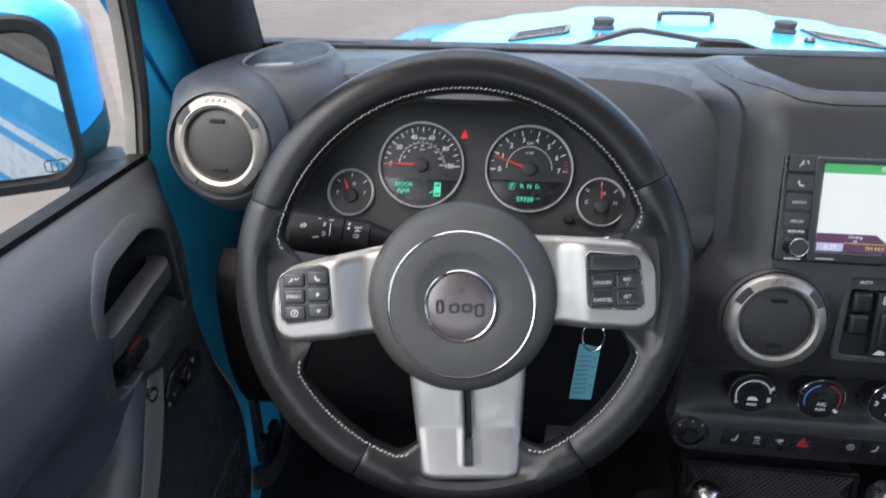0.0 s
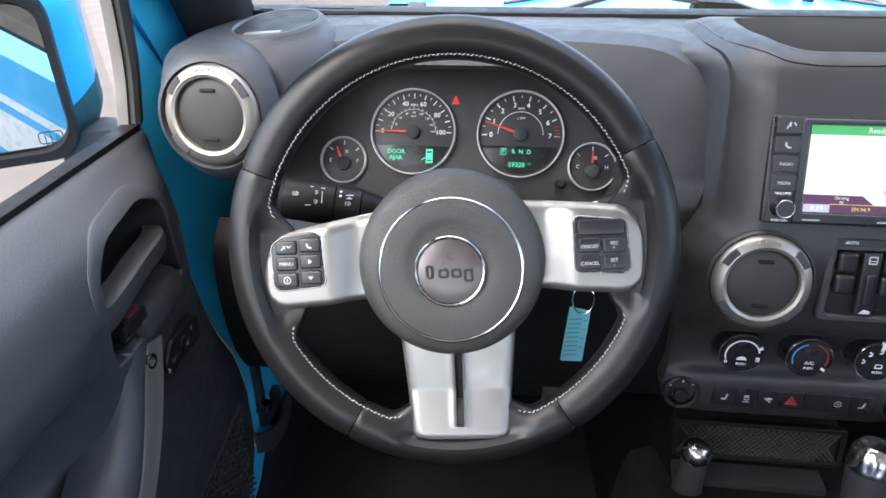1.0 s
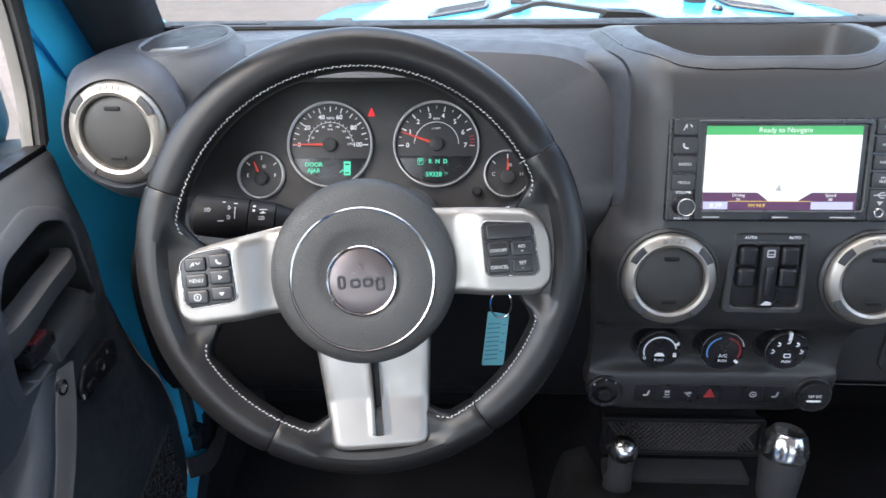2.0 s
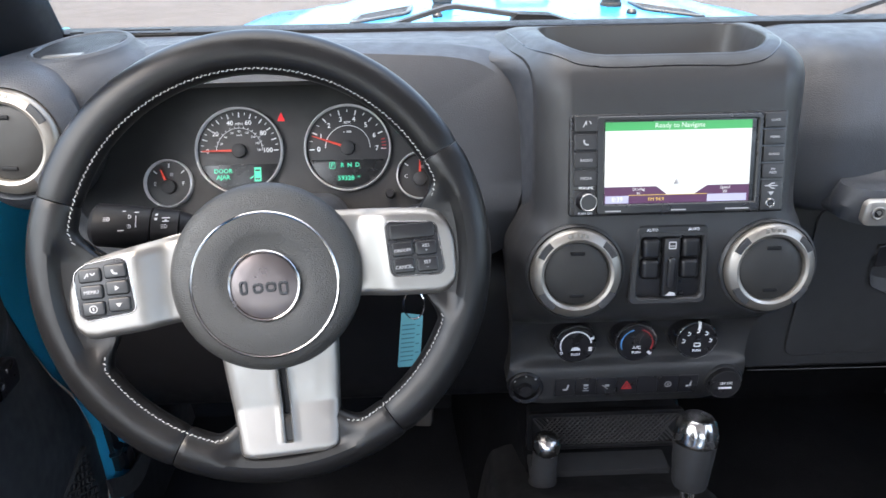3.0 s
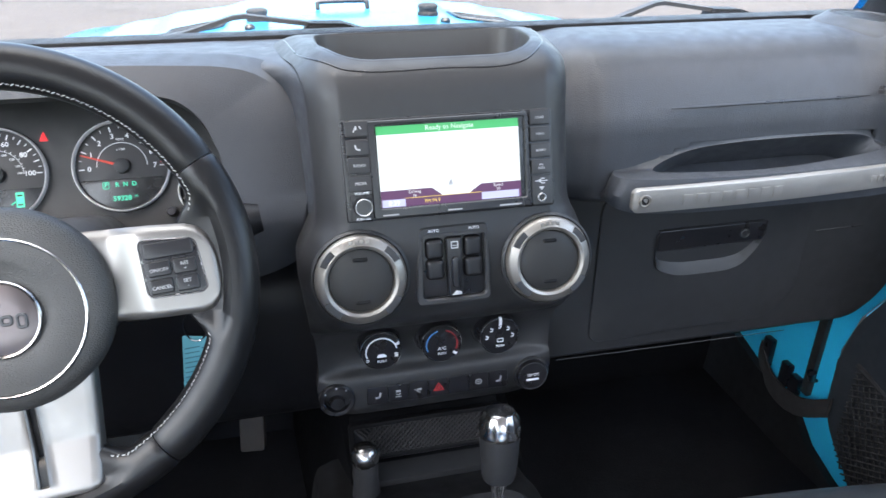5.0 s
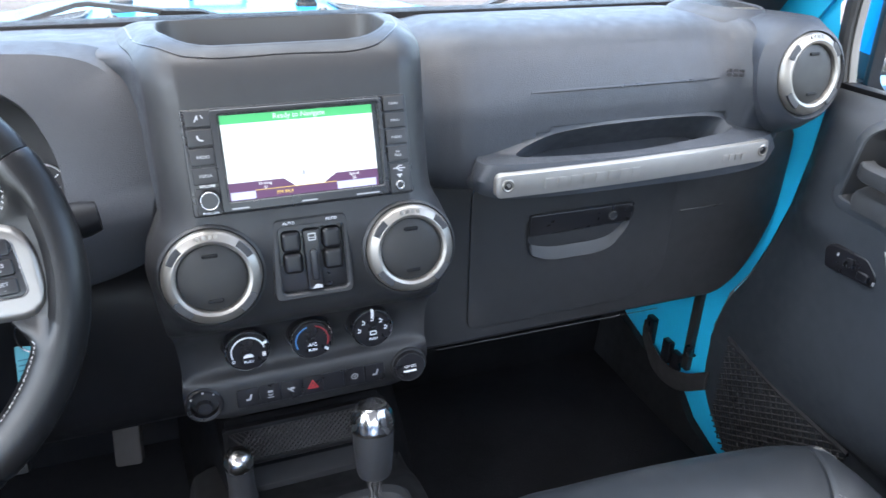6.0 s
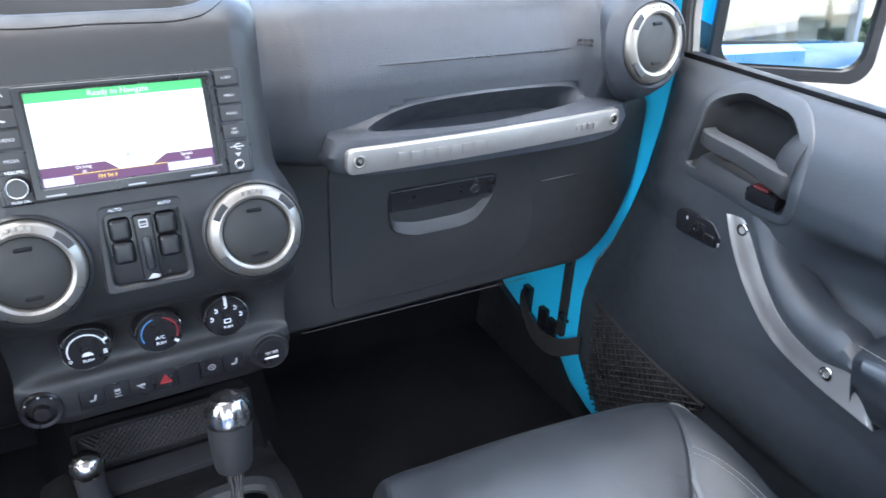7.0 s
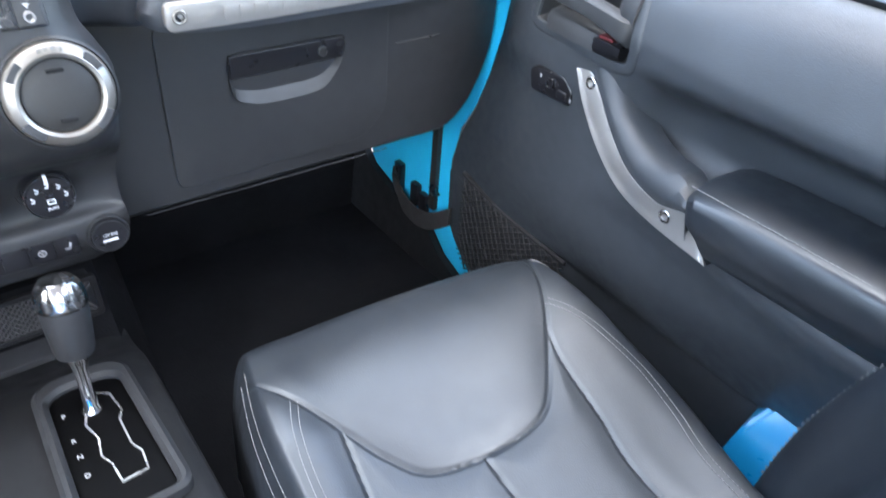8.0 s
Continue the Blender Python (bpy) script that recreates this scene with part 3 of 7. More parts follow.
# opening behind the grab handle
bmesh.ops.delete(bm, geom=[f for f in bm.faces if 0.262 < f.calc_center_median().x < 0.575 and 1.072 < f.calc_center_median().z < min(1.146, 1.1230 + 0.34 * (f.calc_center_median().x - 0.262))], context='FACES')
part("upper_pad", bm, DASH, dash)
# airbag seam and a small mark
bm = bmesh.new()
pts = [(0.288 + (0.559 - 0.288) * i / 12, 0.7385, 1.1885) for i in range(13)]
tube(bm, pts, [0.0006] + [0.0016] * 11 + [0.0006], 8)
part("airbag_seam", bm, BLACK, dash, "dark airbag seam line")
bm = bmesh.new()
moved(bars(bm, [(-0.011 + 0.0075 * i, -0.011 + 0.0075 * i + 0.006, -0.005 + 0.0055 * j, -0.005 + 0.0055 * j + 0.004) for i in range(3) for j in range(2)], 0, 0.0008), face_pose(0.573, 0.7275, 1.197, 20, -32))
part("embossed_mark", bm, BLACK, dash, "small dark embossed mark")
# driver-side deck
D0 = [(0.98, 1.242), (0.93, 1.2520), (0.89, 1.254), (0.85, 1.254), (0.82, 1.246)]
bm = sheet_bm([[(x, y + dy, z + dz) for y, z in D0] for x, dy, dz in ((-0.725, 0.08, -0.03), (-0.70, 0.03, -0.012), (-0.66, 0, -0.002), (-0.5, 0, 0), (-0.3, 0, 0), (-0.215, 0.0, 0.0), (-0.19, 0.0, -0.004), (-0.127, 0.0, -0.006))], 24, 40)
part("driver_deck", bm, DASH, dash)
DS = [(0.93, 1.252, 0), (0.88, 1.254, 0), (0.84, 1.2545, 0), (0.80, 1.254, 0.1), (0.765, 1.2530, 0.35), (0.742, 1.250, 0.65), (0.727, 1.241, 0.9), (0.720, 1.225, 1.2), (0.713, 1.195, 1.6), (0.705, 1.165, 1.9), (0.693, 1.115, 2), (0.691, 1.09, 2), (0.702, 1.05, 2), (0.725, 0.97, 1.5)]
bm = sheet_bm([[(x, y + dy * k, z + dz * min(1, k * 1.6)) for y, z, k in DS] for x, dy, dz in ((-0.225, 0.10, -0.030), (-0.195, 0.09, -0.022), (-0.175, 0.076, -0.013), (-0.160, 0.062, -0.007), (-0.148, 0.044, -0.003), (-0.139, 0.022, 0), (-0.132, 0.006, 0), (-0.127, 0.0, 0))], 48, 30)
part("deck_side", bm, DASH, dash)
# binnacle: rounded housing round the instruments
N = 72
ob0 = [(-0.40, 0.90, 1.2525), (-0.27, 0.90, 1.2525), (-0.19, 0.89, 1.244), (-0.150, 0.86, 1.21), (-0.138, 0.85, 1.15), (-0.145, 0.82, 1.09), (-0.17, 0.80, 1.03), (-0.25, 0.80, 0.995), (-0.40, 0.80, 0.985), (-0.57, 0.80, 0.995), (-0.67, 0.80, 1.05), (-0.690, 0.84, 1.14), (-0.680, 0.88, 1.22), (-0.54, 0.90, 1.2525)]
ob1 = [(-0.40, 0.795, 1.263), (-0.27, 0.795, 1.262), (-0.180, 0.785, 1.2555), (-0.137, 0.773, 1.230), (-0.120, 0.758, 1.166), (-0.124, 0.749, 1.10), (-0.15, 0.747, 1.04), (-0.25, 0.75, 1.008), (-0.40, 0.75, 1.0), (-0.57, 0.755, 1.008), (-0.668, 0.785, 1.06), (-0.685, 0.800, 1.14), (-0.675, 0.805, 1.215), (-0.56, 0.800, 1.260)]
ob2 = [(-0.40, 0.752, 1.257), (-0.28, 0.752, 1.255), (-0.190, 0.749, 1.2465), (-0.150, 0.746, 1.214), (-0.135, 0.741, 1.158), (-0.143, 0.735, 1.10), (-0.17, 0.737, 1.055), (-0.26, 0.74, 1.025), (-0.40, 0.74, 1.018), (-0.56, 0.745, 1.022), (-0.657, 0.775, 1.06), (-0.676, 0.79, 1.14), (-0.664, 0.79, 1.205), (-0.55, 0.757, 1.250)]
ib1 = [(-0.40, 0.742, 1.232), (-0.29, 0.742, 1.229), (-0.250, 0.742, 1.213), (-0.230, 0.742, 1.18), (-0.222, 0.742, 1.14), (-0.225, 0.742, 1.095), (-0.24, 0.742, 1.065), (-0.28, 0.745, 1.042), (-0.40, 0.745, 1.036), (-0.55, 0.750, 1.038), (-0.640, 0.780, 1.07), (-0.662, 0.790, 1.13), (-0.648, 0.790, 1.185), (-0.54, 0.756, 1.224)]
# the face leans back towards its top
lean_y = lambda z: 0.0 if z < 1.10 else (z - 1.10) * 0.22
ob1 = [(x, y + 0.6 * lean_y(z), z - 0.03 * lean_y(z)) for x, y, z in ob1]
ob2 = [(x, y + lean_y(z), z) for x, y, z in ob2]
ib1 = [(x, y + lean_y(z), z) for x, y, z in ib1]
ib2 = [(x * 0.97 - 0.012, 0.828 + (z - 1.14) * 0.51, 1.14 + (z - 1.14) * 0.90) for x, y, z in ib1]
ib3 = [(-0.40 + (x + 0.40) * 0.9, y + 0.012, 1.13 + (z - 1.13) * 0.8) for x, y, z in ib2]
ib1b = [(x, y + 0.006, z - (0.006 if z > 1.14 else -0.004)) for x, y, z in ib1]
bm = bmesh.new()
grid(bm, [spline(r, N, True) for r in (ob0, ob1, ob2, ib1)], True)
part("binnacle", bm, DASH, dash, "dark grey hood round the instruments")
bm = bmesh.new()
grid(bm, [spline(r, N, True) for r in (ib1, ib1b, ib2, ib3)], True)
part("binnacle_lining", bm, LINING, dash, "matt black lining")
# end pods that carry the round outer vents
for s in (-1, 1):
    bm = bmesh.new()
    rows = []
    for y, rx, up, dn, cx, wide in ((0.692, 0.052, 0.050, 0.050, 0.648, 0), (0.680, 0.0545, 0.053, 0.054, 0.648, 0), (0.684, 0.059, 0.058, 0.060, 0.648, 0), (0.70, 0.065, 0.064, 0.074, 0.647, 0.004), (0.735, 0.062, 0.064, 0.094, 0.662, 0.024), (0.79, 0.060, 0.061, 0.108, 0.668, 0.060), (0.88, 0.060, 0.055, 0.125, 0.668, 0.095), (0.96, 0.060, 0.04, 0.13, 0.668, 0.11)):
        row = []
        for i in range(48):
            a = 2 * math.pi * i / 48
            c, si = math.cos(a), math.sin(a)
            k = 1.0 if si < 0 else max(0.68, 1.0 - max(0.0, y - 0.69) * 6)
            reach = rx + (wide * 0.7 * max(0.0, si) ** 0.7 if c < 0 else 0.0)
            row.append((s * (cx + reach * math.copysign(abs(c) ** k, c)), y + (si * 0.010 if y < 0.72 else 0), 1.20 + (up if si > 0 else dn) * math.copysign(abs(si) ** k, si)))
        rows.append(row)
    grid(bm, rows, True)
    part("end_pod", bm, DASH, dash)
# speaker grilles on the deck
for s in (-1, 1):
    m = pose(-0.612, 0.805, 1.2625, 2, -4, 0) if s < 0 else pose(0.624, 0.838, 1.2610, 1, 3, 0)
    bm = bmesh.new()
    frame_bm(bm, ell(0.052, 0.066, n=48), ell(0.044, 0.056, n=48), -0.02, 0.006, 0.003)
    rows = [[(x, y, z) for x, y in ell(0.052 + d, 0.066 + d, n=48)] for d, z in (((0.0, 0.003), (0.002, -0.001), (0.006, -0.005), (0.014, -0.012), (0.022, -0.026), (0.026, -0.05)) if s < 0 else ((0.0, 0.003), (0.002, 0.001), (0.006, -0.002), (0.012, -0.005), (0.018, -0.012), (0.020, -0.03)))]
    grid(bm, rows, True)
    sp = part("speaker_rim", moved(bm, m), DASH, dash)
    bm = bmesh.new()
    slab(bm, ell(0.045, 0.057, n=40), -0.01, 0.003, 0.001)
    part("speaker_mesh", moved(bm, m), BLACK, sp, "black perforated grille")
    for k in range(-12, 13):
        xx = k * 0.0034
        hh = 0.055 * math.sqrt(max(0.0, 1 - (xx / 0.045) ** 2))
        bm = bmesh.new()
        box(bm, xx - 0.0009, xx + 0.0009, -hh, hh, 0.0025, 0.0048)
        part("slat", moved(bm, m), STACK, sp)
    bm = bmesh.new()
    bars(bm, [(-0.020, 0.020, -0.052, -0.042)], 0.0045, 0.006)
    part("speaker_badge", moved(bm, m), RING, sp, "small silver badge")
# lower passenger panel and its underside
bm = bmesh.new()
low = rpoly([(0.12, 1.10), (0.766, 1.10), (0.767, 1.02), (0.765, 0.950), (0.746, 0.895), (0.722, 0.850), (0.680, 0.816), (0.12, 0.816)], 0.05)
slab(bm, low, -0.12, 0.0, 0.008)
part("lower_panel", moved(bm, face_pose(0, 0.784, 0, 0)), DASH_LOW, dash, "black lower dashboard panel")
bm = bmesh.new()
rows = [[(x, y, z) for x in (0.15, 0.4, 0.66)] for y, z in ((0.79, 0.832), (0.86, 0.82), (1.17, 0.78))]
grid(bm, rows)
bmesh.ops.solidify(bm, geom=bm.faces[:], thickness=0.006)
part("underside", bm, SOFT_BLACK, dash)
bm = bmesh.new()
tube(bm, [(0.19, 0.7805, 0.8175), (0.40, 0.7800, 0.8160), (0.56, 0.7800, 0.8150)], 0.0005, 6)
part("lower_edge", bm, DASH_LOW, dash, "thin lighter lower edge")
bm = bmesh.new()
tube(bm, [(0.573, 0.7835, 0.980), (0.652, 0.7835, 0.981)], 0.0011, 6)
part("panel_seam", bm, BLACK, dash)
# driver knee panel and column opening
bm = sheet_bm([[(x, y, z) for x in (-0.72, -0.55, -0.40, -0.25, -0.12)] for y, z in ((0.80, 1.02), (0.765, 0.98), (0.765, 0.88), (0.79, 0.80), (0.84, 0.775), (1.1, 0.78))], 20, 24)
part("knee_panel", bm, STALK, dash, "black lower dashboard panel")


# ---------- centre stack ----------
CX = 0.005
stack = thing("center_stack", "dark satin plastic center stack panel", "center console", pose(CX, 0, 0))
# rows: half width, y at the middle, z, how far the edges fall back
SR = [(0.176, 0.900, 1.258, 0.0), (0.168, 0.86, 1.267, 0.0), (0.149, 0.77, 1.2705, 0.003), (0.144, 0.738, 1.2690, 0.008), (0.1415, 0.718, 1.2640, 0.014), (0.1400, 0.7045, 1.2555, 0.020), (0.1390, 0.6955, 1.243, 0.024), (0.1385, 0.6895, 1.226, 0.027), (0.1380, 0.683, 1.200, 0.028), (0.1378, 0.674, 1.165, 0.028), (0.139, 0.660, 1.115, 0.030), (0.150, 0.652, 1.09, 0.036), (0.162, 0.650, 1.06, 0.040), (0.160, 0.650, 1.02, 0.045), (0.157, 0.662, 0.990, 0.035), (0.155, 0.692, 0.965, 0.012), (0.152, 0.726, 0.945, -0.004), (0.150, 0.744, 0.915, -0.010), (0.150, 0.743, 0.882, -0.008), (0.152, 0.730, 0.868, 0.002), (0.153, 0.727, 0.845, 0.008), (0.142, 0.732, 0.818, 0.012), (0.128, 0.748, 0.803, 0.012), (0.12, 0.80, 0.795, 0.01)]


def stack_row(w, y, z, fall):
    out = []
    for i in range(-64, 65):
        f = i / 64
        e = max(0.0, (abs(f) - 0.77) / 0.23)
        out.append((w * f, y + fall * (0.45 * e + 0.55 * e ** 3), z - e * e * float(np.interp(z, [1.225, 1.26], [0.0, 0.016]))))
    back = max(y, 0.82) if z > 1.10 else max(y + 0.07, 0.80)
    d = float(np.interp(z, [1.2, 1.26], [0.0, 0.055]))
    zb, zm = z - d, z - 0.55 * d - 0.003
    out = [(-w + 0.002, back, zb), (-w, (y + fall) * 0.6 + back * 0.4, zm)] + out + [(w, (y + fall) * 0.6 + back * 0.4, zm), (w - 0.002, back, zb)]
    return [Vector(p) for p in out]


bm = bmesh.new()
base = [stack_row(*r) for r in SR]
cols = [spline([r[i] for r in base], 220) for i in range(len(base[0]))]
rows = [[c[j] for c in cols] for j in range(220)]
# the tray on top is an opening in the panel
vs = [[bm.verts.new(p) for p in r] for r in rows]
tray = rpoly([(-0.118, 0.868), (0.123, 0.868), (0.118, 0.775), (0.086, 0.722), (-0.094, 0.722), (-0.118, 0.775)], 0.03)


HOLE_T = offset(tray, 0.002)


for a, b in zip(vs, vs[1:]):
    for i in range(len(a) - 1):
        q = (a[i], a[i + 1], b[i + 1], b[i])
        c = sum((v.co for v in q), Vector()) / 4
        if not (c.z > 1.255 and inside(HOLE_T, c.x, c.y)) and not (abs(c.x) < 0.034 and 1.027 < c.z < 1.095 and c.y < 0.7):
            bm.faces.new(q)
part("panel", bm, STACK, stack)
bm = bmesh.new()
edge = offset(tray, 0.0065)
mid = spline([(r[1], r[2], 0) for r in SR[:9]], 120)


def top_z(y):
    return float(np.interp(y, [p.x for p in mid][::-1], [p.y for p in mid][::-1]))


def top_w(y):
    return float(np.interp(y, [0.69, 0.73, 0.77, 0.86, 0.90], [0.138, 0.142, 0.148, 0.168, 0.176]))


def panel_z(x, y):
    e = max(0.0, (abs(x) / top_w(y) - 0.77) / 0.23)
    z = top_z(y)
    return z - e * e * float(np.interp(z, [1.225, 1.26], [0.0, 0.016]))


def shrink(f, g):
    return [(0.002 + (x - 0.002) * f, 0.795 + (y - 0.795) * g) for x, y in tray]


rows = [[(x, y, panel_z(x, y) - 0.0004) for x, y in edge], [(x, y, panel_z(x, y) + 0.0002) for x, y in offset(edge, -0.001)], [(x, y, panel_z(x, y) + 0.0002) for x, y in offset(tray, 0.0025)], [(x, y, panel_z(x, y) - 0.0006) for x, y in offset(tray, 0.001)], [(x, y, panel_z(x, y) - 0.003) for x, y in tray]]
grid(bm, rows, True)
part("tray_rim", bm, STACK, stack, "smooth rim of the tray")
bm = bmesh.new()
rows = [[(x, y, panel_z(x, y) - 0.002) for x, y in tray], [(x, y, 1.24) for x, y in shrink(0.975, 0.96)], [(x, y, 1.224) for x, y in shrink(0.95, 0.92)], [(x, y, 1.218) for x, y in shrink(0.90, 0.82)], [(x, y, 1.217) for x, y in shrink(0.4, 0.3)]]
grid(bm, rows, True, False, True)
tr = part("tray", bm, BOWL_MAT, stack, "open dark storage tray")
bm = bmesh.new()
pl = spline([(-0.152, 0.862, 1.2675), (-0.138, 0.765, 1.2702), (-0.114, 0.718, 1.2665), (-0.08, 0.7055, 1.2605), (0.0, 0.7055, 1.2605), (0.07, 0.7055, 1.2605), (0.102, 0.720, 1.2670), (0.126, 0.765, 1.2702), (0.146, 0.862, 1.2675)], 60)
tube(bm, [(p.x, p.y, panel_z(p.x, p.y) - 0.0001) for p in pl], 0.0009, 6)
part("tray_seam", bm, BLACK, stack, "thin dark seam")

# ---------- radio ----------
radio = thing("radio", "black touchscreen radio with side buttons, map on the lit screen", "car radio", face_pose(CX + 0.001, 0.674, 1.165, 17))
bm = bmesh.new()
slab(bm, rrect(0.219, 0.101, 0.003), -0.03, 0.004, 0.0015)
part("bezel", bm, BLACK, radio)
bm = bmesh.new()
frame_bm(bm, rrect(0.166, 0.097, 0.003), rrect(0.154, 0.083, 0.002, 0.001, 0.0025), 0.004, 0.008, 0.001)
part("screen_frame", bm, BLACK, radio, "glossy black screen frame")
bm = bmesh.new()
box(bm, -0.0775, 0.0795, -0.0395, 0.0440, 0.003, 0.0048)
scr = part("screen", bm, LCD, radio, "lit white and green map screen", smooth=False)


def flat(x0, x1, y0, y1, z=0.0050, h=0.0003):
    b = bmesh.new()
    box(b, x0, x1, y0, y1, z, z + h)
    return b


part("map_area", flat(-0.0745, 0.0725, -0.036, 0.034), SCREEN_WHITE, scr, "white map area", smooth=False)
part("top_bar", flat(-0.0745, 0.0725, 0.034, 0.0425), SCREEN_GREEN, scr, "green bar", smooth=False)
b = bmesh.new()
slab(b, [(-0.0745, -0.0215), (-0.022, -0.0215), (-0.012, -0.029), (-0.012, -0.030), (-0.0745, -0.030)], 0.0053, 0.0056, 0.0001)
slab(b, [(0.0725, -0.0215), (0.030, -0.0215), (0.018, -0.029), (0.018, -0.030), (0.0725, -0.030)], 0.0053, 0.0056, 0.0001)
box(b, -0.0745, 0.0725, -0.0385, -0.030, 0.0053, 0.0056)
part("status_bar", b, SCREEN_PURPLE, scr, "dark purple bar", smooth=False)
for x0, x1 in ((-0.0735, -0.050), (0.030, 0.070)):
    part("soft_key", flat(x0, x1, -0.038, -0.0305, 0.0056, 0.0002), SCREEN_PALE, scr, "pale lilac key", smooth=False)
b = bmesh.new()
bars(b, [(-0.050, 0.030, -0.0303, -0.0298)], 0.0057, 0.0059)
part("status_line", b, SCREEN_AMBER, scr, smooth=False)
part("title_text", words("Ready to Navigate", 0.0068, (0, 0.0385, 0.0056), depth=0.0001), SCREEN_WHITE, scr, "white screen lettering")
part("station_text", words("FM 94.9", 0.005, (-0.022, -0.0345, 0.0058), depth=0.0001), SCREEN_AMBER, scr)
part("driving_text", words("Driving\nN", 0.0042, (-0.040, -0.0262, 0.0058), depth=0.0001), SCREEN_WHITE, scr)
part("speed_text", words("Speed\n00", 0.0042, (0.048, -0.0262, 0.0058), depth=0.0001), SCREEN_WHITE, scr)
part("clock_text", merge(words("8:39", 0.0068, (-0.0615, -0.0343, 0.0060), depth=0.0001)), SCREEN_WHITE, scr)
b = bmesh.new()
slab(b, [(-0.002, -0.013), (0.001, -0.020), (-0.005, -0.020)], 0.0053, 0.0057, 0.0001)
part("map_marker", b, GREY_INK, scr, smooth=False)
b = bmesh.new()
bars(b, [(0.0600, 0.0635, 0.0245, 0.0252), (0.0614, 0.0621, 0.0231, 0.0266)], 0.0053, 0.0056)
part("zoom_in_key", b, GREY_INK, scr, smooth=False)
part("zoom_out_key", flat(0.0600, 0.0635, 0.0095, 0.0102, 0.0053), GREY_INK, scr, smooth=False)

for i, txt in enumerate(("", "", "RADIO", "MEDIA")):
    bm = bmesh.new()
    y = 0.0415 - 0.0178 * i
    slab(bm, rrect(0.024, 0.0158, 0.0015, -0.0935, y), 0.003, 0.0068, 0.001)
    k = part("button", bm, STACK, radio)
    if txt:
        part("lettering", words(txt, 0.0040, (-0.0935, y, 0.0069)), SOFT_INK, k)
    else:
        b = bmesh.new()
        if i == 0:
            polyline(b, [(-0.097, y - 0.003), (-0.094, y + 0.003), (-0.094, y - 0.001)], 0.001, 0.0068, 0.0071)
            polyline(b, [(-0.091, y + 0.003), (-0.089, y)], 0.001, 0.0068, 0.0071)
        else:
            polyline(b, arc(0.0036, 160, 290, 8, -0.0925, y + 0.0012), 0.0016, 0.0068, 0.0071)
        part("symbol", b, SOFT_INK, k)
bm = bmesh.new()
slab(bm, rrect(0.024, 0.026, 0.0015, -0.0935, -0.036), 0.003, 0.005, 0.001)
vol = part("volume_panel", bm, STACK, radio)
part("lettering", words("VOLUME", 0.0038, (-0.0935, -0.0215, 0.0070)), WHITE_INK, vol)
part("lettering", words("PUSH ON", 0.0034, (-0.0935, -0.0475, 0.0052)), WHITE_INK, vol)
bm = bmesh.new()
lathe(bm, [(0.0100, 0.004), (0.0100, 0.006), (0.0088, 0.0075), (0.0082, 0.018), (0.0074, 0.0195), (0.0001, 0.0195)], 32, -0.0935, -0.0345)
part("volume_knob", bm, BLACK, radio, "black knob with a chrome edge")
bm = bmesh.new()
frame_bm(bm, ell(0.0086, 0.0086, -0.0935, -0.0345, 32), ell(0.0076, 0.0076, -0.0935, -0.0345, 32), 0.017, 0.0200, 0.0003)
part("knob_ring", bm, DARK_CHROME, vol)
for i, txt in enumerate(("LOAD", "MENU", "AUDIO", "MY\nFILES")):
    bm = bmesh.new()
    y = 0.0415 - 0.0168 * i
    slab(bm, rrect(0.0215, 0.0150, 0.0015, 0.0955, y), 0.003, 0.0068, 0.001)
    k = part("button", bm, STACK, radio)
    part("lettering", words(txt, 0.0034, (0.0955, y, 0.0069)), SOFT_INK, k)
bm = bmesh.new()
slab(bm, rrect(0.0215, 0.031, 0.0015, 0.0955, -0.0335), 0.003, 0.0052, 0.001)
k = part("socket_panel", bm, STACK, radio)
b = bmesh.new()
polyline(b, [(0.089, -0.024), (0.102, -0.024)], 0.001, 0.0052, 0.0056)
polyline(b, [(0.092, -0.024), (0.096, -0.0215), (0.099, -0.0215)], 0.001, 0.0052, 0.0056)
polyline(b, [(0.093, -0.024), (0.096, -0.0265), (0.099, -0.0265)], 0.001, 0.0052, 0.0056)
slab(b, [(0.0925, -0.030), (0.0985, -0.030), (0.0955, -0.034)], 0.0052, 0.0056, 0.0001)
part("symbol", b, SOFT_INK, k)
bm = bmesh.new()
frame_bm(bm, ell(0.0050, 0.0050, 0.0955, -0.0415, 24), ell(0.0028, 0.0028, 0.0955, -0.0415, 24), 0.004, 0.0062, 0.0004)
part("jack", bm, DARK_CHROME, k)
# small marks on the lower lip
for x0, x1 in ((-0.074, -0.058), (-0.007, 0.008), (0.048, 0.072)):
    bm = bmesh.new()
    bars(bm, [(x0, x1, -0.0462, -0.0448)], 0.0078, 0.0081)
    part("lip_mark", bm, GREY_INK, radio)


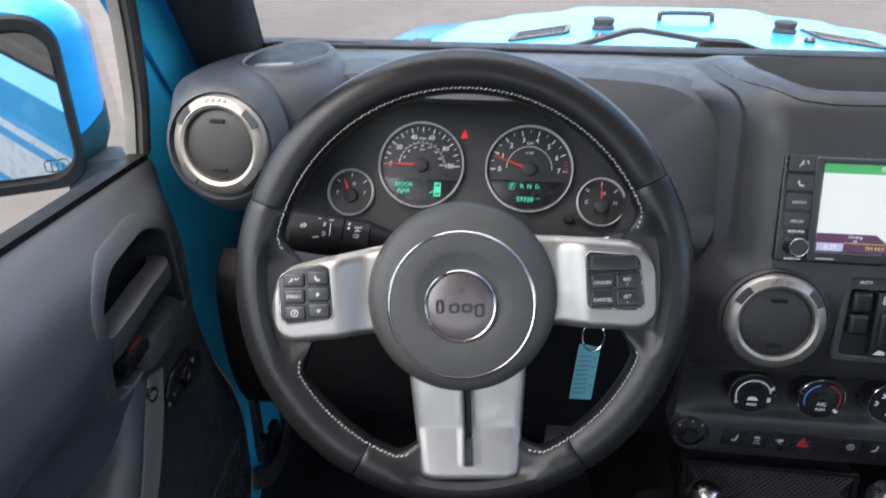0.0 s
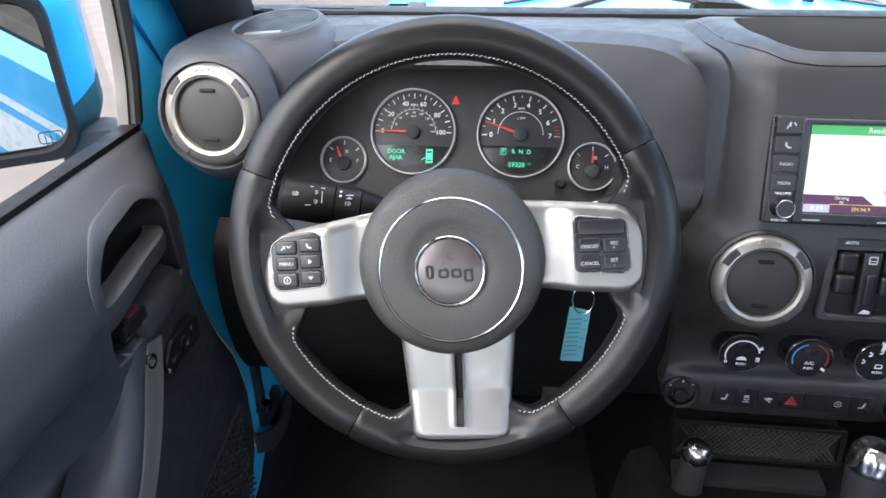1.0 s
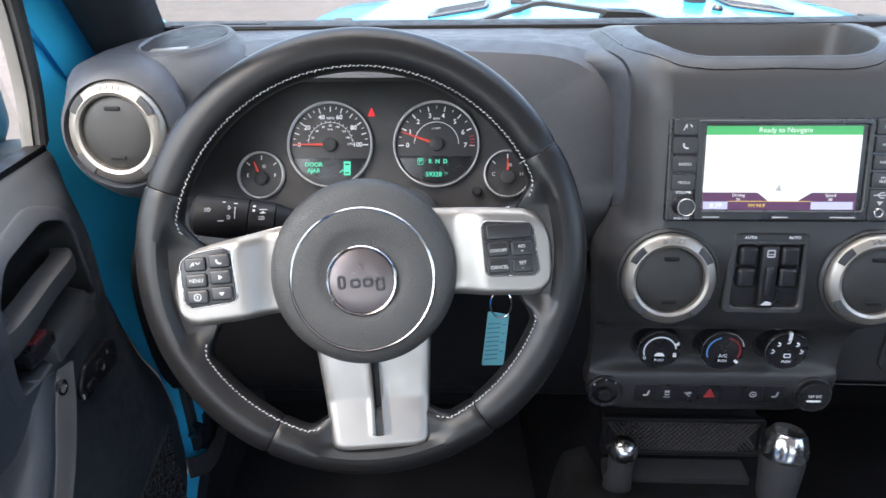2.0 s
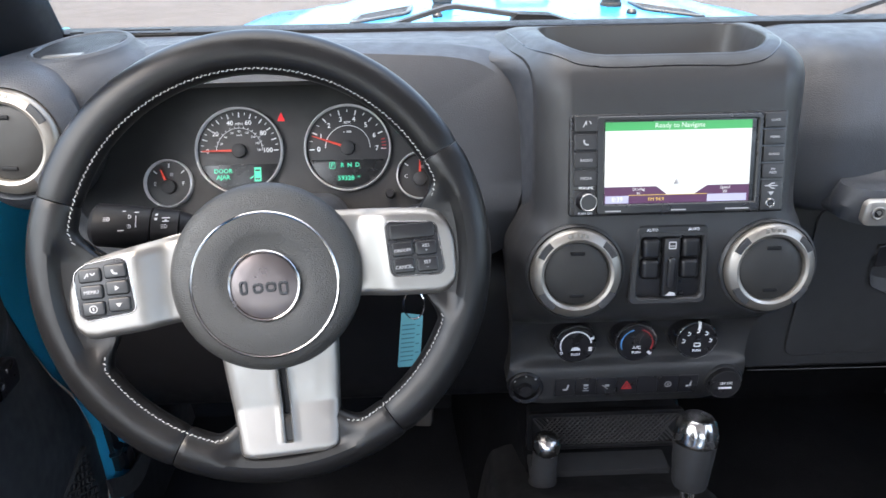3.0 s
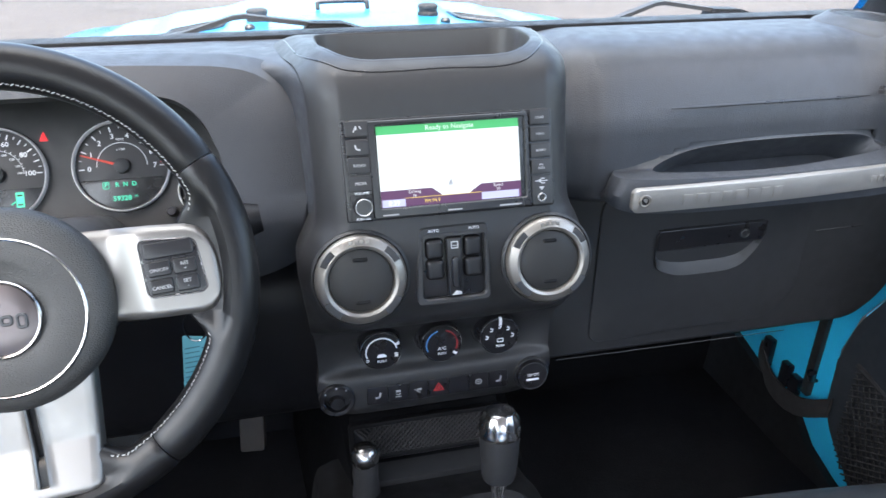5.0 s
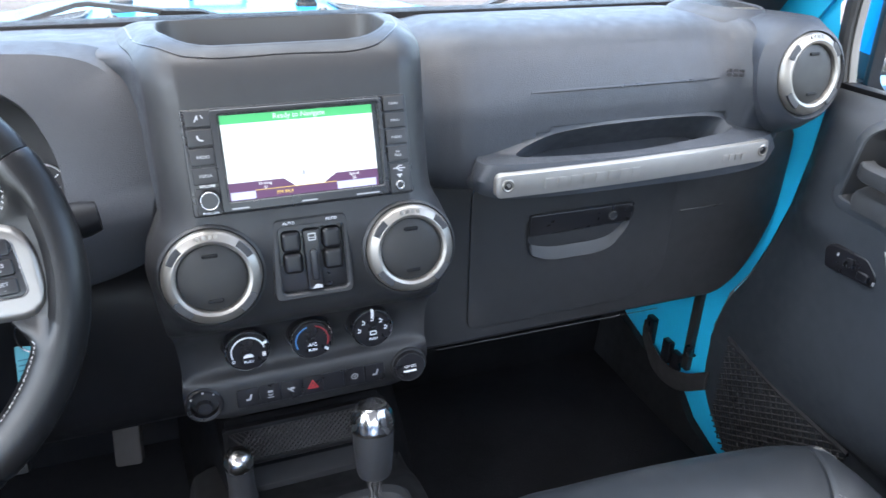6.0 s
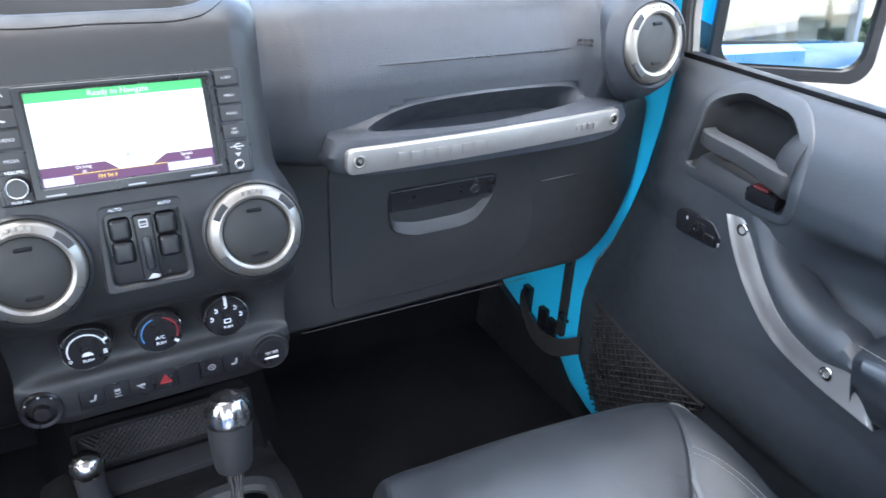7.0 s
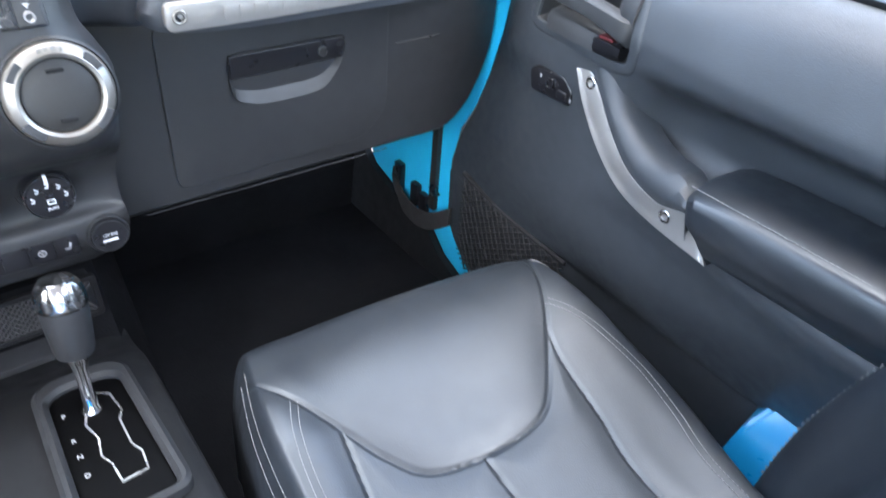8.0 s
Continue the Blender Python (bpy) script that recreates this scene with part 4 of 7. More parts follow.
# ---------- round vents ----------
def vent(m, r, label, hub_tilt=0):
    """A round swivelling vent: silver ring with dark windows, domed disc with two finger tabs."""
    v = thing("air_vent", label, "air vent", m, group="round air vents")
    bm = bmesh.new()
    k = r / 0.0475
    prof = [(0.0334, -0.006), (0.0336, 0.004), (0.0346, 0.0062), (0.0375, 0.0074), (0.0440, 0.0050), (0.0462, 0.0025), (0.0475, -0.002), (0.0475, -0.010)]
    lathe(bm, [(a * k, b * k) for a, b in prof], 64)
    bm.faces.ensure_lookup_table()
    bmesh.ops.delete(bm, geom=[f for f in bm.faces if len(f.verts) > 4], context='FACES_ONLY')
    ring = part("ring", bm, RING, v, "satin silver ring")
    for a0 in (38, 142, 222, 318):
        w = bmesh.new()
        half = 12 if a0 < 180 else 14
        o = arc(0.0450 * k, a0 - half, a0 + half, 8) + arc(0.0378 * k, a0 + half, a0 - half, 8)
        slab(w, o, 0.003 * k, 0.0071 * k, 0.0002)
        part("ring_window", w, SOFT_BLACK, ring, "dark inset window")
    # embossed mark on the upper ring
    w = bmesh.new()
    for j in range(4):
        a = radians(102 - 8 * j)
        cx, cy = 0.0415 * k * math.cos(a), 0.0415 * k * math.sin(a)
        box(w, cx - 0.0019, cx + 0.0019, cy - 0.0022, cy + 0.0022, 0.005 * k, 0.0068 * k, 0.0006)
    part("ring_emboss", w, RING, ring)
    bm = bmesh.new()
    lathe(bm, [(0.0335 * k, -0.012), (0.0335 * k, 0.000), (0.0328 * k, 0.0022), (0.030 * k, 0.0036), (0.02 * k, 0.0055), (0.008 * k, 0.0062), (0.0001, 0.0063)], 56)
    disc = part("disc", bm, VENT_DISC, v, "black vent disc")
    for sgn in (1, -1):
        w = bmesh.new()
        slab(w, rrect(0.015 * k, 0.0038 * k, 0.0015, 0, sgn * 0.0225 * k), 0.003, 0.0064, 0.0008)
        part("finger_tab", w, STALK, disc)
    if hub_tilt:
        disc.rotation_euler = (radians(hub_tilt), 0, 0)
    bm = bmesh.new()
    lathe(bm, [(0.0475 * k, -0.012), (0.051 * k, -0.010), (0.0515 * k, -0.004), (0.0490 * k, -0.0015), (0.0476 * k, -0.003)], 64)
    bmesh.ops.delete(bm, geom=[f for f in bm.faces if len(f.verts) > 4], context='FACES_ONLY')
    part("housing_ring", bm, STACK, v)
    return v


for s in (-1, 1):
    vent(face_pose(CX + 0.001 + s * 0.101, 0.640, 1.0605, 13), 0.0475, "round black center vent with a satin silver ring", 0)
    vent(face_pose(s * 0.648, 0.682, 1.201, 10, -s * -4), 0.0515, "round black outer vent with a satin silver ring", 0)

# ---------- window switch panel ----------
sw = thing("window_switch_panel", "black panel with four window switches", "switch panel", face_pose(CX, 0.6500, 1.058, 12))
bm = bmesh.new()
frame_bm(bm, rpoly([(-0.038, 0.0475), (0.038, 0.0475), (0.0395, -0.0385), (-0.0430, -0.0385)], 0.008), rpoly([(-0.0325, 0.0385), (0.0325, 0.0385), (0.0335, -0.0315), (-0.0345, -0.0315)], 0.006), -0.004, 0.0050, 0.0018)
part("bezel", bm, STACK, sw)
bm = bmesh.new()
slab(bm, rrect(0.071, 0.074, 0.006, 0, 0.0035), -0.012, -0.003, 0.001)
part("plate", bm, BLACK, sw)
bm = bmesh.new()
slab(bm, rpoly([(-0.0085, 0.034), (0.0085, 0.034), (0.0080, -0.030), (-0.0080, -0.030)], 0.003), 0, 0.0062, 0.0015)
cb = part("center_bar", bm, SWITCH, sw)
bm = bmesh.new()
slab(bm, rrect(0.0085, 0.034, 0.0040, 0, -0.003), 0.005, 0.0095, 0.002)
part("rocker", bm, BLACK, cb)
b = bmesh.new()
frame_bm(b, rrect(0.008, 0.008, 0.001, 0, 0.0265), rrect(0.006, 0.0055, 0.0006, 0, 0.0265), 0.006, 0.0065, 0.0002)
box(b, -0.004, 0.004, 0.0255, 0.0262, 0.006, 0.0065)
slab(b, rpoly([(-0.005, -0.0285), (0.006, -0.0285), (0.006, -0.0255), (0.0, -0.0235)], 0.001), 0.006, 0.0064, 0.0002)
part("symbol", b, SOFT_INK, cb)
for sx in (-1, 1):
    for y in (0.0225, 0.0000):
        bm = bmesh.new()
        # a pillow-shaped rocker, dished for the finger, with a raised lower lip
        rows = []
        for d_, z in ((0.0, -0.006), (0.0, 0.0004), (-0.0005, 0.0020), (-0.0013, 0.0034), (-0.0024, 0.0044), (-0.0036, 0.0049), (-0.0045, 0.0050)):
            rows.append([(px_, py_, z - (0.0009 * math.exp(-((py_ - y - 0.002) / 0.0045) ** 2) + 0.10 * (py_ - y - 0.009) * (py_ > y)) * (z > 0.002)) for px_, py_ in offset(rrect(0.0196, 0.0224, 0.0048, sx * 0.0205, y), d_)])
        grid(bm, rows, True, True, True)
        part("switch", bm, SWITCH, sw)
for sx in (-1, 1):
    part("lettering", words("AUTO", 0.0042, (sx * 0.0215, 0.0428, 0.0050)), WHITE_INK, sw)

# ---------- climate knobs ----------
for i, x in enumerate((-0.0735, 0.0015, 0.0765)):
    kn = thing("climate_knob", ("round black fan knob with a white scale", "round black temperature knob with a blue and red scale", "round black air direction knob with white symbols")[i], "knob", face_pose(CX + x, 0.7455, 0.9142, 4) @ Matrix.Diagonal((1.02, 1.02, 1.15, 1)), group="climate knobs")
    bm = bmesh.new()
    lathe(bm, [(0.0300, -0.004), (0.0300, 0.0002), (0.0290, 0.0010), (0.0280, 0.0004), (0.0270, -0.0030), (0.0255, -0.0030)], 48)
    part("collar", bm, STACK, kn)
    bm = bmesh.new()
    lathe(bm, [(0.0262, 0.0), (0.0258, 0.010), (0.0248, 0.020), (0.0236, 0.0245), (0.0226, 0.0262), (0.0001, 0.0268)], 48)
    body = part("body", bm, BLACK, kn)
    bm = bmesh.new()
    frame_bm(bm, ell(0.0252, 0.0252, n=48), ell(0.0238, 0.0238, n=48), 0.0215, 0.0252, 0.0005)
    part("chrome_ring", bm, CHROME, body, "thin chrome ring")
    Z0, Z1 = 0.0264, 0.0272
    if i == 0:
        b = bmesh.new()
        polyline(b, arc(0.0185, 200, 10, 26), 0.0015, Z0, Z1)
        part("scale", b, WHITE_INK, body)
        b = bmesh.new()
        frame_bm(b, ell(0.0018, 0.0018, -0.017, -0.010, 16), ell(0.0011, 0.0011, -0.017, -0.010, 16), Z0, Z1, 0.0001)
        bars(b, [(0.0155, 0.0195, -0.004 - 0.002 * j, -0.003 - 0.002 * j) for j in range(3)], Z0, Z1)
        slab(b, rpoly([(-0.006, -0.007), (0.006, -0.007), (0.0045, -0.004), (0.002, -0.0025), (-0.002, -0.0025), (-0.0045, -0.004)], 0.001), Z0, Z1, 0.0001)
        part("symbol", b, WHITE_INK, body)
        part("lettering", words("PUSH", 0.0046, (0, -0.0125, 0.0271)), WHITE_INK, body)
    elif i == 1:
        b = bmesh.new()
        polyline(b, arc(0.0190, 205, 105, 14), 0.0014, Z0, Z1)
        part("cold_scale", b, BLUE_INK, body, "blue scale")
        b = bmesh.new()
        polyline(b, arc(0.0190, 75, -25, 14), 0.0015, Z0, Z1)
        part("warm_scale", b, RED_INK, body, "red scale")
        part("lettering", words("A/C", 0.0062, (0, -0.0055, 0.0271)), WHITE_INK, body)
        part("lettering", words("PUSH", 0.0044, (0, -0.0125, 0.0271)), WHITE_INK, body)
    else:
        b = bmesh.new()
        for a in (170, 130, 90, 50, 10):
            cx, cy = 0.0165 * math.cos(radians(a)), 0.0165 * math.sin(radians(a)) - 0.002
            polyline(b, [(cx - 0.0025, cy - 0.002), (cx, cy - 0.002), (cx + 0.001, cy + 0.0015)], 0.0010, Z0, Z1)
            lathe(b, [(0.0011, Z0), (0.0011, Z1)], 8, cx - 0.0012, cy + 0.002)
        frame_bm(b, rrect(0.008, 0.0055, 0.001, 0, -0.0045), rrect(0.006, 0.0035, 0.0006, 0, -0.0045), Z0, Z1, 0.0001)
        part("symbol", b, WHITE_INK, body)
        part("lettering", words("PUSH", 0.0044, (0, -0.0125, 0.0271)), WHITE_INK, body)
    if i == 2:
        b = bmesh.new()
        box(b, -0.0016, 0.0016, 0.017, 0.0262, 0.0235, 0.0276, 0.0004)
        part("pointer", b, WHITE_INK, body)
    else:
        b = bmesh.new()
        box(b, 0.0185, 0.0235, -0.0015, 0.0015, 0.0245, 0.0272, 0.0003)
        moved(b, pose(0, 0, 0, 0, 0, 25 if i == 0 else -40))
        part("pointer", b, WHITE_INK, body)

# ---------- lower switch row ----------
row = thing("switch_row", "black row of square switches with small white symbols", "switch row", face_pose(CX, 0.7275, 0.8435, 6))
bm = bmesh.new()
slab(bm, rrect(0.186, 0.028, 0.003), -0.01, 0.0015, 0.001)
part("frame", bm, BLACK, row)
xs = [-0.0795, -0.053, -0.0268, -0.0005, 0.0258, 0.0530, 0.0795]
for i, x in enumerate(xs):
    bm = bmesh.new()
    slab(bm, rrect(0.0256, 0.0245, 0.0015, x, 0), 0, 0.0026, 0.0006)
    k = part("switch", bm, BLACK, row)
    b = bmesh.new()
    z0, z1 = 0.0025, 0.0030
    if i in (0, 6):
        polyline(b, [(x - 0.003, -0.003), (x + 0.002, -0.003), (x + 0.004, 0.004)], 0.0022, z0, z1)
    elif i == 1:
        box(b, x - 0.003, x + 0.003, 0.001, 0.004, z0, z1)
        polyline(b, [(x - 0.003, -0.001), (x, -0.003), (x + 0.003, -0.001)], 0.0011, z0, z1)
        box(b, x - 0.004, x + 0.004, -0.006, -0.005, z0, z1)
    elif i == 2:
        polyline(b, [(x - 0.005, 0.002), (x + 0.002, -0.004)], 0.0012, z0, z1)
        slab(b, rrect(0.006, 0.003, 0.001, x + 0.001, 0.001), z0, z1, 0.0001)
    elif i == 3:
        tri = [(x - 0.0075, -0.005), (x + 0.0075, -0.005), (x, 0.0078)]
        frame_bm(b, rpoly(tri, 0.001, 4), rpoly([(x - 0.0045, -0.0033), (x + 0.0045, -0.0033), (x, 0.0045)], 0.0006, 4), z0, z1, 0.0001)
        slab(b, rpoly([(x - 0.003, -0.0025), (x + 0.003, -0.0025), (x, 0.0030)], 0.0004, 4), z0, z1, 0.0001)
    elif i == 5:
        frame_bm(b, ell(0.0045, 0.0040, x, 0, 20), ell(0.0034, 0.0029, x, 0, 20), z0, z1, 0.0001)
        polyline(b, [(x - 0.0015, 0.001), (x, -0.001), (x + 0.0015, 0.001)], 0.0009, z0, z1)
    if len(b.verts):
        part("symbol", b, RED_INK if i == 3 else GREY_INK, k, "red hazard triangle" if i == 3 else "")
    else:
        b.free()

sock = thing("power_socket", "round black accessory socket with a dark cap", "power socket", face_pose(CX - 0.1305, 0.729, 0.8445, 6))
bm = bmesh.new()
lathe(bm, [(0.0225, -0.008), (0.0225, 0.004), (0.0205, 0.0062), (0.0165, 0.0055), (0.0160, -0.004)], 40)
part("rim", bm, BLACK, sock)
bm = bmesh.new()
lathe(bm, [(0.0165, -0.010), (0.0160, -0.006), (0.0130, -0.005), (0.0001, -0.0048)], 40)
part("cap", bm, BLACK, sock)
bm = bmesh.new()
lathe(bm, [(0.0100, -0.006), (0.0092, 0.006), (0.0080, 0.0085), (0.0045, 0.0090), (0.0001, 0.0080)], 24, 0.0, -0.003)
part("cap_knob", bm, BLACK, sock)
b = bmesh.new()
for a in (50, 90, 140):
    box(b, 0.0185 * math.cos(radians(a)) - 0.001, 0.0185 * math.cos(radians(a)) + 0.001, 0.0185 * math.sin(radians(a)) - 0.001, 0.0185 * math.sin(radians(a)) + 0.001, 0.005, 0.0066)
part("scale_mark", b, SOFT_INK, sock)
sock2 = thing("power_outlet", "round black outlet cap with white lettering", "power socket", face_pose(CX + 0.1250, 0.729, 0.8445, 6))
bm = bmesh.new()
lathe(bm, [(0.0245, -0.008), (0.0245, 0.003), (0.0228, 0.0052), (0.0205, 0.0052)], 40)
part("rim", bm, STACK, sock2)
bm = bmesh.new()
lathe(bm, [(0.0215, -0.004), (0.0212, 0.009), (0.0195, 0.0112), (0.0001, 0.0118)], 40)
cap = part("cap", bm, BLACK, sock2)
b = words("12V DC", 0.0050, (0, 0.002, 0.0119))
box(b, -0.009, 0.008, -0.006, -0.0035, 0.0116, 0.0121)
part("lettering", b, WHITE_INK, cap)
b = bmesh.new()
frame_bm(b, ell(0.0200, 0.0200, n=36), ell(0.0190, 0.0190, n=36), 0.0098, 0.0116, 0.0002)
part("cap_edge", b, STACK, cap)

# ---------- net pocket and tray below the stack ----------
pocket = thing("net_pocket", "black storage pocket with a woven net front", "storage net", face_pose(CX - 0.006, 0.772, 0.729, 8))
bm = bmesh.new()
slab(bm, rrect(0.215, 0.052, 0.004), -0.03, -0.004, 0.001)
part("backing", bm, CARPET, pocket)
bm = bmesh.new()
frame_bm(bm, rrect(0.222, 0.060, 0.006), rrect(0.208, 0.046, 0.004), -0.006, 0.003, 0.001)
part("rim", bm, STALK, pocket)
for i in range(-26, 27):
    for sl in (-1, 1):
        x = i * 0.0072
        x0, x1 = x - sl * 0.022, x + sl * 0.022
        if abs(x) > 0.096:
            continue
        b = bmesh.new()
        polyline(b, [(max(-0.106, min(0.106, x0)), -0.024), (max(-0.106, min(0.106, x1)), 0.024)], 0.0017, -0.003, 0.0005 + 0.0004 * sl)
        part("cord", b, CORD, pocket)

# ---------- console with shifter ----------
console = thing("floor_console", "black plastic floor console round the shifters", "console", pose(0, 0.5, 0.62))
bm = bmesh.new()


def con_row(y, z, w0, w1):
    return [(-0.185, y, z - 0.16), (-0.165, y, z - 0.03), (-w0, y, z - 0.004), (-0.11, y, z + 0.002), (0.0, y, z + 0.003), (0.08, y, z + 0.002), (w1, y, z - 0.004), (0.128, y, z - 0.03), (0.138, y, z - 0.16)]


rows = [con_row(y - 0.5, z - 0.62, 0.145, 0.116) for y, z in ((0.80, 0.680), (0.76, 0.681), (0.73, 0.684), (0.70, 0.694), (0.66, 0.712), (0.6, 0.719), (0.5, 0.716), (0.35, 0.712), (0.1, 0.708), (-0.2, 0.705))]
grid(bm, [spline(r, 48) for r in surface(rows, 9, 40)])
bmesh.ops.solidify(bm, geom=bm.faces[:], thickness=0.006)
part("body", bm, CONSOLE, console)
bm = bmesh.new()
box(bm, -0.112, 0.082, 0.225, 0.262, 0.055, 0.078, 0.005)
part("ledge", bm, CONSOLE, console)
gate = thing("shifter_gate", "raised black bezel with a chrome-edged shift gate", "shifter gate", pose(0.046, 0.545, 0.7215, -0.5, 0, 0))
bm = bmesh.new()
o = rpoly([(-0.058, -0.115), (0.058, -0.115), (0.052, 0.088), (0.030, 0.102), (-0.030, 0.102), (-0.052, 0.088)], 0.02)
i_ = rpoly([(-0.043, -0.108), (0.043, -0.108), (0.038, 0.070), (0.022, 0.080), (-0.022, 0.080), (-0.038, 0.070)], 0.012)
frame_bm(bm, o, i_, -0.006, 0.012, 0.005)
part("bezel", bm, CONSOLE, gate)
bm = bmesh.new()
slab(bm, offset(i_, 0.001), -0.01, 0.003, 0.001)
part("plate", bm, PLATE, gate)
b = bmesh.new()
polyline(b, [(0.008, 0.062), (0.022, 0.052), (0.026, 0.02), (0.020, 0.010), (0.020, -0.03), (0.026, -0.045), (0.024, -0.07), (-0.002, -0.072), (-0.004, -0.045), (-0.010, -0.03), (-0.006, -0.005), (-0.012, 0.02), (-0.006, 0.04)], 0.0019, 0.003, 0.0052)
part("gate_edge", b, GATE_CHROME, gate, "chrome edge of the shift gate")
for c, y in (("P", 0.045), ("R", 0.006), ("N", -0.018), ("D", -0.045)):
    part("lettering", words(c, 0.008, (-0.028, y, 0.0032)), SOFT_INK, gate)

sh = thing("gear_shifter", "automatic gear shifter with a chrome-topped black grip", "gear shifter", pose(0.046, 0.588, 0.722, -12, 3, 0))
bm = bmesh.new()
lathe(bm, [(0.012, 0.0), (0.0085, 0.008), (0.0070, 0.03), (0.0078, 0.055), (0.011, 0.066), (0.013, 0.074), (0.013, 0.078)], 24)
part("rod", bm, CHROME, sh)
bm = bmesh.new()
lathe(bm, [(0.013, 0.072), (0.0185, 0.074), (0.0205, 0.080), (0.0230, 0.110), (0.0240, 0.130), (0.0238, 0.134)], 40)
part("grip", bm, CONSOLE, sh, "matt black grip")
bm = bmesh.new()
rows = []
for r, z, flute in ((0.0238, 0.131, 0), (0.0246, 0.133, 0), (0.0250, 0.136, 0), (0.0249, 0.1385, 1), (0.0245, 0.145, 1), (0.0234, 0.151, 1), (0.0210, 0.1562, 1), (0.0186, 0.159, 0), (0.0172, 0.1605, 0)):
    rows.append([(r * (1 - 0.045 * flute * (0.5 + 0.5 * math.cos(14 * q))) * math.cos(q), r * (1 - 0.045 * flute * (0.5 + 0.5 * math.cos(14 * q))) * math.sin(q), z) for q in (2 * math.pi * k / 112 for k in range(112))])
grid(bm, rows, True)
part("cap", bm, CAP_CHROME, sh, "chrome cap")
bm = bmesh.new()
lathe(bm, [(0.0174, 0.1595), (0.0165, 0.162), (0.0001, 0.1635)], 32)
part("top_disc", bm, DARK_CHROME, sh, "grey top disc")

tc = thing("transfer_lever", "short black transfer case lever with a chrome cap", "gear lever", pose(-0.097, 0.718, 0.66, 5, 0, 0))
bm = bmesh.new()
lathe(bm, [(0.022, 0.0), (0.020, 0.02), (0.0165, 0.06), (0.0168, 0.098)], 32)
part("grip", bm, SOFT_BLACK, tc)
bm = bmesh.new()
lathe(bm, [(0.0168, 0.096), (0.0180, 0.099), (0.0182, 0.106), (0.0165, 0.113), (0.010, 0.119), (0.0001, 0.121)], 32)
part("cap", bm, CAP_CHROME, tc)

# ---------- grab handle on the passenger side ----------
gh = thing("grab_handle", "dark grab handle over a pocket, with a silver bar", "grab handle", pose(0.42, 0.70, 1.1))
O = Vector((0.42, 0.70, 1.1))
G = [
    [(0.200, 0.77, 1.095), (0.235, 0.745, 1.066), (0.42, 0.73, 1.064), (0.61, 0.745, 1.066), (0.652, 0.775, 1.10), (0.615, 0.785, 1.155), (0.42, 0.785, 1.157), (0.280, 0.785, 1.143)],
    [(0.205, 0.744, 1.098), (0.222, 0.703, 1.076), (0.42, 0.689, 1.074), (0.612, 0.694, 1.078), (0.640, 0.73, 1.105), (0.60, 0.747, 1.158), (0.42, 0.745, 1.160), (0.280, 0.749, 1.145)],
    [(0.207, 0.742, 1.108), (0.217, 0.697, 1.096), (0.42, 0.684, 1.094), (0.616, 0.689, 1.098), (0.638, 0.728, 1.112), (0.60, 0.745, 1.155), (0.42, 0.743, 1.157), (0.285, 0.746, 1.143)],
    [(0.212, 0.741, 1.118), (0.227, 0.701, 1.118), (0.42, 0.689, 1.116), (0.608, 0.694, 1.119), (0.632, 0.728, 1.120), (0.59, 0.742, 1.150), (0.42, 0.741, 1.152), (0.292, 0.743, 1.140)],
    [(0.258, 0.728, 1.120), (0.285, 0.714, 1.118), (0.42, 0.705, 1.1165), (0.560, 0.713, 1.124), (0.575, 0.727, 1.130), (0.55, 0.7365, 1.140), (0.42, 0.735, 1.143), (0.318, 0.7370, 1.1365)],
    [(0.264, 0.731, 1.114), (0.288, 0.719, 1.111), (0.42, 0.712, 1.106), (0.556, 0.719, 1.116), (0.570, 0.729, 1.124), (0.548, 0.745, 1.134), (0.42, 0.745, 1.137), (0.320, 0.745, 1.131)],
    [(0.262, 0.745, 1.090), (0.28, 0.735, 1.085), (0.42, 0.728, 1.078), (0.55, 0.734, 1.086), (0.56, 0.745, 1.092), (0.54, 0.775, 1.10), (0.42, 0.78, 1.10), (0.322, 0.775, 1.10)],
]
bm = bmesh.new()
G = [[(x + 0.07 * max(0.0, 0.40 - x), y, z) for x, y, z in r] for r in G]
grid(bm, [[Vector(p) - O for p in spline(r, 64, True)] for r in G], True, False, True)
part("body", bm, DASH, gh)
bm = bmesh.new()
rows = []
END = [0.008 * (1 - math.cos(math.pi / 2 * k / 8)) for k in range(8)]
for x in [-0.195 + d for d in END] + [-0.187 + 0.374 * j / 40 for j in range(41)] + [0.195 - d for d in END[::-1]]:
    f = x / 0.195
    ys = -0.0165 + 0.008 * f * f
    zc = -0.0005 + 0.003 * f
    e = min(1.0, (0.195 - abs(x)) / 0.008)
    q = math.sqrt(max(0.0, 1 - (1 - e) ** 2))
    h = 0.0070 + 0.0075 * q
    t = 0.0050 * (0.45 + 0.55 * q)
    rows.append([(x, ys + 0.004, zc - h), (x, ys - t * 0.6, zc - h), (x, ys - t * 0.92, zc - h * 0.95), (x, ys - t, zc - h * 0.85), (x, ys - t, zc + h * 0.85), (x, ys - t * 0.92, zc + h * 0.95), (x, ys - t * 0.6, zc + h), (x, ys + 0.004, zc + h)])
grid(bm, rows, True, True, True)
barp = part("bar", bm, BAR, gh, "satin silver bar")
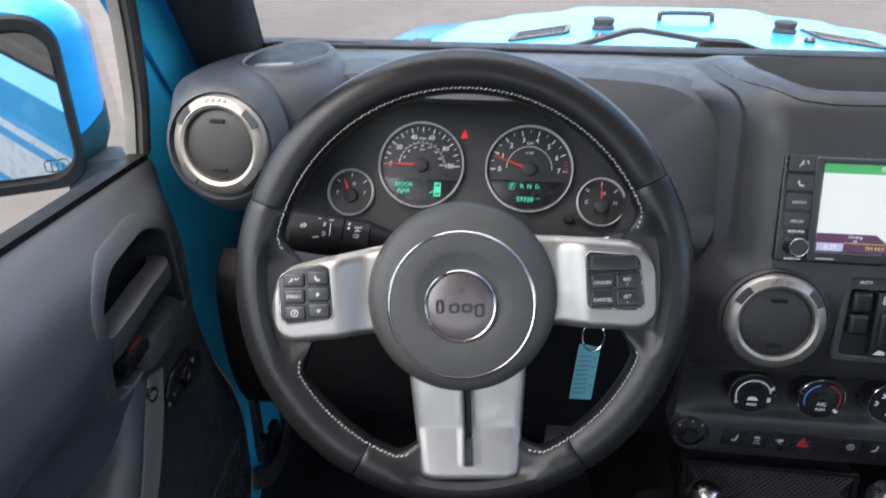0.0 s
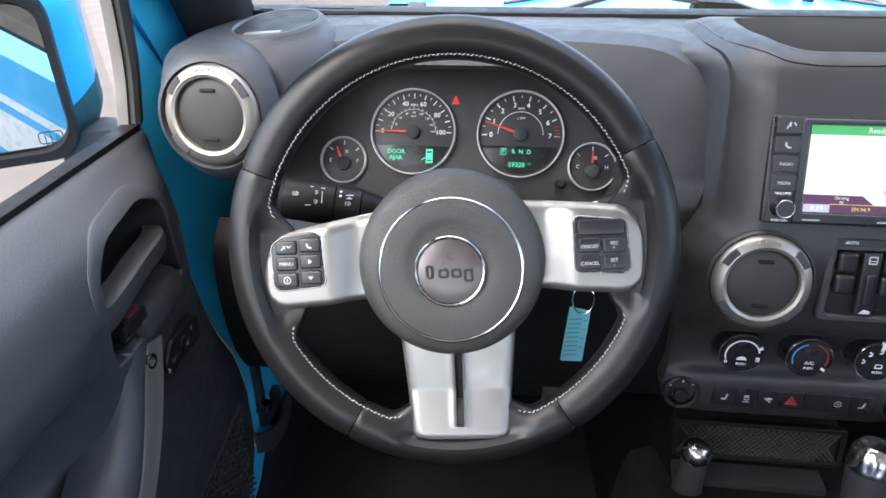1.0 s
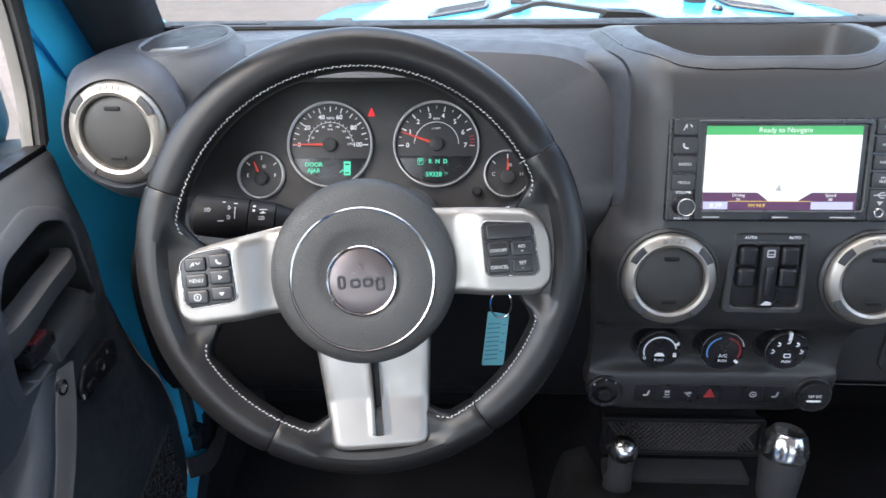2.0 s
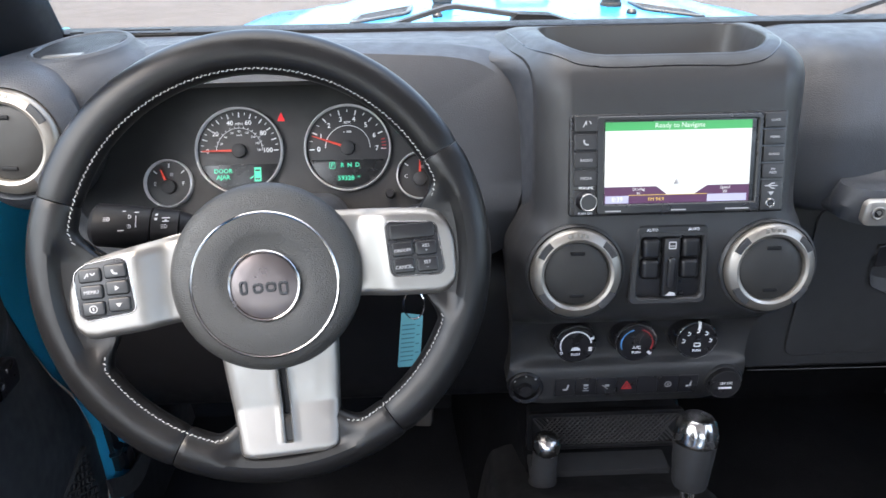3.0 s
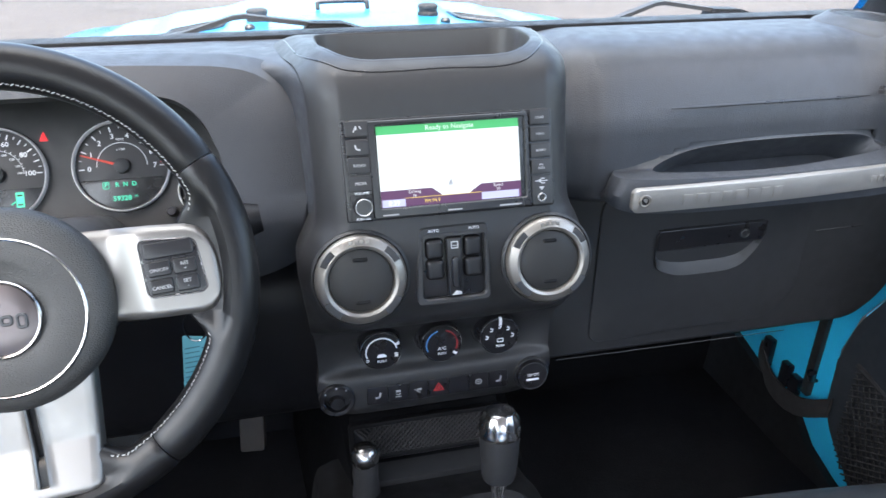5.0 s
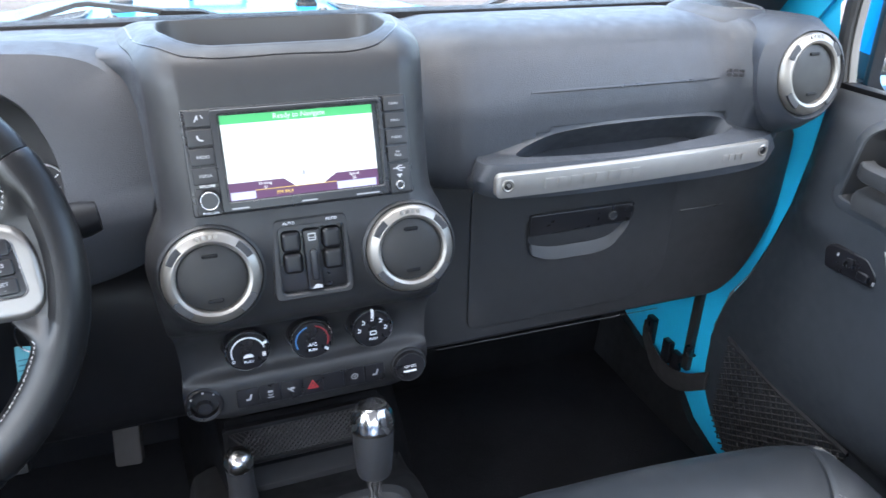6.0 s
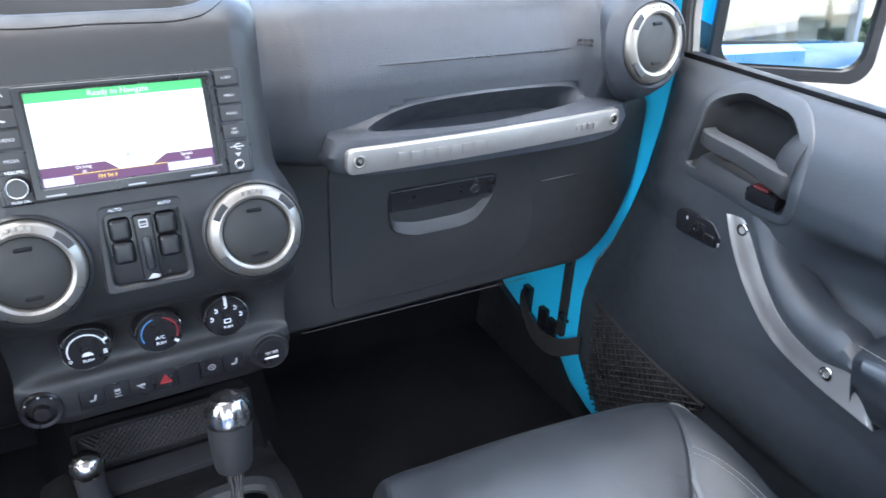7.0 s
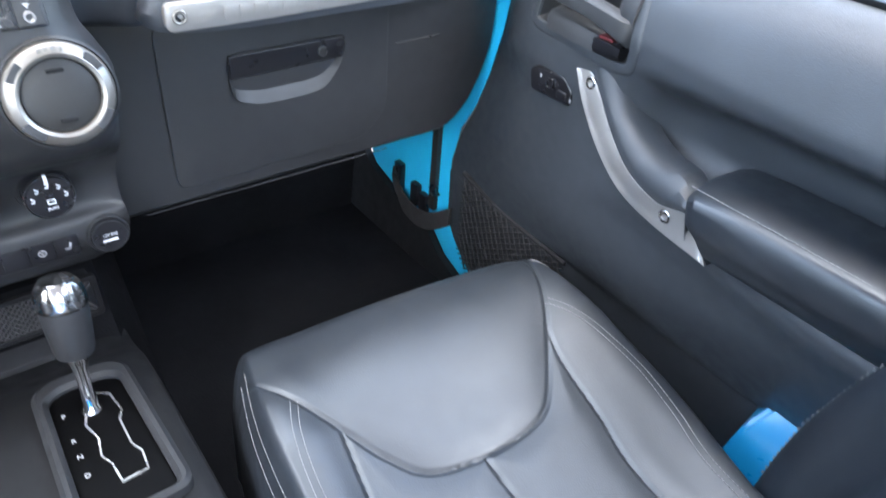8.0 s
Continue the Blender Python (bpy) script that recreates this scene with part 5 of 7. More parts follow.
for sx in (-0.181, 0.184):
    bm = bmesh.new()
    lathe(bm, [(0.0078, -0.003), (0.0078, 0.001), (0.0066, 0.0016), (0.0050, 0.0012), (0.0046, -0.0012), (0.0001, -0.0012)], 28)
    moved(bm, face_pose(sx, -0.0143, 0.0005 + 0.003 * sx / 0.19, 4))
    sc = part("screw", bm, RING, barp, "screw in a dark recess")
    bm = bmesh.new()
    lathe(bm, [(0.0049, -0.0012), (0.0049, 0.0006), (0.0036, 0.0010), (0.0030, 0.0002), (0.0001, 0.0002)], 24)
    moved(bm, face_pose(sx, -0.0143, 0.0005 + 0.003 * sx / 0.19, 4))
    part("screw_head", bm, STALK, sc, "dark screw head")
# raised relief along the bar
for j in range(8):
    x0 = -0.135 + 0.0165 * j
    bm = bmesh.new()
    box(bm, x0, x0 + 0.0115, -0.0222 + 0.006 * (x0 / 0.19) ** 2, -0.0205 + 0.006 * (x0 / 0.19) ** 2, -0.0075 + 0.003 * x0 / 0.19, 0.0050 + 0.003 * x0 / 0.19, 0.0007)
    part("bar_emboss", bm, BAR, barp)
for j in range(4):
    x0 = 0.118 + 0.0095 * j
    bm = bmesh.new()
    box(bm, x0, x0 + 0.0065, -0.0197, -0.0180, -0.0030, 0.0050, 0.0006)
    part("bar_emboss", bm, BAR, barp)

# ---------- glove box ----------
gb = thing("glove_box", "black glove box door with a scooped latch handle", "glove box", face_pose(0.40, 0.782, 0.975, 0))
bm = bmesh.new()
lp = rpoly([(-0.165, 0.086), (0.158, 0.089), (0.158, -0.090), (0.12, -0.130), (-0.165, -0.136)], 0.02)
sc_o = rpoly([(-0.083, 0.036), (0.089, 0.036), (0.082, -0.002), (0.055, -0.034), (0.03, -0.040), (-0.045, -0.040), (-0.078, -0.026), (-0.083, -0.004)], 0.022, 10)
slab(bm, lp, -0.004, 0.0016, 0.0012)
# the latch scoop is sunk into the door
cap = max((f for f in bm.faces if len(f.verts) > 8), key=lambda f: f.calc_center_median().z)
rim = list(cap.edges)
zc = cap.calc_center_median().z
bmesh.ops.delete(bm, geom=[cap], context='FACES_ONLY')
hv = [bm.verts.new((x, y, zc)) for x, y in offset(sc_o, -0.004)]
rim += [bm.edges.new((hv[i - 1], hv[i])) for i in range(len(hv))]
bmesh.ops.triangle_fill(bm, use_beauty=True, edges=rim)
part("door", bm, DASH_LOW, gb)
bm = bmesh.new()
rows = [[(x, y, 0.0040) for x, y in sc_o], [(x, y, 0.0060) for x, y in offset(sc_o, -0.0012)]]
for k in range(1, 9):
    f = k / 8
    rows.append([(x * (1 - 0.05 * f), (y + (0.010 - y) * f) if y < 0.010 else y - 0.001 * f, 0.0060 - 0.024 * f) for x, y in offset(sc_o, -0.0022)])
grid(bm, rows, True, False, True)
part("latch_scoop", bm, DASH_LOW, gb, "scooped grey latch surround")
bm = bmesh.new()
slab(bm, rpoly([(-0.080, 0.034), (0.085, 0.034), (0.080, 0.006), (-0.080, 0.003)], 0.003), -0.008, 0.0066, 0.0015)
lt = part("latch", bm, BLACK, gb, "black latch paddle")
bm = bmesh.new()
lathe(bm, [(0.0075, 0.006), (0.0075, 0.0082), (0.006, 0.009), (0.0048, 0.0075), (0.0001, 0.0075)], 24, 0.050, 0.018)
part("lock_barrel", bm, STACK, lt)

# ---------- steering wheel ----------
WC = Vector((-0.392, 0.5735, 1.1225))
wheel = thing("steering_wheel", "black leather steering wheel with satin silver spokes", "steering wheel", face_pose(*WC, 24, 3.6, 3.0))
RR, RT = 0.1826, 0.0192


def smooth01(t):
    t = min(1.0, max(0.0, t))
    return t * t * (3 - 2 * t)


def web(a):
    """How far the leather reaches in towards a spoke, at the angle a in degrees."""
    out = 0.0
    for mid_a, half in ((187.0, 12.0), (-2.5, 12.5), (271.3, 13.0)):
        da = abs((a - mid_a + 180) % 360 - 180)
        out = max(out, smooth01(1 - (da - half) / 11.0))
    return 0.024 * out


def rim_point(a, t, k=1.0):
    """A point of the leather at the angle a round the wheel and t round the rim's section."""
    c, s_ = math.cos(t), math.sin(t)
    e = web(a) * smooth01((-c - 0.55) / 0.45)
    r = RR + RT * k * c - e
    z = RT * 0.92 * k * s_
    w = web(a) / 0.024
    if w > 0 and s_ > 0:
        edge, low0 = (0.1738, 0.0082) if 240 < a % 360 < 303 else (0.1680, 0.0055)
        low = low0 + 0.0125 * smooth01((r - edge) / 0.012)
        z += w * (min(z, low) - z)
        if c < -0.6:
            z = max(z, 0.0040 * w)
    return Vector((r * math.cos(radians(a)), r * math.sin(radians(a)), z))


def rim_bm(a0, a1, swell=0.0, n=60):
    b = bmesh.new()
    rows = []
    for i in range(n + 1):
        ed = min(i, n - i)
        k = 1.0 + swell * min(1.0, ed / 6) - (0.06 if ed == 0 else 0.012 if ed == 1 else 0.0)
        rows.append([rim_point(a0 + (a1 - a0) * i / n, 2 * math.pi * j / 32, k) for j in range(32)])
    grid(b, rows, True, True, True)
    return b


# four leather sections, between the sewn seams (degrees from the right, anticlockwise)
for i, (a0, a1) in enumerate(((26.0, 157.3), (157.3, 239.4), (239.4, 302.4), (302.4, 386.0))):
    part("rim_section", rim_bm(a0 + 0.16, a1 - 0.16, 0.03 if i in (1, 3) else 0.0, 72), LEATHER, wheel, "thick leather grip" if i in (1, 3) else "smooth leather section")
# slanting stitches along the inner edge of the rim
for a0, a1 in ((15, 169), (205, 252), (290, 337)):
    n = int((a1 - a0) * 0.78)
    b = bmesh.new()
    for k in range(n):
        a = a0 + (a1 - a0) * (k + 0.5) / n
        c = rim_point(a, radians(145), 1.018)
        t1 = (rim_point(a + 0.4, radians(145), 1.018) - c).normalized()
        inw = Vector((-math.cos(radians(a)), -math.sin(radians(a)), -0.5)).normalized()
        d = t1 * 0.00120 + inw * (0.0009 if k % 2 else -0.0001)
        tube(b, [c - d, c + d], 0.00052, 5)
    part("stitching", b, THREAD, wheel, "pale grey stitching")
# hub
bm = bmesh.new()
lathe(bm, [(0.060, -0.075), (0.074, -0.04), (0.0815, -0.014), (0.0836, 0.000), (0.0828, 0.0080), (0.0795, 0.0140), (0.0740, 0.0180), (0.0680, 0.0200), (0.0560, 0.0216), (0.0430, 0.0220), (0.0380, 0.0212), (0.0345, 0.0196), (0.0001, 0.0196)], 72, 0.0005, -0.0146)
hubp = part("airbag_cover", bm, HUB, wheel, "grained dark grey airbag cover")
bm = bmesh.new()
lathe(bm, [(0.0640, 0.0175), (0.0640, 0.0212), (0.0630, 0.0220), (0.0618, 0.0216), (0.0612, 0.0200), (0.0610, 0.0175)], 72, 0.0002, -0.0200)
bmesh.ops.delete(bm, geom=[f for f in bm.faces if len(f.verts) > 4], context='FACES_ONLY')
part("hub_ring", bm, DARK_CHROME, hubp, "thin dark chrome ring")
bm = bmesh.new()
lathe(bm, [(0.0312, 0.0180), (0.0312, 0.0226), (0.0302, 0.0236), (0.0288, 0.0230), (0.0282, 0.0218)], 56, -0.0006, -0.0206)
bmesh.ops.delete(bm, geom=[f for f in bm.faces if len(f.verts) > 4], context='FACES_ONLY')
part("badge_ring", bm, DARK_CHROME, hubp)
bm = bmesh.new()
lathe(bm, [(0.0284, 0.0185), (0.0284, 0.0214), (0.0276, 0.0218), (0.0150, 0.0224), (0.0001, 0.0226)], 56, -0.0006, -0.0206)
badge = part("badge", bm, material("badge bronze grey", (0.115, 0.100, 0.100), 0.34, metal=0.75), hubp, "grey badge disc")
bm = bmesh.new()
for j, (w, h, dy) in enumerate(((0.0070, 0.0125, 0.0), (0.0092, 0.0088, -0.0015), (0.0092, 0.0088, -0.0015), (0.0085, 0.0125, -0.0035))):
    x0 = -0.0215 + 0.0110 * j
    frame_bm(bm, rrect(w, h, 0.003, x0 + w / 2, -0.0206 + dy), rrect(w - 0.0045, h - 0.0050, 0.0015, x0 + w / 2, -0.0206 + dy), 0.0215, 0.0238, 0.0006)
part("badge_relief", bm, BLACK, badge, "dark raised shapes")
for (x, y) in ((-0.048, 0.002), (0.043, 0.009), (0.0, -0.064)):
    b = bmesh.new()
    polyline(b, [(x - 0.006, y), (x - 0.002, y + 0.001), (x - 0.001, y - 0.002), (x + 0.002, y - 0.002), (x + 0.003, y + 0.001), (x + 0.006, y + 0.001)], 0.0008, 0.0185, 0.0221)
    part("horn_mark", b, HUB, hubp)


def spoke(up, lo, tip, name):
    """A side spoke: flat pressing with rolled edges and a rounded tip, scooped where it dives under the hub. up, lo: (x, y) along its edges."""
    sg = 1 if tip > 0 else -1
    ux, uy = [abs(p[0]) for p in up], [p[1] for p in up]
    lx, ly = [abs(p[0]) for p in lo], [p[1] for p in lo]
    b = bmesh.new()
    rows = []
    NX, NVV = 56, 30
    for i in range(NX + 1):
        f = i / NX
        ax = 0.058 + (abs(tip) - 0.0003 - 0.058) * (0.35 * f + 0.65 * math.sin(f * math.pi / 2))
        y1, y0 = float(np.interp(ax, ux, uy)), float(np.interp(ax, lx, ly))
        row = []
        for j in range(NVV + 1):
            v = math.sin((j / NVV * 2 - 1) * math.pi / 2)
            y = (y0 + y1) / 2 + v * (y1 - y0) / 2
            dl, du, dt = y - y0, y1 - y, (abs(tip) - ax) * 0.9
            z = 0.0118 - 0.0105 * smooth01((0.112 - ax) / 0.030)
            z -= 0.0060 * max(0.0, 1 - du / 0.0095) ** 1.7 + 0.0050 * max(0.0, 1 - dl / 0.0060) ** 2 + 0.0045 * max(0.0, 1 - dt / 0.0055) ** 2
            row.append((sg * ax, y, max(z, -0.004)))
        row = [(row[0][0], row[0][1], -0.012)] + row + [(row[-1][0], row[-1][1], -0.012)]
        rows.append(row)
    rows.append([(x, y, -0.012) for x, y, z in rows[-1]])
    grid(b, rows)
    return part(name, b, SILVER, wheel, "satin silver spoke")


s1 = spoke([(-0.058, 0.0335), (-0.073, 0.0315), (-0.124, 0.0223), (-0.1445, 0.0176), (-0.1525, 0.0142), (-0.1600, 0.0080), (-0.1650, -0.001), (-0.1678, -0.011), (-0.1686, -0.0195)],
           [(-0.058, -0.0455), (-0.0818, -0.0470), (-0.116, -0.0500), (-0.1490, -0.0522), (-0.1565, -0.0505), (-0.1625, -0.0450), (-0.1660, -0.0370), (-0.1680, -0.0285), (-0.1686, -0.0200)], -0.1690, "spoke")
s2 = spoke([(0.058, 0.0388), (0.068, 0.0380), (0.119, 0.0345), (0.1470, 0.0316), (0.1560, 0.0280), (0.1630, 0.0215), (0.1672, 0.0120), (0.1692, 0.0020), (0.1700, -0.0100)],
           [(0.058, -0.0402), (0.083, -0.0418), (0.119, -0.0445), (0.1500, -0.0464), (0.1580, -0.0445), (0.1645, -0.0390), (0.1680, -0.0315), (0.1695, -0.0230), (0.1700, -0.0120)], 0.1704, "spoke")
# lower spoke: a folded plate with a long slot
b = bmesh.new()
rows = []
for i in range(61):
    y = -0.066 - 0.1085 * i / 60
    f = (y + 0.088) / -0.080
    xl, xr = -0.0475 + 0.0070 * f, 0.0545 - 0.0070 * f
    k = max(0.0, -0.1665 - y) / 0.008
    inset = 0.008 * (1 - math.sqrt(max(0.0, 1 - k * k)))
    xl, xr = xl + inset, xr - inset
    z0 = 0.0066 + 0.17 * max(0.0, -0.130 - y) - 0.004 * max(0.0, k - 0.3) ** 2
    xm = 0.0032
    sl = 1.0 if -0.1635 < y < -0.080 else 0.0
    xs_row = [xl, xl + 0.0012, xl + 0.0035, xl + 0.010, xm - 0.012, xm - 0.0062, xm - 0.0046, xm - 0.0034, xm - 0.0030, xm + 0.0030, xm + 0.0034, xm + 0.0046, xm + 0.0062, xm + 0.012, xr - 0.010, xr - 0.0035, xr - 0.0012, xr]
    dz_row = [-0.0045, -0.0018, -0.0004, 0, 0, 0, 0.0012 * sl, 0.0002 * sl, -0.010 * sl, -0.010 * sl, 0.0002 * sl, 0.0012 * sl, 0, 0, 0, -0.0004, -0.0018, -0.0045]
    row = [(x, y, z0 + d) for x, d in zip(xs_row, dz_row)]
    rows.append([(xl, y, -0.012)] + row + [(xr, y, -0.012)])
rows.append([(x, y, -0.012) for x, y, z in rows[-1]])
grid(b, rows)
s3 = part("lower_spoke", b, SILVER, wheel, "satin silver spoke")
b = bmesh.new()
slab(b, rpoly([(0.0004, -0.081), (0.0060, -0.081), (0.0060, -0.1635), (0.0004, -0.1635)], 0.002), -0.006, 0.0010, 0.0003)
part("slot", b, STALK, s3, "dark slot")
# button clusters
ZB = 0.0112


def pad(loop, sp):
    b = bmesh.new()
    frame_bm(b, offset(loop, 0.0016), loop, ZB - 0.002, ZB + 0.0013, 0.0006)
    part("pad_edge", b, DARK_CHROME, sp, "thin dark chrome edge")
    b = bmesh.new()
    slab(b, loop, ZB - 0.002, ZB + 0.0008, 0.0004)
    part("button_pad", b, BLACK, sp)


lpad = rpoly([(-0.1600, 0.0060), (-0.1500, 0.0130), (-0.1200, 0.0165), (-0.1155, 0.013), (-0.1130, -0.0275), (-0.1165, -0.0310), (-0.1535, -0.0345), (-0.1590, -0.030)], 0.005)
pad(lpad, s1)
for i in range(3):
    for j in range(2):
        x, y = -0.1465 + 0.0215 * j, 0.0040 - 0.0145 * i + 0.0017 * j
        b = bmesh.new()
        slab(b, rrect(0.0190, 0.0125, 0.0025, x, y), ZB, ZB + 0.0035, 0.0015)
        part("button", b, SWITCH, s1)
        b = bmesh.new()
        z0, z1 = ZB + 0.0034, ZB + 0.0039
        if (i, j) == (1, 0):
            b = words("MENU", 0.0046, (x, y, ZB + 0.0036))
        elif (i, j) == (0, 0):
            polyline(b, [(x - 0.004, y - 0.002), (x - 0.001, y + 0.002), (x - 0.001, y - 0.001)], 0.0008, z0, z1)
            polyline(b, [(x + 0.001, y + 0.002), (x + 0.003, y), (x + 0.005, y + 0.002)], 0.0008, z0, z1)
        elif (i, j) == (0, 1):
            polyline(b, arc(0.0032, 170, 290, 8, x + 0.001, y + 0.001), 0.0015, z0, z1)
        elif (i, j) == (1, 1):
            slab(b, [(x - 0.0015, y + 0.0022), (x - 0.0015, y - 0.0022), (x + 0.002, y)], z0, z1, 0.0001)
        elif (i, j) == (2, 0):
            frame_bm(b, ell(0.0034, 0.0034, x, y, 18), ell(0.0026, 0.0026, x, y, 18), z0, z1, 0.0001)
            box(b, x - 0.0005, x + 0.0005, y - 0.0015, y + 0.0015, z0, z1)
        else:
            slab(b, [(x - 0.0025, y + 0.0012), (x + 0.0025, y + 0.0012), (x, y - 0.002)], z0, z1, 0.0001)
        part("button_mark", b, SOFT_INK, s1)
rpad = rpoly([(0.1115, 0.0220), (0.1490, 0.0180), (0.1530, 0.0145), (0.1565, -0.0240), (0.1525, -0.0275), (0.1125, -0.0255), (0.1100, -0.022), (0.1090, 0.019)], 0.004)
pad(rpad, s2)
b = bmesh.new()
slab(b, rrect(0.0395, 0.0135, 0.002, 0.1315, 0.0125), ZB, ZB + 0.0025, 0.0012)
part("blank_button", b, SWITCH, s2)
for i, row_t in enumerate((("ON/OFF", "RES\n+"), ("CANCEL", "SET\n-"))):
    for j, txt in enumerate(row_t):
        x, y = 0.1215 + 0.0208 * j, -0.0030 - 0.0148 * i - 0.0006 * j
        b = bmesh.new()
        slab(b, rrect(0.0188, 0.0128, 0.0022, x, y), ZB, ZB + 0.0034, 0.0014)
        part("button", b, SWITCH, s2)
        part("button_mark", words(txt, 0.0042, (x, y - (0.001 if j == 0 else 0), ZB + 0.0035)), SOFT_INK, s2)

# ---------- steering column ----------
col = thing("steering_column", "black plastic steering column shroud with stalks", "steering column", face_pose(-0.392, 0.66, 1.085, 24, 3))
bm = bmesh.new()
rows = []
for z, w, h in ((0.02, 0.050, 0.045), (0.0, 0.060, 0.055), (-0.06, 0.065, 0.060), (-0.16, 0.060, 0.060)):
    rows.append([(x, y, z) for x, y in rrect(w * 2, h * 2, 0.03, 0, 0, 8)])
grid(bm, rows, True, True, True)
part("shroud", bm, SOFT_BLACK, col)
b = bmesh.new()
tube(b, spline([(-0.05, 0.012, -0.015), (-0.085, 0.016, -0.010), (-0.105, 0.018, -0.006)], 8), [0.008, 0.0095, 0.0115, 0.0135, 0.0155, 0.0172, 0.0188, 0.0200], 20)
tube(b, [(-0.105, 0.018, -0.006), (-0.130, 0.021, -0.003)], [0.0206, 0.0214], 24)
tube(b, [(-0.132, 0.0215, -0.003), (-0.152, 0.024, 0.000), (-0.182, 0.028, 0.003), (-0.185, 0.0285, 0.003)], [0.0212, 0.0220, 0.0216, 0.018], 24)
moved(b, Matrix.Translation((0, 0.009, 0)))
stalk = part("light_stalk", b, STALK, col, "black light stalk with white symbols")
b = bmesh.new()


def on_stalk(bm_, x, th):
    """Lays a flat mark on the barrel at x along it, th degrees round from its front."""
    at = Matrix.Translation((x, 0.0195 - 0.14 * (x + 0.118), -0.0045 - 0.13 * (x + 0.118))) @ pose(0, 0, 0, -th, 0, 0) @ Matrix.Translation((0, 0, 0.0216))
    return moved(bm_, at)


def lamp_mark(k=1.0):
    """A lamp symbol: a D-shaped outline with three rays."""
    m_ = bmesh.new()
    frame_bm(m_, rpoly([(0.0, -0.0022 * k), (0.0016 * k, -0.0020 * k), (0.0030 * k, 0), (0.0016 * k, 0.0020 * k), (0.0, 0.0022 * k)], 0.0008 * k, 4), rpoly([(0.0005 * k, -0.0016 * k), (0.0014 * k, -0.0014 * k), (0.0023 * k, 0), (0.0014 * k, 0.0014 * k), (0.0005 * k, 0.0016 * k)], 0.0006 * k, 4), 0, 0.0006, 0.0001)
    return bars(m_, [(-0.0034 * k, -0.0006 * k, q - 0.0002, q + 0.0002) for q in (-0.0015 * k, 0.0, 0.0015 * k)], 0, 0.0006)


marks = [on_stalk(lamp_mark(1.0), x, th) for x, th in ((-0.114, 12), (-0.147, 30), (-0.147, 4), (-0.166, 18))]
marks += [on_stalk(bars(bmesh.new(), r, 0, 0.0006), x, th) for x, th, r in ((-0.113, 36, [(-0.004, 0.004, -0.0004, 0.0004)]), (-0.113, 26, [(-0.003, 0.003, -0.0004, 0.0004), (-0.001, 0.001, 0.0008, 0.0018)]), (-0.122, 30, [(-0.0012, 0.0012, -0.0012, 0.0012)]), (-0.122, 44, [(-0.0012, 0.0012, -0.0012, 0.0012)]), (-0.141, 46, [(-0.003, 0.003, -0.0004, 0.0004)]), (-0.152, 46, [(-0.002, 0.002, -0.0004, 0.0004)]), (-0.140, 18, [(-0.0003, 0.0003, -0.006, 0.006)]), (-0.154, -8, [(-0.003, 0.003, -0.0004, 0.0004)]))]
b = merge(b, *marks)
moved(b, Matrix.Translation((0, 0.009, 0)))
part("stalk_mark", b, SOFT_INK, stalk)
b = bmesh.new()
tube(b, spline([(0.05, 0.012, -0.015), (0.09, 0.020, -0.008), (0.13, 0.028, -0.004), (0.170, 0.034, -0.004), (0.205, 0.038, -0.004)], 12), [0.007, 0.008, 0.009, 0.0105, 0.0115, 0.0125, 0.0135, 0.0150, 0.0170, 0.0180, 0.0175, 0.014], 20)
st2 = part("wiper_stalk", b, STALK, col, "black wiper stalk")
b = bmesh.new()
M = Matrix.Translation((0.118, 0.029, 0.0125)) @ pose(0, 0, 0, 8, 0, 14)
bars(b, [(-0.010, -0.004, 0.002, 0.004), (-0.010, -0.006, -0.003, 0.0), (0.000, 0.005, -0.003, 0.004), (0.014, 0.020, 0.0, 0.006), (0.014, 0.019, -0.008, -0.003)], 0.0005, 0.0032)
moved(b, M)
part("stalk_mark", b, WHITE_INK, st2)
b = bmesh.new()
tube(b, [(-0.045, -0.040, -0.01), (-0.065, -0.055, 0.006), (-0.070, -0.058, 0.012)], [0.006, 0.007, 0.009], 12)
part("tilt_lever", b, STACK, col)
b = bmesh.new()
lathe(b, [(0.016, 0.0), (0.016, 0.02), (0.013, 0.024), (0.0001, 0.024)], 28)
moved(b, pose(0.066, -0.035, -0.02, 0, 70, 0))
part("ignition_lock", b, BLACK, col)

# ---------- key with a paper tag ----------
key = thing("key_tag", "teal paper key tag on a wire ring", "key tag", pose(-0.262, 0.648, 1.045))
b = bmesh.new()
box(b, -0.012, 0.012, -0.004, 0.004, -0.012, 0.016, 0.003)
moved(b, pose(-0.012, 0.004, 0.012, 0, 20, 10))
part("key_head", b, BLACK, key)
b = bmesh.new()
tube(b, [(0.011 * math.sin(t) - 0.001, 0.004 * math.cos(t), 0.015 * math.cos(t) - 0.021) for t in [2 * math.pi * i / 24 for i in range(25)]], 0.0009, 6)
part("wire_ring", b, CHROME, key)
b = bmesh.new()
slab(b, rpoly([(-0.0125, 0.003), (0.0125, -0.002), (0.0130, -0.062), (-0.0130, -0.060)], 0.002), -0.0004, 0.0004, 0.0002)
card = moved(b, face_pose(-0.003, 0.0, -0.033, 8, 22, -9))
tag = part("tag_card", card, TAG, key, "teal printed card")
b = bmesh.new()
bars(b, [(-0.011, 0.004, -0.012 - 0.0052 * k, -0.0108 - 0.0052 * k) for k in range(9)] + [(0.006, 0.010, -0.014 - 0.0104 * k, -0.0128 - 0.0104 * k) for k in range(4)], 0.0004, 0.0006)
moved(b, face_pose(-0.003, 0.0, -0.033, 8, 22, -9))
part("tag_print", b, material("tag print", (0.05, 0.16, 0.19), 0.7), tag)

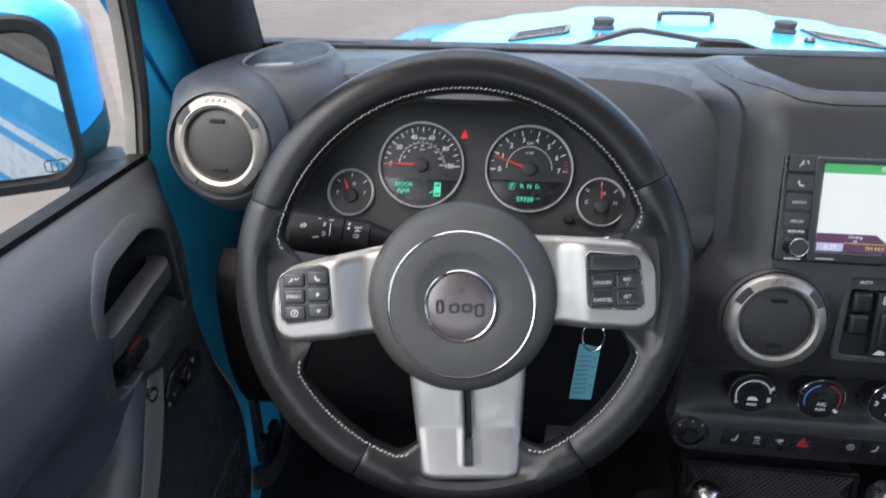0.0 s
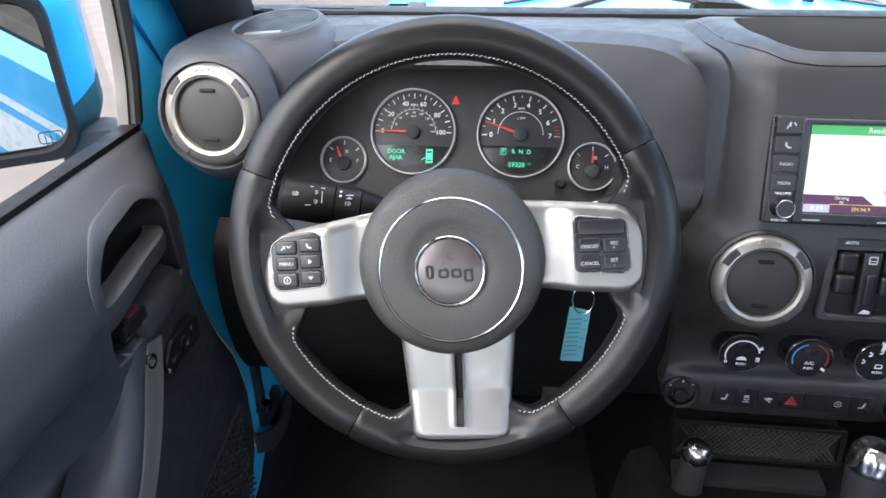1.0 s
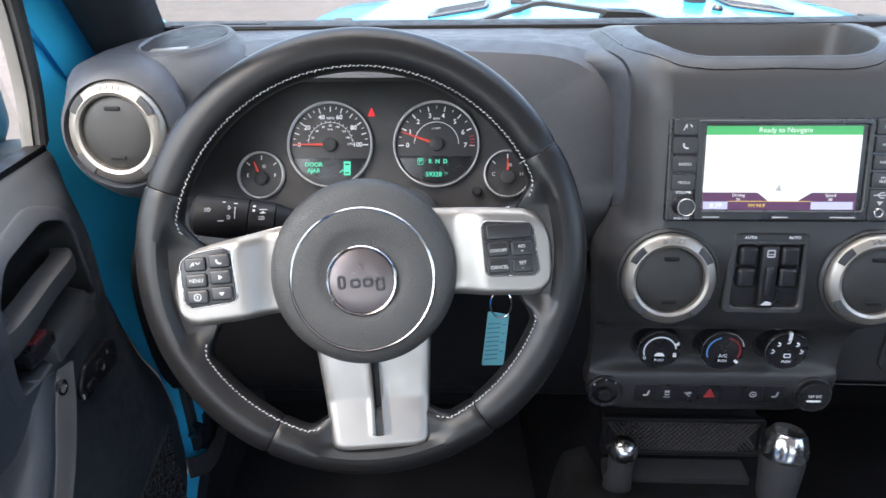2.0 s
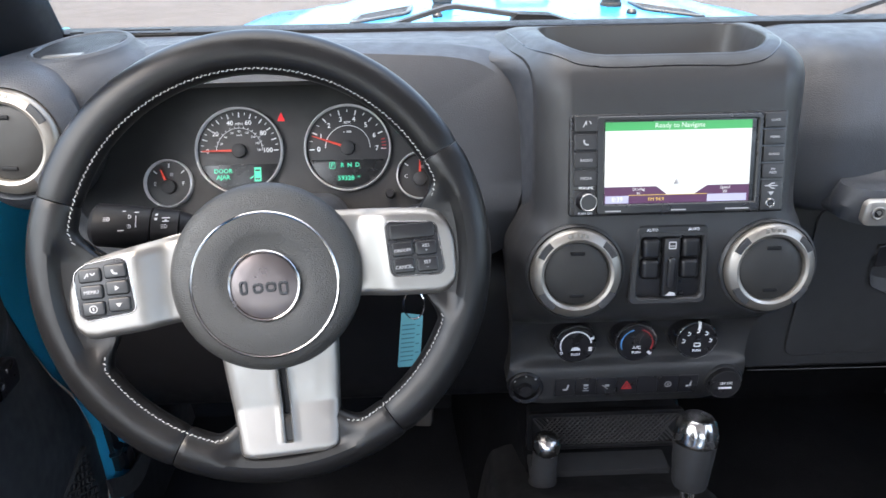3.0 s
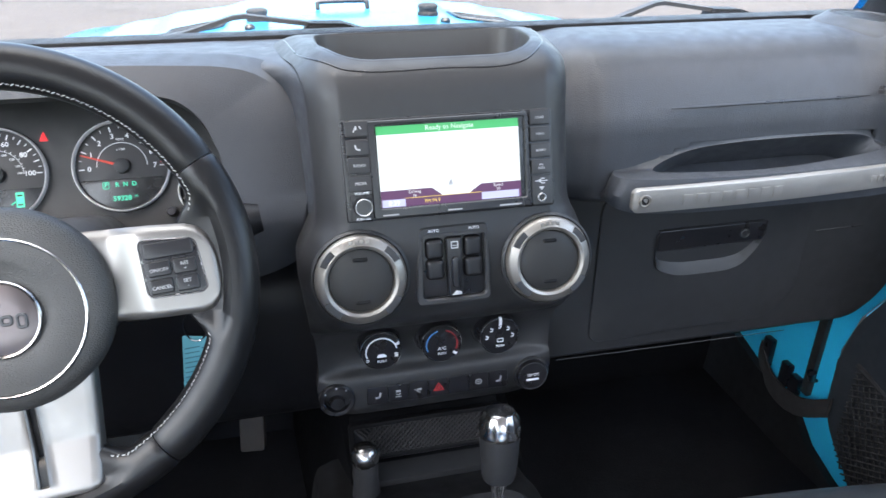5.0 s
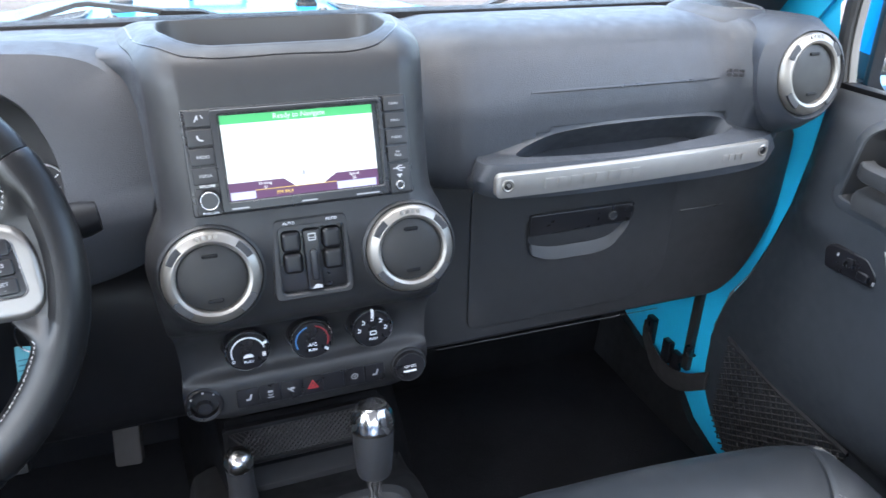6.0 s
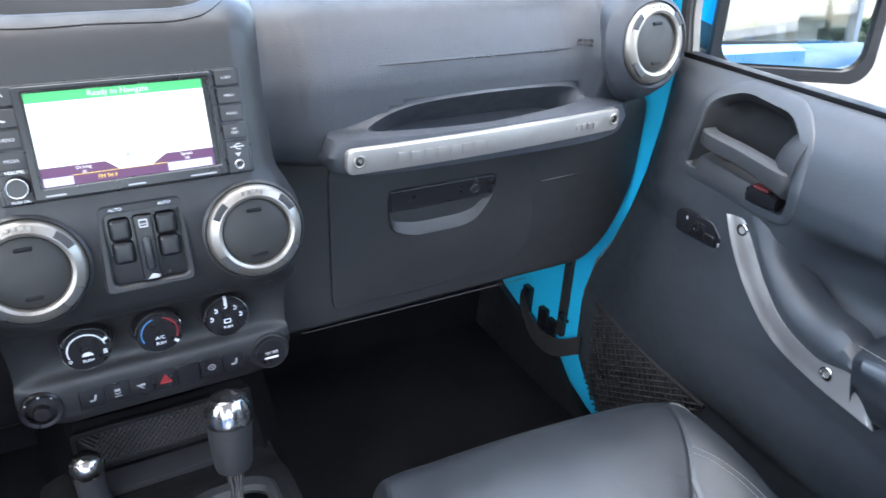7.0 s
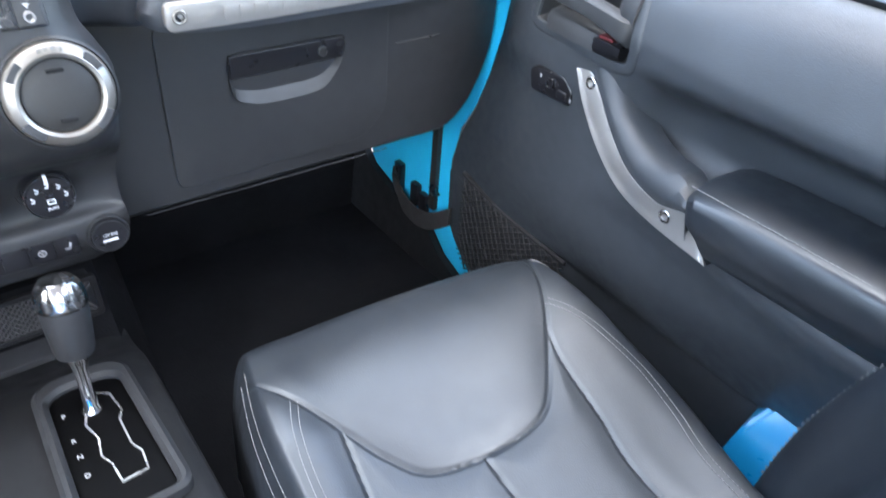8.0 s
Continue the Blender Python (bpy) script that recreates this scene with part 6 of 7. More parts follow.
# ---------- instrument cluster ----------
cl = thing("instrument_cluster", "black instrument cluster with four chrome-ringed gauges", "instrument cluster", face_pose(-0.40, 0.815, 1.14, 27))
bm = bmesh.new()
slab(bm, rpoly([(-0.26, -0.07), (-0.20, -0.09), (0.19, -0.09), (0.23, -0.05), (0.22, 0.05), (0.14, 0.095), (-0.16, 0.095), (-0.24, 0.04)], 0.03), -0.012, -0.004, 0.002)
part("face_plate", bm, LINING, cl)


def gauge(cx, cy, r, name, label):
    b = bmesh.new()
    lathe(b, [(r - 0.0024, -0.004), (r - 0.0022, 0.003), (r - 0.0015, 0.0045), (r - 0.0005, 0.0035), (r - 0.0001, -0.004)], 64, cx, cy)
    bmesh.ops.delete(b, geom=[f for f in b.faces if len(f.verts) > 4], context='FACES_ONLY')
    g = part(name, b, GAUGE_RING, cl, label)
    b = bmesh.new()
    slab(b, ell(r * 0.955, r * 0.955, cx, cy, 48), -0.006, -0.003, 0.0004)
    part("dial", b, DIAL, g, "black dial face")
    return g


ZD = -0.0029


def ticks(b, cx, cy, r0, r1, angs, w):
    for a in angs:
        c, s_ = math.cos(radians(a)), math.sin(radians(a))
        polyline(b, [(cx + r0 * c, cy + r0 * s_), (cx + r1 * c, cy + r1 * s_)], w, ZD, ZD + 0.0004)
    return b


def needle(g, cx, cy, ang, ln, hub, mat=None):
    b = bmesh.new()
    c, s_ = math.cos(radians(ang)), math.sin(radians(ang))
    p = Vector((-s_, c))
    q = [Vector((cx + hub * 0.6 * c, cy + hub * 0.6 * s_)) + p * 0.0014, Vector((cx + ln * c, cy + ln * s_)) + p * 0.0005, Vector((cx + ln * c, cy + ln * s_)) - p * 0.0005, Vector((cx + hub * 0.6 * c, cy + hub * 0.6 * s_)) - p * 0.0014]
    grid(b, [[(v.x, v.y, 0.0005) for v in q], [(v.x, v.y, 0.0015) for v in q]], True, True, True)
    part("needle", b, mat or NEEDLE, g, "red needle" if mat is None else "")
    b = bmesh.new()
    lathe(b, [(hub, ZD), (hub * 0.95, 0.003), (hub * 0.7, 0.004), (0.0001, 0.0042)], 28, cx, cy)
    part("needle_cap", b, SOFT_BLACK, g)


# speedometer
sx_, sy_, R1 = -0.0645, 0.0004, 0.0515
g = gauge(sx_, sy_, R1, "speedometer", "chrome ring")
b = bmesh.new()
ticks(b, sx_, sy_, 0.0395, 0.0455, [180 - 18 * k for k in range(11)], 0.0011)
ticks(b, sx_, sy_, 0.0425, 0.0455, [171 - 18 * k for k in range(10)], 0.0007)
ticks(b, sx_, sy_, 0.0265, 0.0290, [180 - 11.2 * k for k in range(17)], 0.0004)
polyline(b, arc(0.0268, 180, 0, 30, sx_, sy_), 0.0004, ZD, ZD + 0.0003)
part("scale", b, WHITE_INK, g)
bms = []
for v, a in ((20, 144), (40, 108), (60, 72), (80, 36)):
    bms.append(words(str(v), 0.0078, (sx_ + 0.0345 * math.cos(radians(a)), sy_ + 0.0345 * math.sin(radians(a)), ZD), bold=0.0001))
bms.append(words("100", 0.0078, (sx_ + 0.0330, sy_, ZD), bold=0.0001))
bms.append(words("0", 0.0078, (sx_ - 0.0375, sy_, ZD)))
bms.append(words("MPH", 0.0045, (sx_, sy_ + 0.0315, ZD)))
for v, a in ((20, 158), (40, 135), (60, 112), (80, 90), (100, 68), (120, 45), (140, 22), (160, 2)):
    bms.append(words(str(v), 0.0036, (sx_ + 0.0228 * math.cos(radians(a)), sy_ + 0.0228 * math.sin(radians(a)), ZD)))
bms.append(words("km/h", 0.0032, (sx_, sy_ + 0.0185, ZD)))
part("numerals", merge(*bms), WHITE_INK, g)
b = bmesh.new()
slab(b, [(sx_ + x, sy_ + y) for x, y in [(-0.044, -0.0165), (0.044, -0.0165)] + arc(0.0470, -20.5, -159.5, 24)], ZD, ZD + 0.0003, 0.0001)
win = part("display", b, LCD, g, "dark display window")
part("display_text", merge(words("DOOR\nAJAR", 0.0072, (sx_ - 0.0200, sy_ - 0.0275, ZD + 0.0005), bold=0.0001)), GREEN_LED, g, "green lit lettering")
b = bmesh.new()
box(b, sx_ + 0.0165, sx_ + 0.0245, sy_ - 0.0365, sy_ - 0.0200, ZD + 0.0004, ZD + 0.0008)
polyline(b, [(sx_ + 0.0160, sy_ - 0.030), (sx_ + 0.0115, sy_ - 0.0330)], 0.0012, ZD + 0.0004, ZD + 0.0008)
part("door_symbol", b, GREEN_LED, g, "green car symbol with an open door")
b = bmesh.new()
bars(b, [(sx_ + 0.0178, sx_ + 0.0232, sy_ - 0.0245, sy_ - 0.0225), (sx_ + 0.0178, sx_ + 0.0232, sy_ - 0.0345, sy_ - 0.0325)], ZD + 0.0008, ZD + 0.0010)
part("symbol_window", b, LCD, g)
needle(g, sx_, sy_, 180, 0.0440, 0.0085)
# tachometer
tx_, ty_ = 0.0630, 0.0010
g = gauge(tx_, ty_, R1, "tachometer", "chrome ring")
b = bmesh.new()
ticks(b, tx_, ty_, 0.0395, 0.0455, [182 - 26.3 * k for k in range(8)], 0.0012)
ticks(b, tx_, ty_, 0.0425, 0.0455, [182 - 13.15 - 26.3 * k for k in range(6)], 0.0007)
polyline(b, arc(0.0265, 180, 0, 30, tx_, ty_), 0.0006, ZD, ZD + 0.0003)
part("scale", b, WHITE_INK, g)
b = bmesh.new()
ticks(b, tx_, ty_, 0.0405, 0.0455, [13, 8, 3, -2], 0.0014)
part("red_zone", b, RED_INK, g, "red zone marks")
bms = [words(str(v), 0.0080, (tx_ + 0.0345 * math.cos(radians(182 - 26.3 * v)), ty_ + 0.0345 * math.sin(radians(182 - 26.3 * v)), ZD), bold=0.0001) for v in range(8)]
bms += [words("RPM", 0.0042, (tx_, ty_ + 0.0300, ZD)), words("x 1000", 0.0034, (tx_, ty_ + 0.0190, ZD))]
part("numerals", merge(*bms), WHITE_INK, g)
b = bmesh.new()
slab(b, [(tx_ + x, ty_ + y) for x, y in [(-0.0445, -0.0140), (0.0445, -0.0140)] + arc(0.0470, -17.3, -162.7, 24)], ZD, ZD + 0.0003, 0.0001)
part("display", b, LCD, g, "dark display window")
b = bmesh.new()
frame_bm(b, rrect(0.0068, 0.0078, 0.001, tx_ - 0.0190, ty_ - 0.0205), rrect(0.0056, 0.0066, 0.0006, tx_ - 0.0190, ty_ - 0.0205), ZD + 0.0004, ZD + 0.0008, 0.0001)
part("display_text", merge(words("P", 0.0066, (tx_ - 0.0190, ty_ - 0.0205, ZD + 0.0005), bold=0.0001), words("R  N  D", 0.0070, (tx_ + 0.0020, ty_ - 0.0205, ZD + 0.0005), bold=0.0001), words("59328", 0.0078, (tx_ - 0.0030, ty_ - 0.0360, ZD + 0.0005), bold=0.0001), words("mi", 0.0040, (tx_ + 0.0118, ty_ - 0.0340, ZD + 0.0005)), b), GREEN_LED, g, "green lit lettering")
needle(g, tx_, ty_, 161, 0.0440, 0.0085)
# small gauges
for cx, cy, ang, l1, l2, nm, lab in ((-0.1480, -0.0360, 113, "E", "F", "fuel_gauge", "chrome ring"), (0.1478, -0.0340, 90, "C", "H", "temperature_gauge", "chrome ring")):
    g = gauge(cx, cy, 0.0285, nm, lab)
    b = bmesh.new()
    ticks(b, cx, cy, 0.0185, 0.0235, [140, 90, 40], 0.0010)
    part("scale", b, WHITE_INK, g)
    part("numerals", merge(words(l1, 0.0062, (cx - 0.0165, cy - 0.0005, ZD)), words(l2, 0.0062, (cx + 0.0165, cy - 0.0005, ZD))), WHITE_INK, g)
    b = bmesh.new()
    bars(b, [(cx + 0.0010, cx + 0.0050, cy + 0.0085, cy + 0.0125)], ZD, ZD + 0.0004)
    part("symbol", b, GREY_INK, g)
    needle(g, cx, cy - 0.004, ang, 0.0215, 0.0085)
b = bmesh.new()
slab(b, rpoly([(-0.0195, 0.0345), (-0.0105, 0.0345), (-0.0130, 0.0405), (-0.0150, 0.0450), (-0.0170, 0.0405)], 0.001), -0.004, -0.0030, 0.0003)
part("warning_lamp", b, RED_LED, cl, "lit red seat belt warning")
b = bmesh.new()
lathe(b, [(0.0058, -0.004), (0.0052, 0.010), (0.0042, 0.0115), (0.0001, 0.0118)], 24, 0.1120, -0.0550)
part("trip_button", b, BLACK, cl)

# ---------- passenger seat ----------
SX = 0.402
seat = thing("bucket_seat", "black leather passenger seat with pale stitching", "seat", pose(SX, 0.1, 0.45))
U_SEAM = [(-0.222, 0.535), (-0.208, 0.500), (-0.178, 0.445), (-0.153, 0.395), (-0.128, 0.345), (-0.098, 0.308), (-0.035, 0.292), (0.032, 0.293), (0.074, 0.310), (0.128, 0.365), (0.177, 0.428), (0.205, 0.480), (0.218, 0.530)]
L_SEAM = [(-0.153, 0.395), (-0.165, 0.33), (-0.178, 0.25), (-0.185, 0.10), (-0.185, -0.05)]
R_SEAM = [(0.150, 0.393), (0.134, 0.35), (0.116, 0.265), (0.090, 0.17), (0.08, -0.05)]
C_SEAM = [(-0.035, 0.292), (-0.040, 0.22), (-0.045, 0.10), (-0.045, -0.05)]
SEAMS = [[(p.x, p.y) for p in spline([(x, y, 0) for x, y in c], 400)] for c in (U_SEAM, L_SEAM, R_SEAM, C_SEAM)]
SEAM_PTS = np.array([p for c in SEAMS for p in c])


def wide(x, y):
    """Half width of the cushion on the side of x."""
    if x > 0:
        return float(np.interp(y, [0.0, 0.10, 0.15, 0.20, 0.25, 0.31, 0.37, 0.46], [0.185, 0.195, 0.212, 0.230, 0.243, 0.252, 0.256, 0.250]))
    return float(np.interp(y, [0.1, 0.35, 0.42, 0.50, 0.56], [0.252, 0.250, 0.244, 0.228, 0.212]))


def front_y(x):
    return 0.585 - 0.55 * max(0.0, abs(x) - 0.14) ** 1.6 - 0.02 * (x / 0.25) ** 2 - 0.09 * x


def seat_z(x, y):
    u = abs(x) / wide(x, y)
    z = 0.722 + 0.032 * math.exp(-((y - 0.47) / 0.13) ** 2)
    z += (0.010 if x > 0 else 0.014) * math.exp(-((u - 0.84) / 0.18) ** 2) * (1 if y < 0.4 else max(0.35, 1 - (y - 0.4) / 0.16))
    if u > 0.88:
        z -= 0.10 * ((u - 0.88) / 0.12) ** 2
    d = front_y(x) - y
    if d < 0.055:
        z -= 0.065 * (1 - math.sqrt(max(0.0, 1 - (1 - d / 0.055) ** 2)))
    dm = float(np.min(np.hypot(SEAM_PTS[:, 0] - x, SEAM_PTS[:, 1] - y)))
    z -= 0.0030 * math.exp(-(dm / 0.0028) ** 2) + 0.0026 * math.exp(-(dm / 0.018) ** 2)
    return z


bm = bmesh.new()
rows = []
NU, NV = 250, 290
for j in range(NV + 1):
    v = j / NV
    row = []
    for i in range(NU + 1):
        q = math.sin((i / NU * 2 - 1) * math.pi / 2) * 0.5 + (i / NU * 2 - 1) * 0.5
        fy = front_y(q * 0.25)
        y = -0.06 + (fy + 0.06) * math.sin(v * math.pi / 2) * 0.35 + (fy + 0.06) * v * 0.65
        x = q * wide(q, y)
        row.append((x, y - 0.1, seat_z(x, y) - 0.45))
    row = [(row[0][0] - 0.004, row[0][1], 0.05)] + row + [(row[-1][0] + 0.004, row[-1][1], 0.05)]
    rows.append(row)
rows.append([(x, y + 0.003, max(0.05, z - 0.09)) for x, y, z in rows[-1]])
rows.append([(x * 0.99, y - 0.02, 0.05) for x, y, z in rows[-2]])
grid(bm, rows)
cush = part("cushion", bm, SEAT, seat, "padded black leather cushion")


def stitch_line(pts, name, off=0.0, step=0.0043):
    b = bmesh.new()
    P2 = spline([(x, y, 0) for x, y in pts], 200)
    acc, k = 0.0, 0
    for a, c in zip(P2, P2[1:]):
        acc += (c - a).length
        if acc > step:
            acc = 0
            t = (c - a).normalized()
            nrm = Vector((-t.y, t.x, 0))
            m_ = a + nrm * off
            p, q = m_ - t * 0.0019, m_ + t * 0.0019
            tube(b, [(p.x, p.y - 0.1, seat_z(p.x, p.y) - 0.4494), (q.x, q.y - 0.1, seat_z(q.x, q.y) - 0.4496)], 0.00055, 5)
    part(name, b, DIM_THREAD, cush, "pale stitching")


OUT_R = [(0.176, 0.425), (0.194, 0.385), (0.203, 0.345), (0.203, 0.28), (0.186, 0.213), (0.160, 0.14), (0.145, 0.03)]
OUT_L = [(-0.180, 0.450), (-0.200, 0.40), (-0.212, 0.33), (-0.218, 0.22), (-0.215, 0.05)]
EDGE_L = [(-0.205, 0.530), (-0.222, 0.47), (-0.234, 0.40), (-0.240, 0.28), (-0.241, 0.05)]
EDGE_R = [(0.218, 0.500), (0.240, 0.44), (0.247, 0.37), (0.243, 0.31), (0.234, 0.25), (0.221, 0.20), (0.203, 0.15), (0.186, 0.10)]
for c in (OUT_R, OUT_L):
    stitch_line(c, "stitching", 0.004)
    stitch_line(c, "stitching", -0.004)
for c in (EDGE_L, EDGE_R):
    stitch_line(c, "stitching", 0.0028)
    stitch_line(c, "stitching", -0.0028)
bm = bmesh.new()
rows = []
for z, yc, w in ((0.66, 0.03, 0.22), (0.72, 0.03, 0.235), (0.80, 0.022, 0.25), (0.90, -0.005, 0.252), (1.05, -0.07, 0.245), (1.22, -0.13, 0.22), (1.32, -0.18, 0.16), (1.34, -0.20, 0.08)):
    r = []
    for i in range(33):
        f = i / 16 - 1
        bol = 0.075 * math.exp(-((abs(f) - 0.86) / 0.14) ** 2) if z < 1.25 else 0.02
        r.append((w * f, yc + bol - 0.05 * max(0, abs(f) - 0.9) / 0.1 - 0.1, z - 0.45))
    r = [(r[0][0], r[0][1] - 0.12, r[0][2])] + r + [(r[-1][0], r[-1][1] - 0.12, r[-1][2])]
    rows.append([Vector(p) for p in r])
cols = [spline([r[i] for r in rows], 40) for i in range(len(rows[0]))]
grid(bm, [[c[j] for c in cols] for j in range(40)], True, True, True)
back = part("backrest", bm, SEAT, seat, "padded black leather backrest")
b = bmesh.new()
for sx in (-1, 1):
    for j in range(60):
        z = 0.72 + j * 0.008
        if z < 1.2:
            yc = np.interp(z, [0.66, 0.72, 0.80, 0.90, 1.05, 1.22], [0.03, 0.03, 0.022, -0.005, -0.07, -0.13]) + 0.0755
            w = np.interp(z, [0.66, 0.72, 0.80, 0.90, 1.05, 1.22], [0.22, 0.235, 0.25, 0.252, 0.245, 0.22])
            tube(b, [(sx * w * 0.88, yc - 0.1, z - 0.45), (sx * w * 0.88, yc - 0.1, z - 0.446)], 0.0009, 5)
part("stitching", b, DIM_THREAD, back, "pale stitching")
bm = bmesh.new()
box(bm, -0.22, 0.22, -0.15, 0.36, -0.02, 0.06, 0.01)
part("base", bm, CARPET, seat)


# ---------- doors ----------
YF = [(1.168, 0.728), (1.12, 0.735), (1.065, 0.741), (0.98, 0.753), (0.90, 0.774), (0.83, 0.800), (0.777, 0.831), (0.70, 0.850), (0.62, 0.856), (0.57, 0.848), (0.50, 0.80), (0.46, 0.745), (0.43, 0.70)]


def yf(z):
    zs = [a for a, _ in YF][::-1]
    return float(np.interp(z, zs, [b_ for _, b_ in YF][::-1]))


TF = [0.0, 0.05, 0.14, 0.25, 0.285, 0.33, 0.40, 0.58, 0.75, 1.0]
DR = [
    (1.168, [.772, .772, .772, .772, .772, .772, .772, .772, .772, .772]),
    (1.166, [.757, .756, .755, .755, .755, .755, .755, .755, .755, .755]),
    (1.152, [.752, .742, .734, .731, .731, .730, .730, .730, .730, .730]),
    (1.125, [.752, .722, .708, .706, .705, .705, .705, .705, .705, .705]),
    (1.08, [.754, .714, .698, .692, .691, .690, .688, .687, .687, .687]),
    (1.058, [.755, .715, .699, .693, .690, .688, .685, .682, .682, .683]),
    (1.044, [.756, .716, .700, .694, .692, .691, .689, .687, .687, .687]),
    (1.032, [.756, .717, .701, .695, .697, .703, .706, .708, .708, .708]),
    (1.012, [.757, .719, .702, .697, .706, .732, .744, .748, .748, .748]),
    (0.985, [.757, .722, .704, .699, .712, .746, .756, .756, .756, .756]),
    (0.94, [.757, .738, .712, .702, .712, .742, .752, .752, .752, .752]),
    (0.89, [.757, .740, .716, .704, .700, .695, .688, .660, .650, .648]),
    (0.83, [.757, .742, .720, .707, .704, .700, .692, .670, .662, .660]),
    (0.76, [.757, .745, .727, .715, .712, .708, .703, .693, .690, .690]),
    (0.69, [.757, .750, .742, .737, .736, .734, .731, .727, .725, .725]),
    (0.66, [.757, .754, .752, .750, .750, .749, .748, .747, .746, .746]),
    (0.55, [.757, .756, .755, .755, .755, .754, .754, .754, .754, .754]),
    (0.44, [.757] * 10),
]


BOWL = rpoly([(0.648, 1.042), (0.637, 1.143), (0.596, 1.1645), (0.508, 1.1585), (0.466, 1.130), (0.455, 1.065), (0.460, 1.030), (0.490, 1.026), (0.636, 1.033)], 0.020, 6)
HOLE = offset(BOWL, -0.006)


def door(s):
    side = "passenger" if s > 0 else "driver"
    d = thing("door_2" if s > 0 else "door_1", f"closed {side} door with dark grey trim and a silver pull handle", "car door", pose(s * 0.78, 0.74, 0.45), kind="structure")
    O = Vector((s * 0.78, 0.74, 0.45))

    # the driver's handle bowl sits a little further forward and is deeper
    DY, DZ, KZ = (0.032, -0.012, 1.033) if s < 0 else (0.0, 0.0, 1.0)

    def fit_z(z):
        return 1.143 - (1.1645 - z) * KZ if s < 0 else z

    hole = [(y + DY, fit_z(z)) for y, z in HOLE]
    BM = Matrix.Translation((0, DY, 1.143 - 1.1645 * KZ)) @ Matrix.Diagonal((1, 1, KZ, 1)) if s < 0 else Matrix.Identity(4)
    LEVER_M = Matrix.Translation((-0.010, 0.030, -0.012)) if s < 0 else Matrix.Identity(4)
    LOCK_M = Matrix.Translation((-0.010, 0.044, -0.0155)) if s < 0 else Matrix.Identity(4)

    def put(name, bm, mat, parent=d, label=""):
        if name == "door_handle":
            moved(bm, LEVER_M)
        elif name == "lock_lever":
            moved(bm, LOCK_M)
        elif name in ("pull_handle", "armrest", "switch_plate"):
            moved(bm, Matrix.Translation((0, DY, DZ)))
        bmesh.ops.transform(bm, matrix=Matrix.Translation(-O), verts=bm.verts)
        return part(name, bm, mat, parent, label)

    bm = bmesh.new()
    net = []
    for z, xs in DR:
        net.append([Vector((s * x, yf(z) + (-0.30 - yf(z)) * t, z)) for x, t in zip(xs, TF)])
    rows = surface(net, 150, 170)

    def surf_x(y, z):
        """The trim's true distance from the middle of the car."""
        j = min(range(len(trim_rows) - 1), key=lambda k: abs((trim_rows[k][0].z + trim_rows[k + 1][0].z) / 2 - z))
        xs = [float(np.interp(y, [p.y for p in r][::-1], [abs(p.x) for p in r][::-1])) for r in (trim_rows[j], trim_rows[j + 1])]
        f = (z - trim_rows[j][0].z) / (trim_rows[j + 1][0].z - trim_rows[j][0].z)
        return xs[0] * (1 - f) + xs[1] * f

    trim_rows = rows
    vs = [[bm.verts.new(p) for p in r] for r in rows]
    for a, b in zip(vs, vs[1:]):
        for i in range(len(a) - 1):
            q = (a[i], a[i + 1], b[i + 1], b[i])
            c = sum((v.co for v in q), Vector()) / 4
            if inside(hole, c.y, c.z):
                continue
            bm.faces.new(q)
    trim = put("trim_panel", bm, DOOR, d, "dark grey moulded door trim")
    # outer skin
    bm = bmesh.new()
    prof = [(0.772, 1.168), (0.80, 1.15), (0.815, 1.0), (0.82, 0.75), (0.80, 0.50)]
    rows = [[(s * x, y, z) for x, z in prof] for y in (0.735, 0.73, -0.235, -0.24)]
    grid(bm, rows)
    skin = put("outer_skin", bm, BLUE, d, "bright blue painted outer skin")
    for z0, z1, x0, x1 in ((0.985, 1.06, 0.8155, 0.8105), (1.075, 1.09, 0.8095, 0.8085), (0.952, 0.968, 0.8165, 0.8160)):
        bm = bmesh.new()
        grid(bm, [[(s * (x0 + 0.003), y, z0), (s * (x1 + 0.003), y, z1)] for y in (0.73, -0.235)])
        bmesh.ops.solidify(bm, geom=bm.faces[:], thickness=0.002)
        part("side_stripe", moved(bm, Matrix.Translation(-O)), STRIPE, skin, "white painted stripe", smooth=False)
    bm = bmesh.new()
    rows = [[(s * (x - 0.028), yf(z) + 0.002, z), (s * (x + 0.0), yf(z) + 0.012, z), (s * 0.80, yf(z) + 0.012, z)] for x, z in ((0.785, 1.158), (0.785, 1.065), (0.785, 0.98), (0.785, 0.90), (0.785, 0.83), (0.785, 0.777), (0.785, 0.70), (0.785, 0.57), (0.785, 0.46))]
    grid(bm, rows)
    bmesh.ops.solidify(bm, geom=bm.faces[:], thickness=0.002)
    put("front_edge", bm, SOFT_BLACK, d)
    # belt seal and window
    bm = bmesh.new()
    box(bm, min(s * 0.756, s * 0.776), max(s * 0.756, s * 0.776), -0.24, 0.728, 1.164, 1.173, 0.003)
    put("belt_seal", bm, STALK, d, "black rubber belt seal")
    bm = bmesh.new()
    grid(bm, [[(s * 0.775, 0.73, 1.17), (s * 0.775, -0.23, 1.17)], [(s * 0.735, 0.60, 1.60), (s * 0.72, -0.23, 1.68)]])
    bmesh.ops.solidify(bm, geom=bm.faces[:], thickness=0.004)
    gl = put("window_pane", bm, GLASS, d, "clear side glass")
    gl.visible_shadow = False
    bm = bmesh.new()
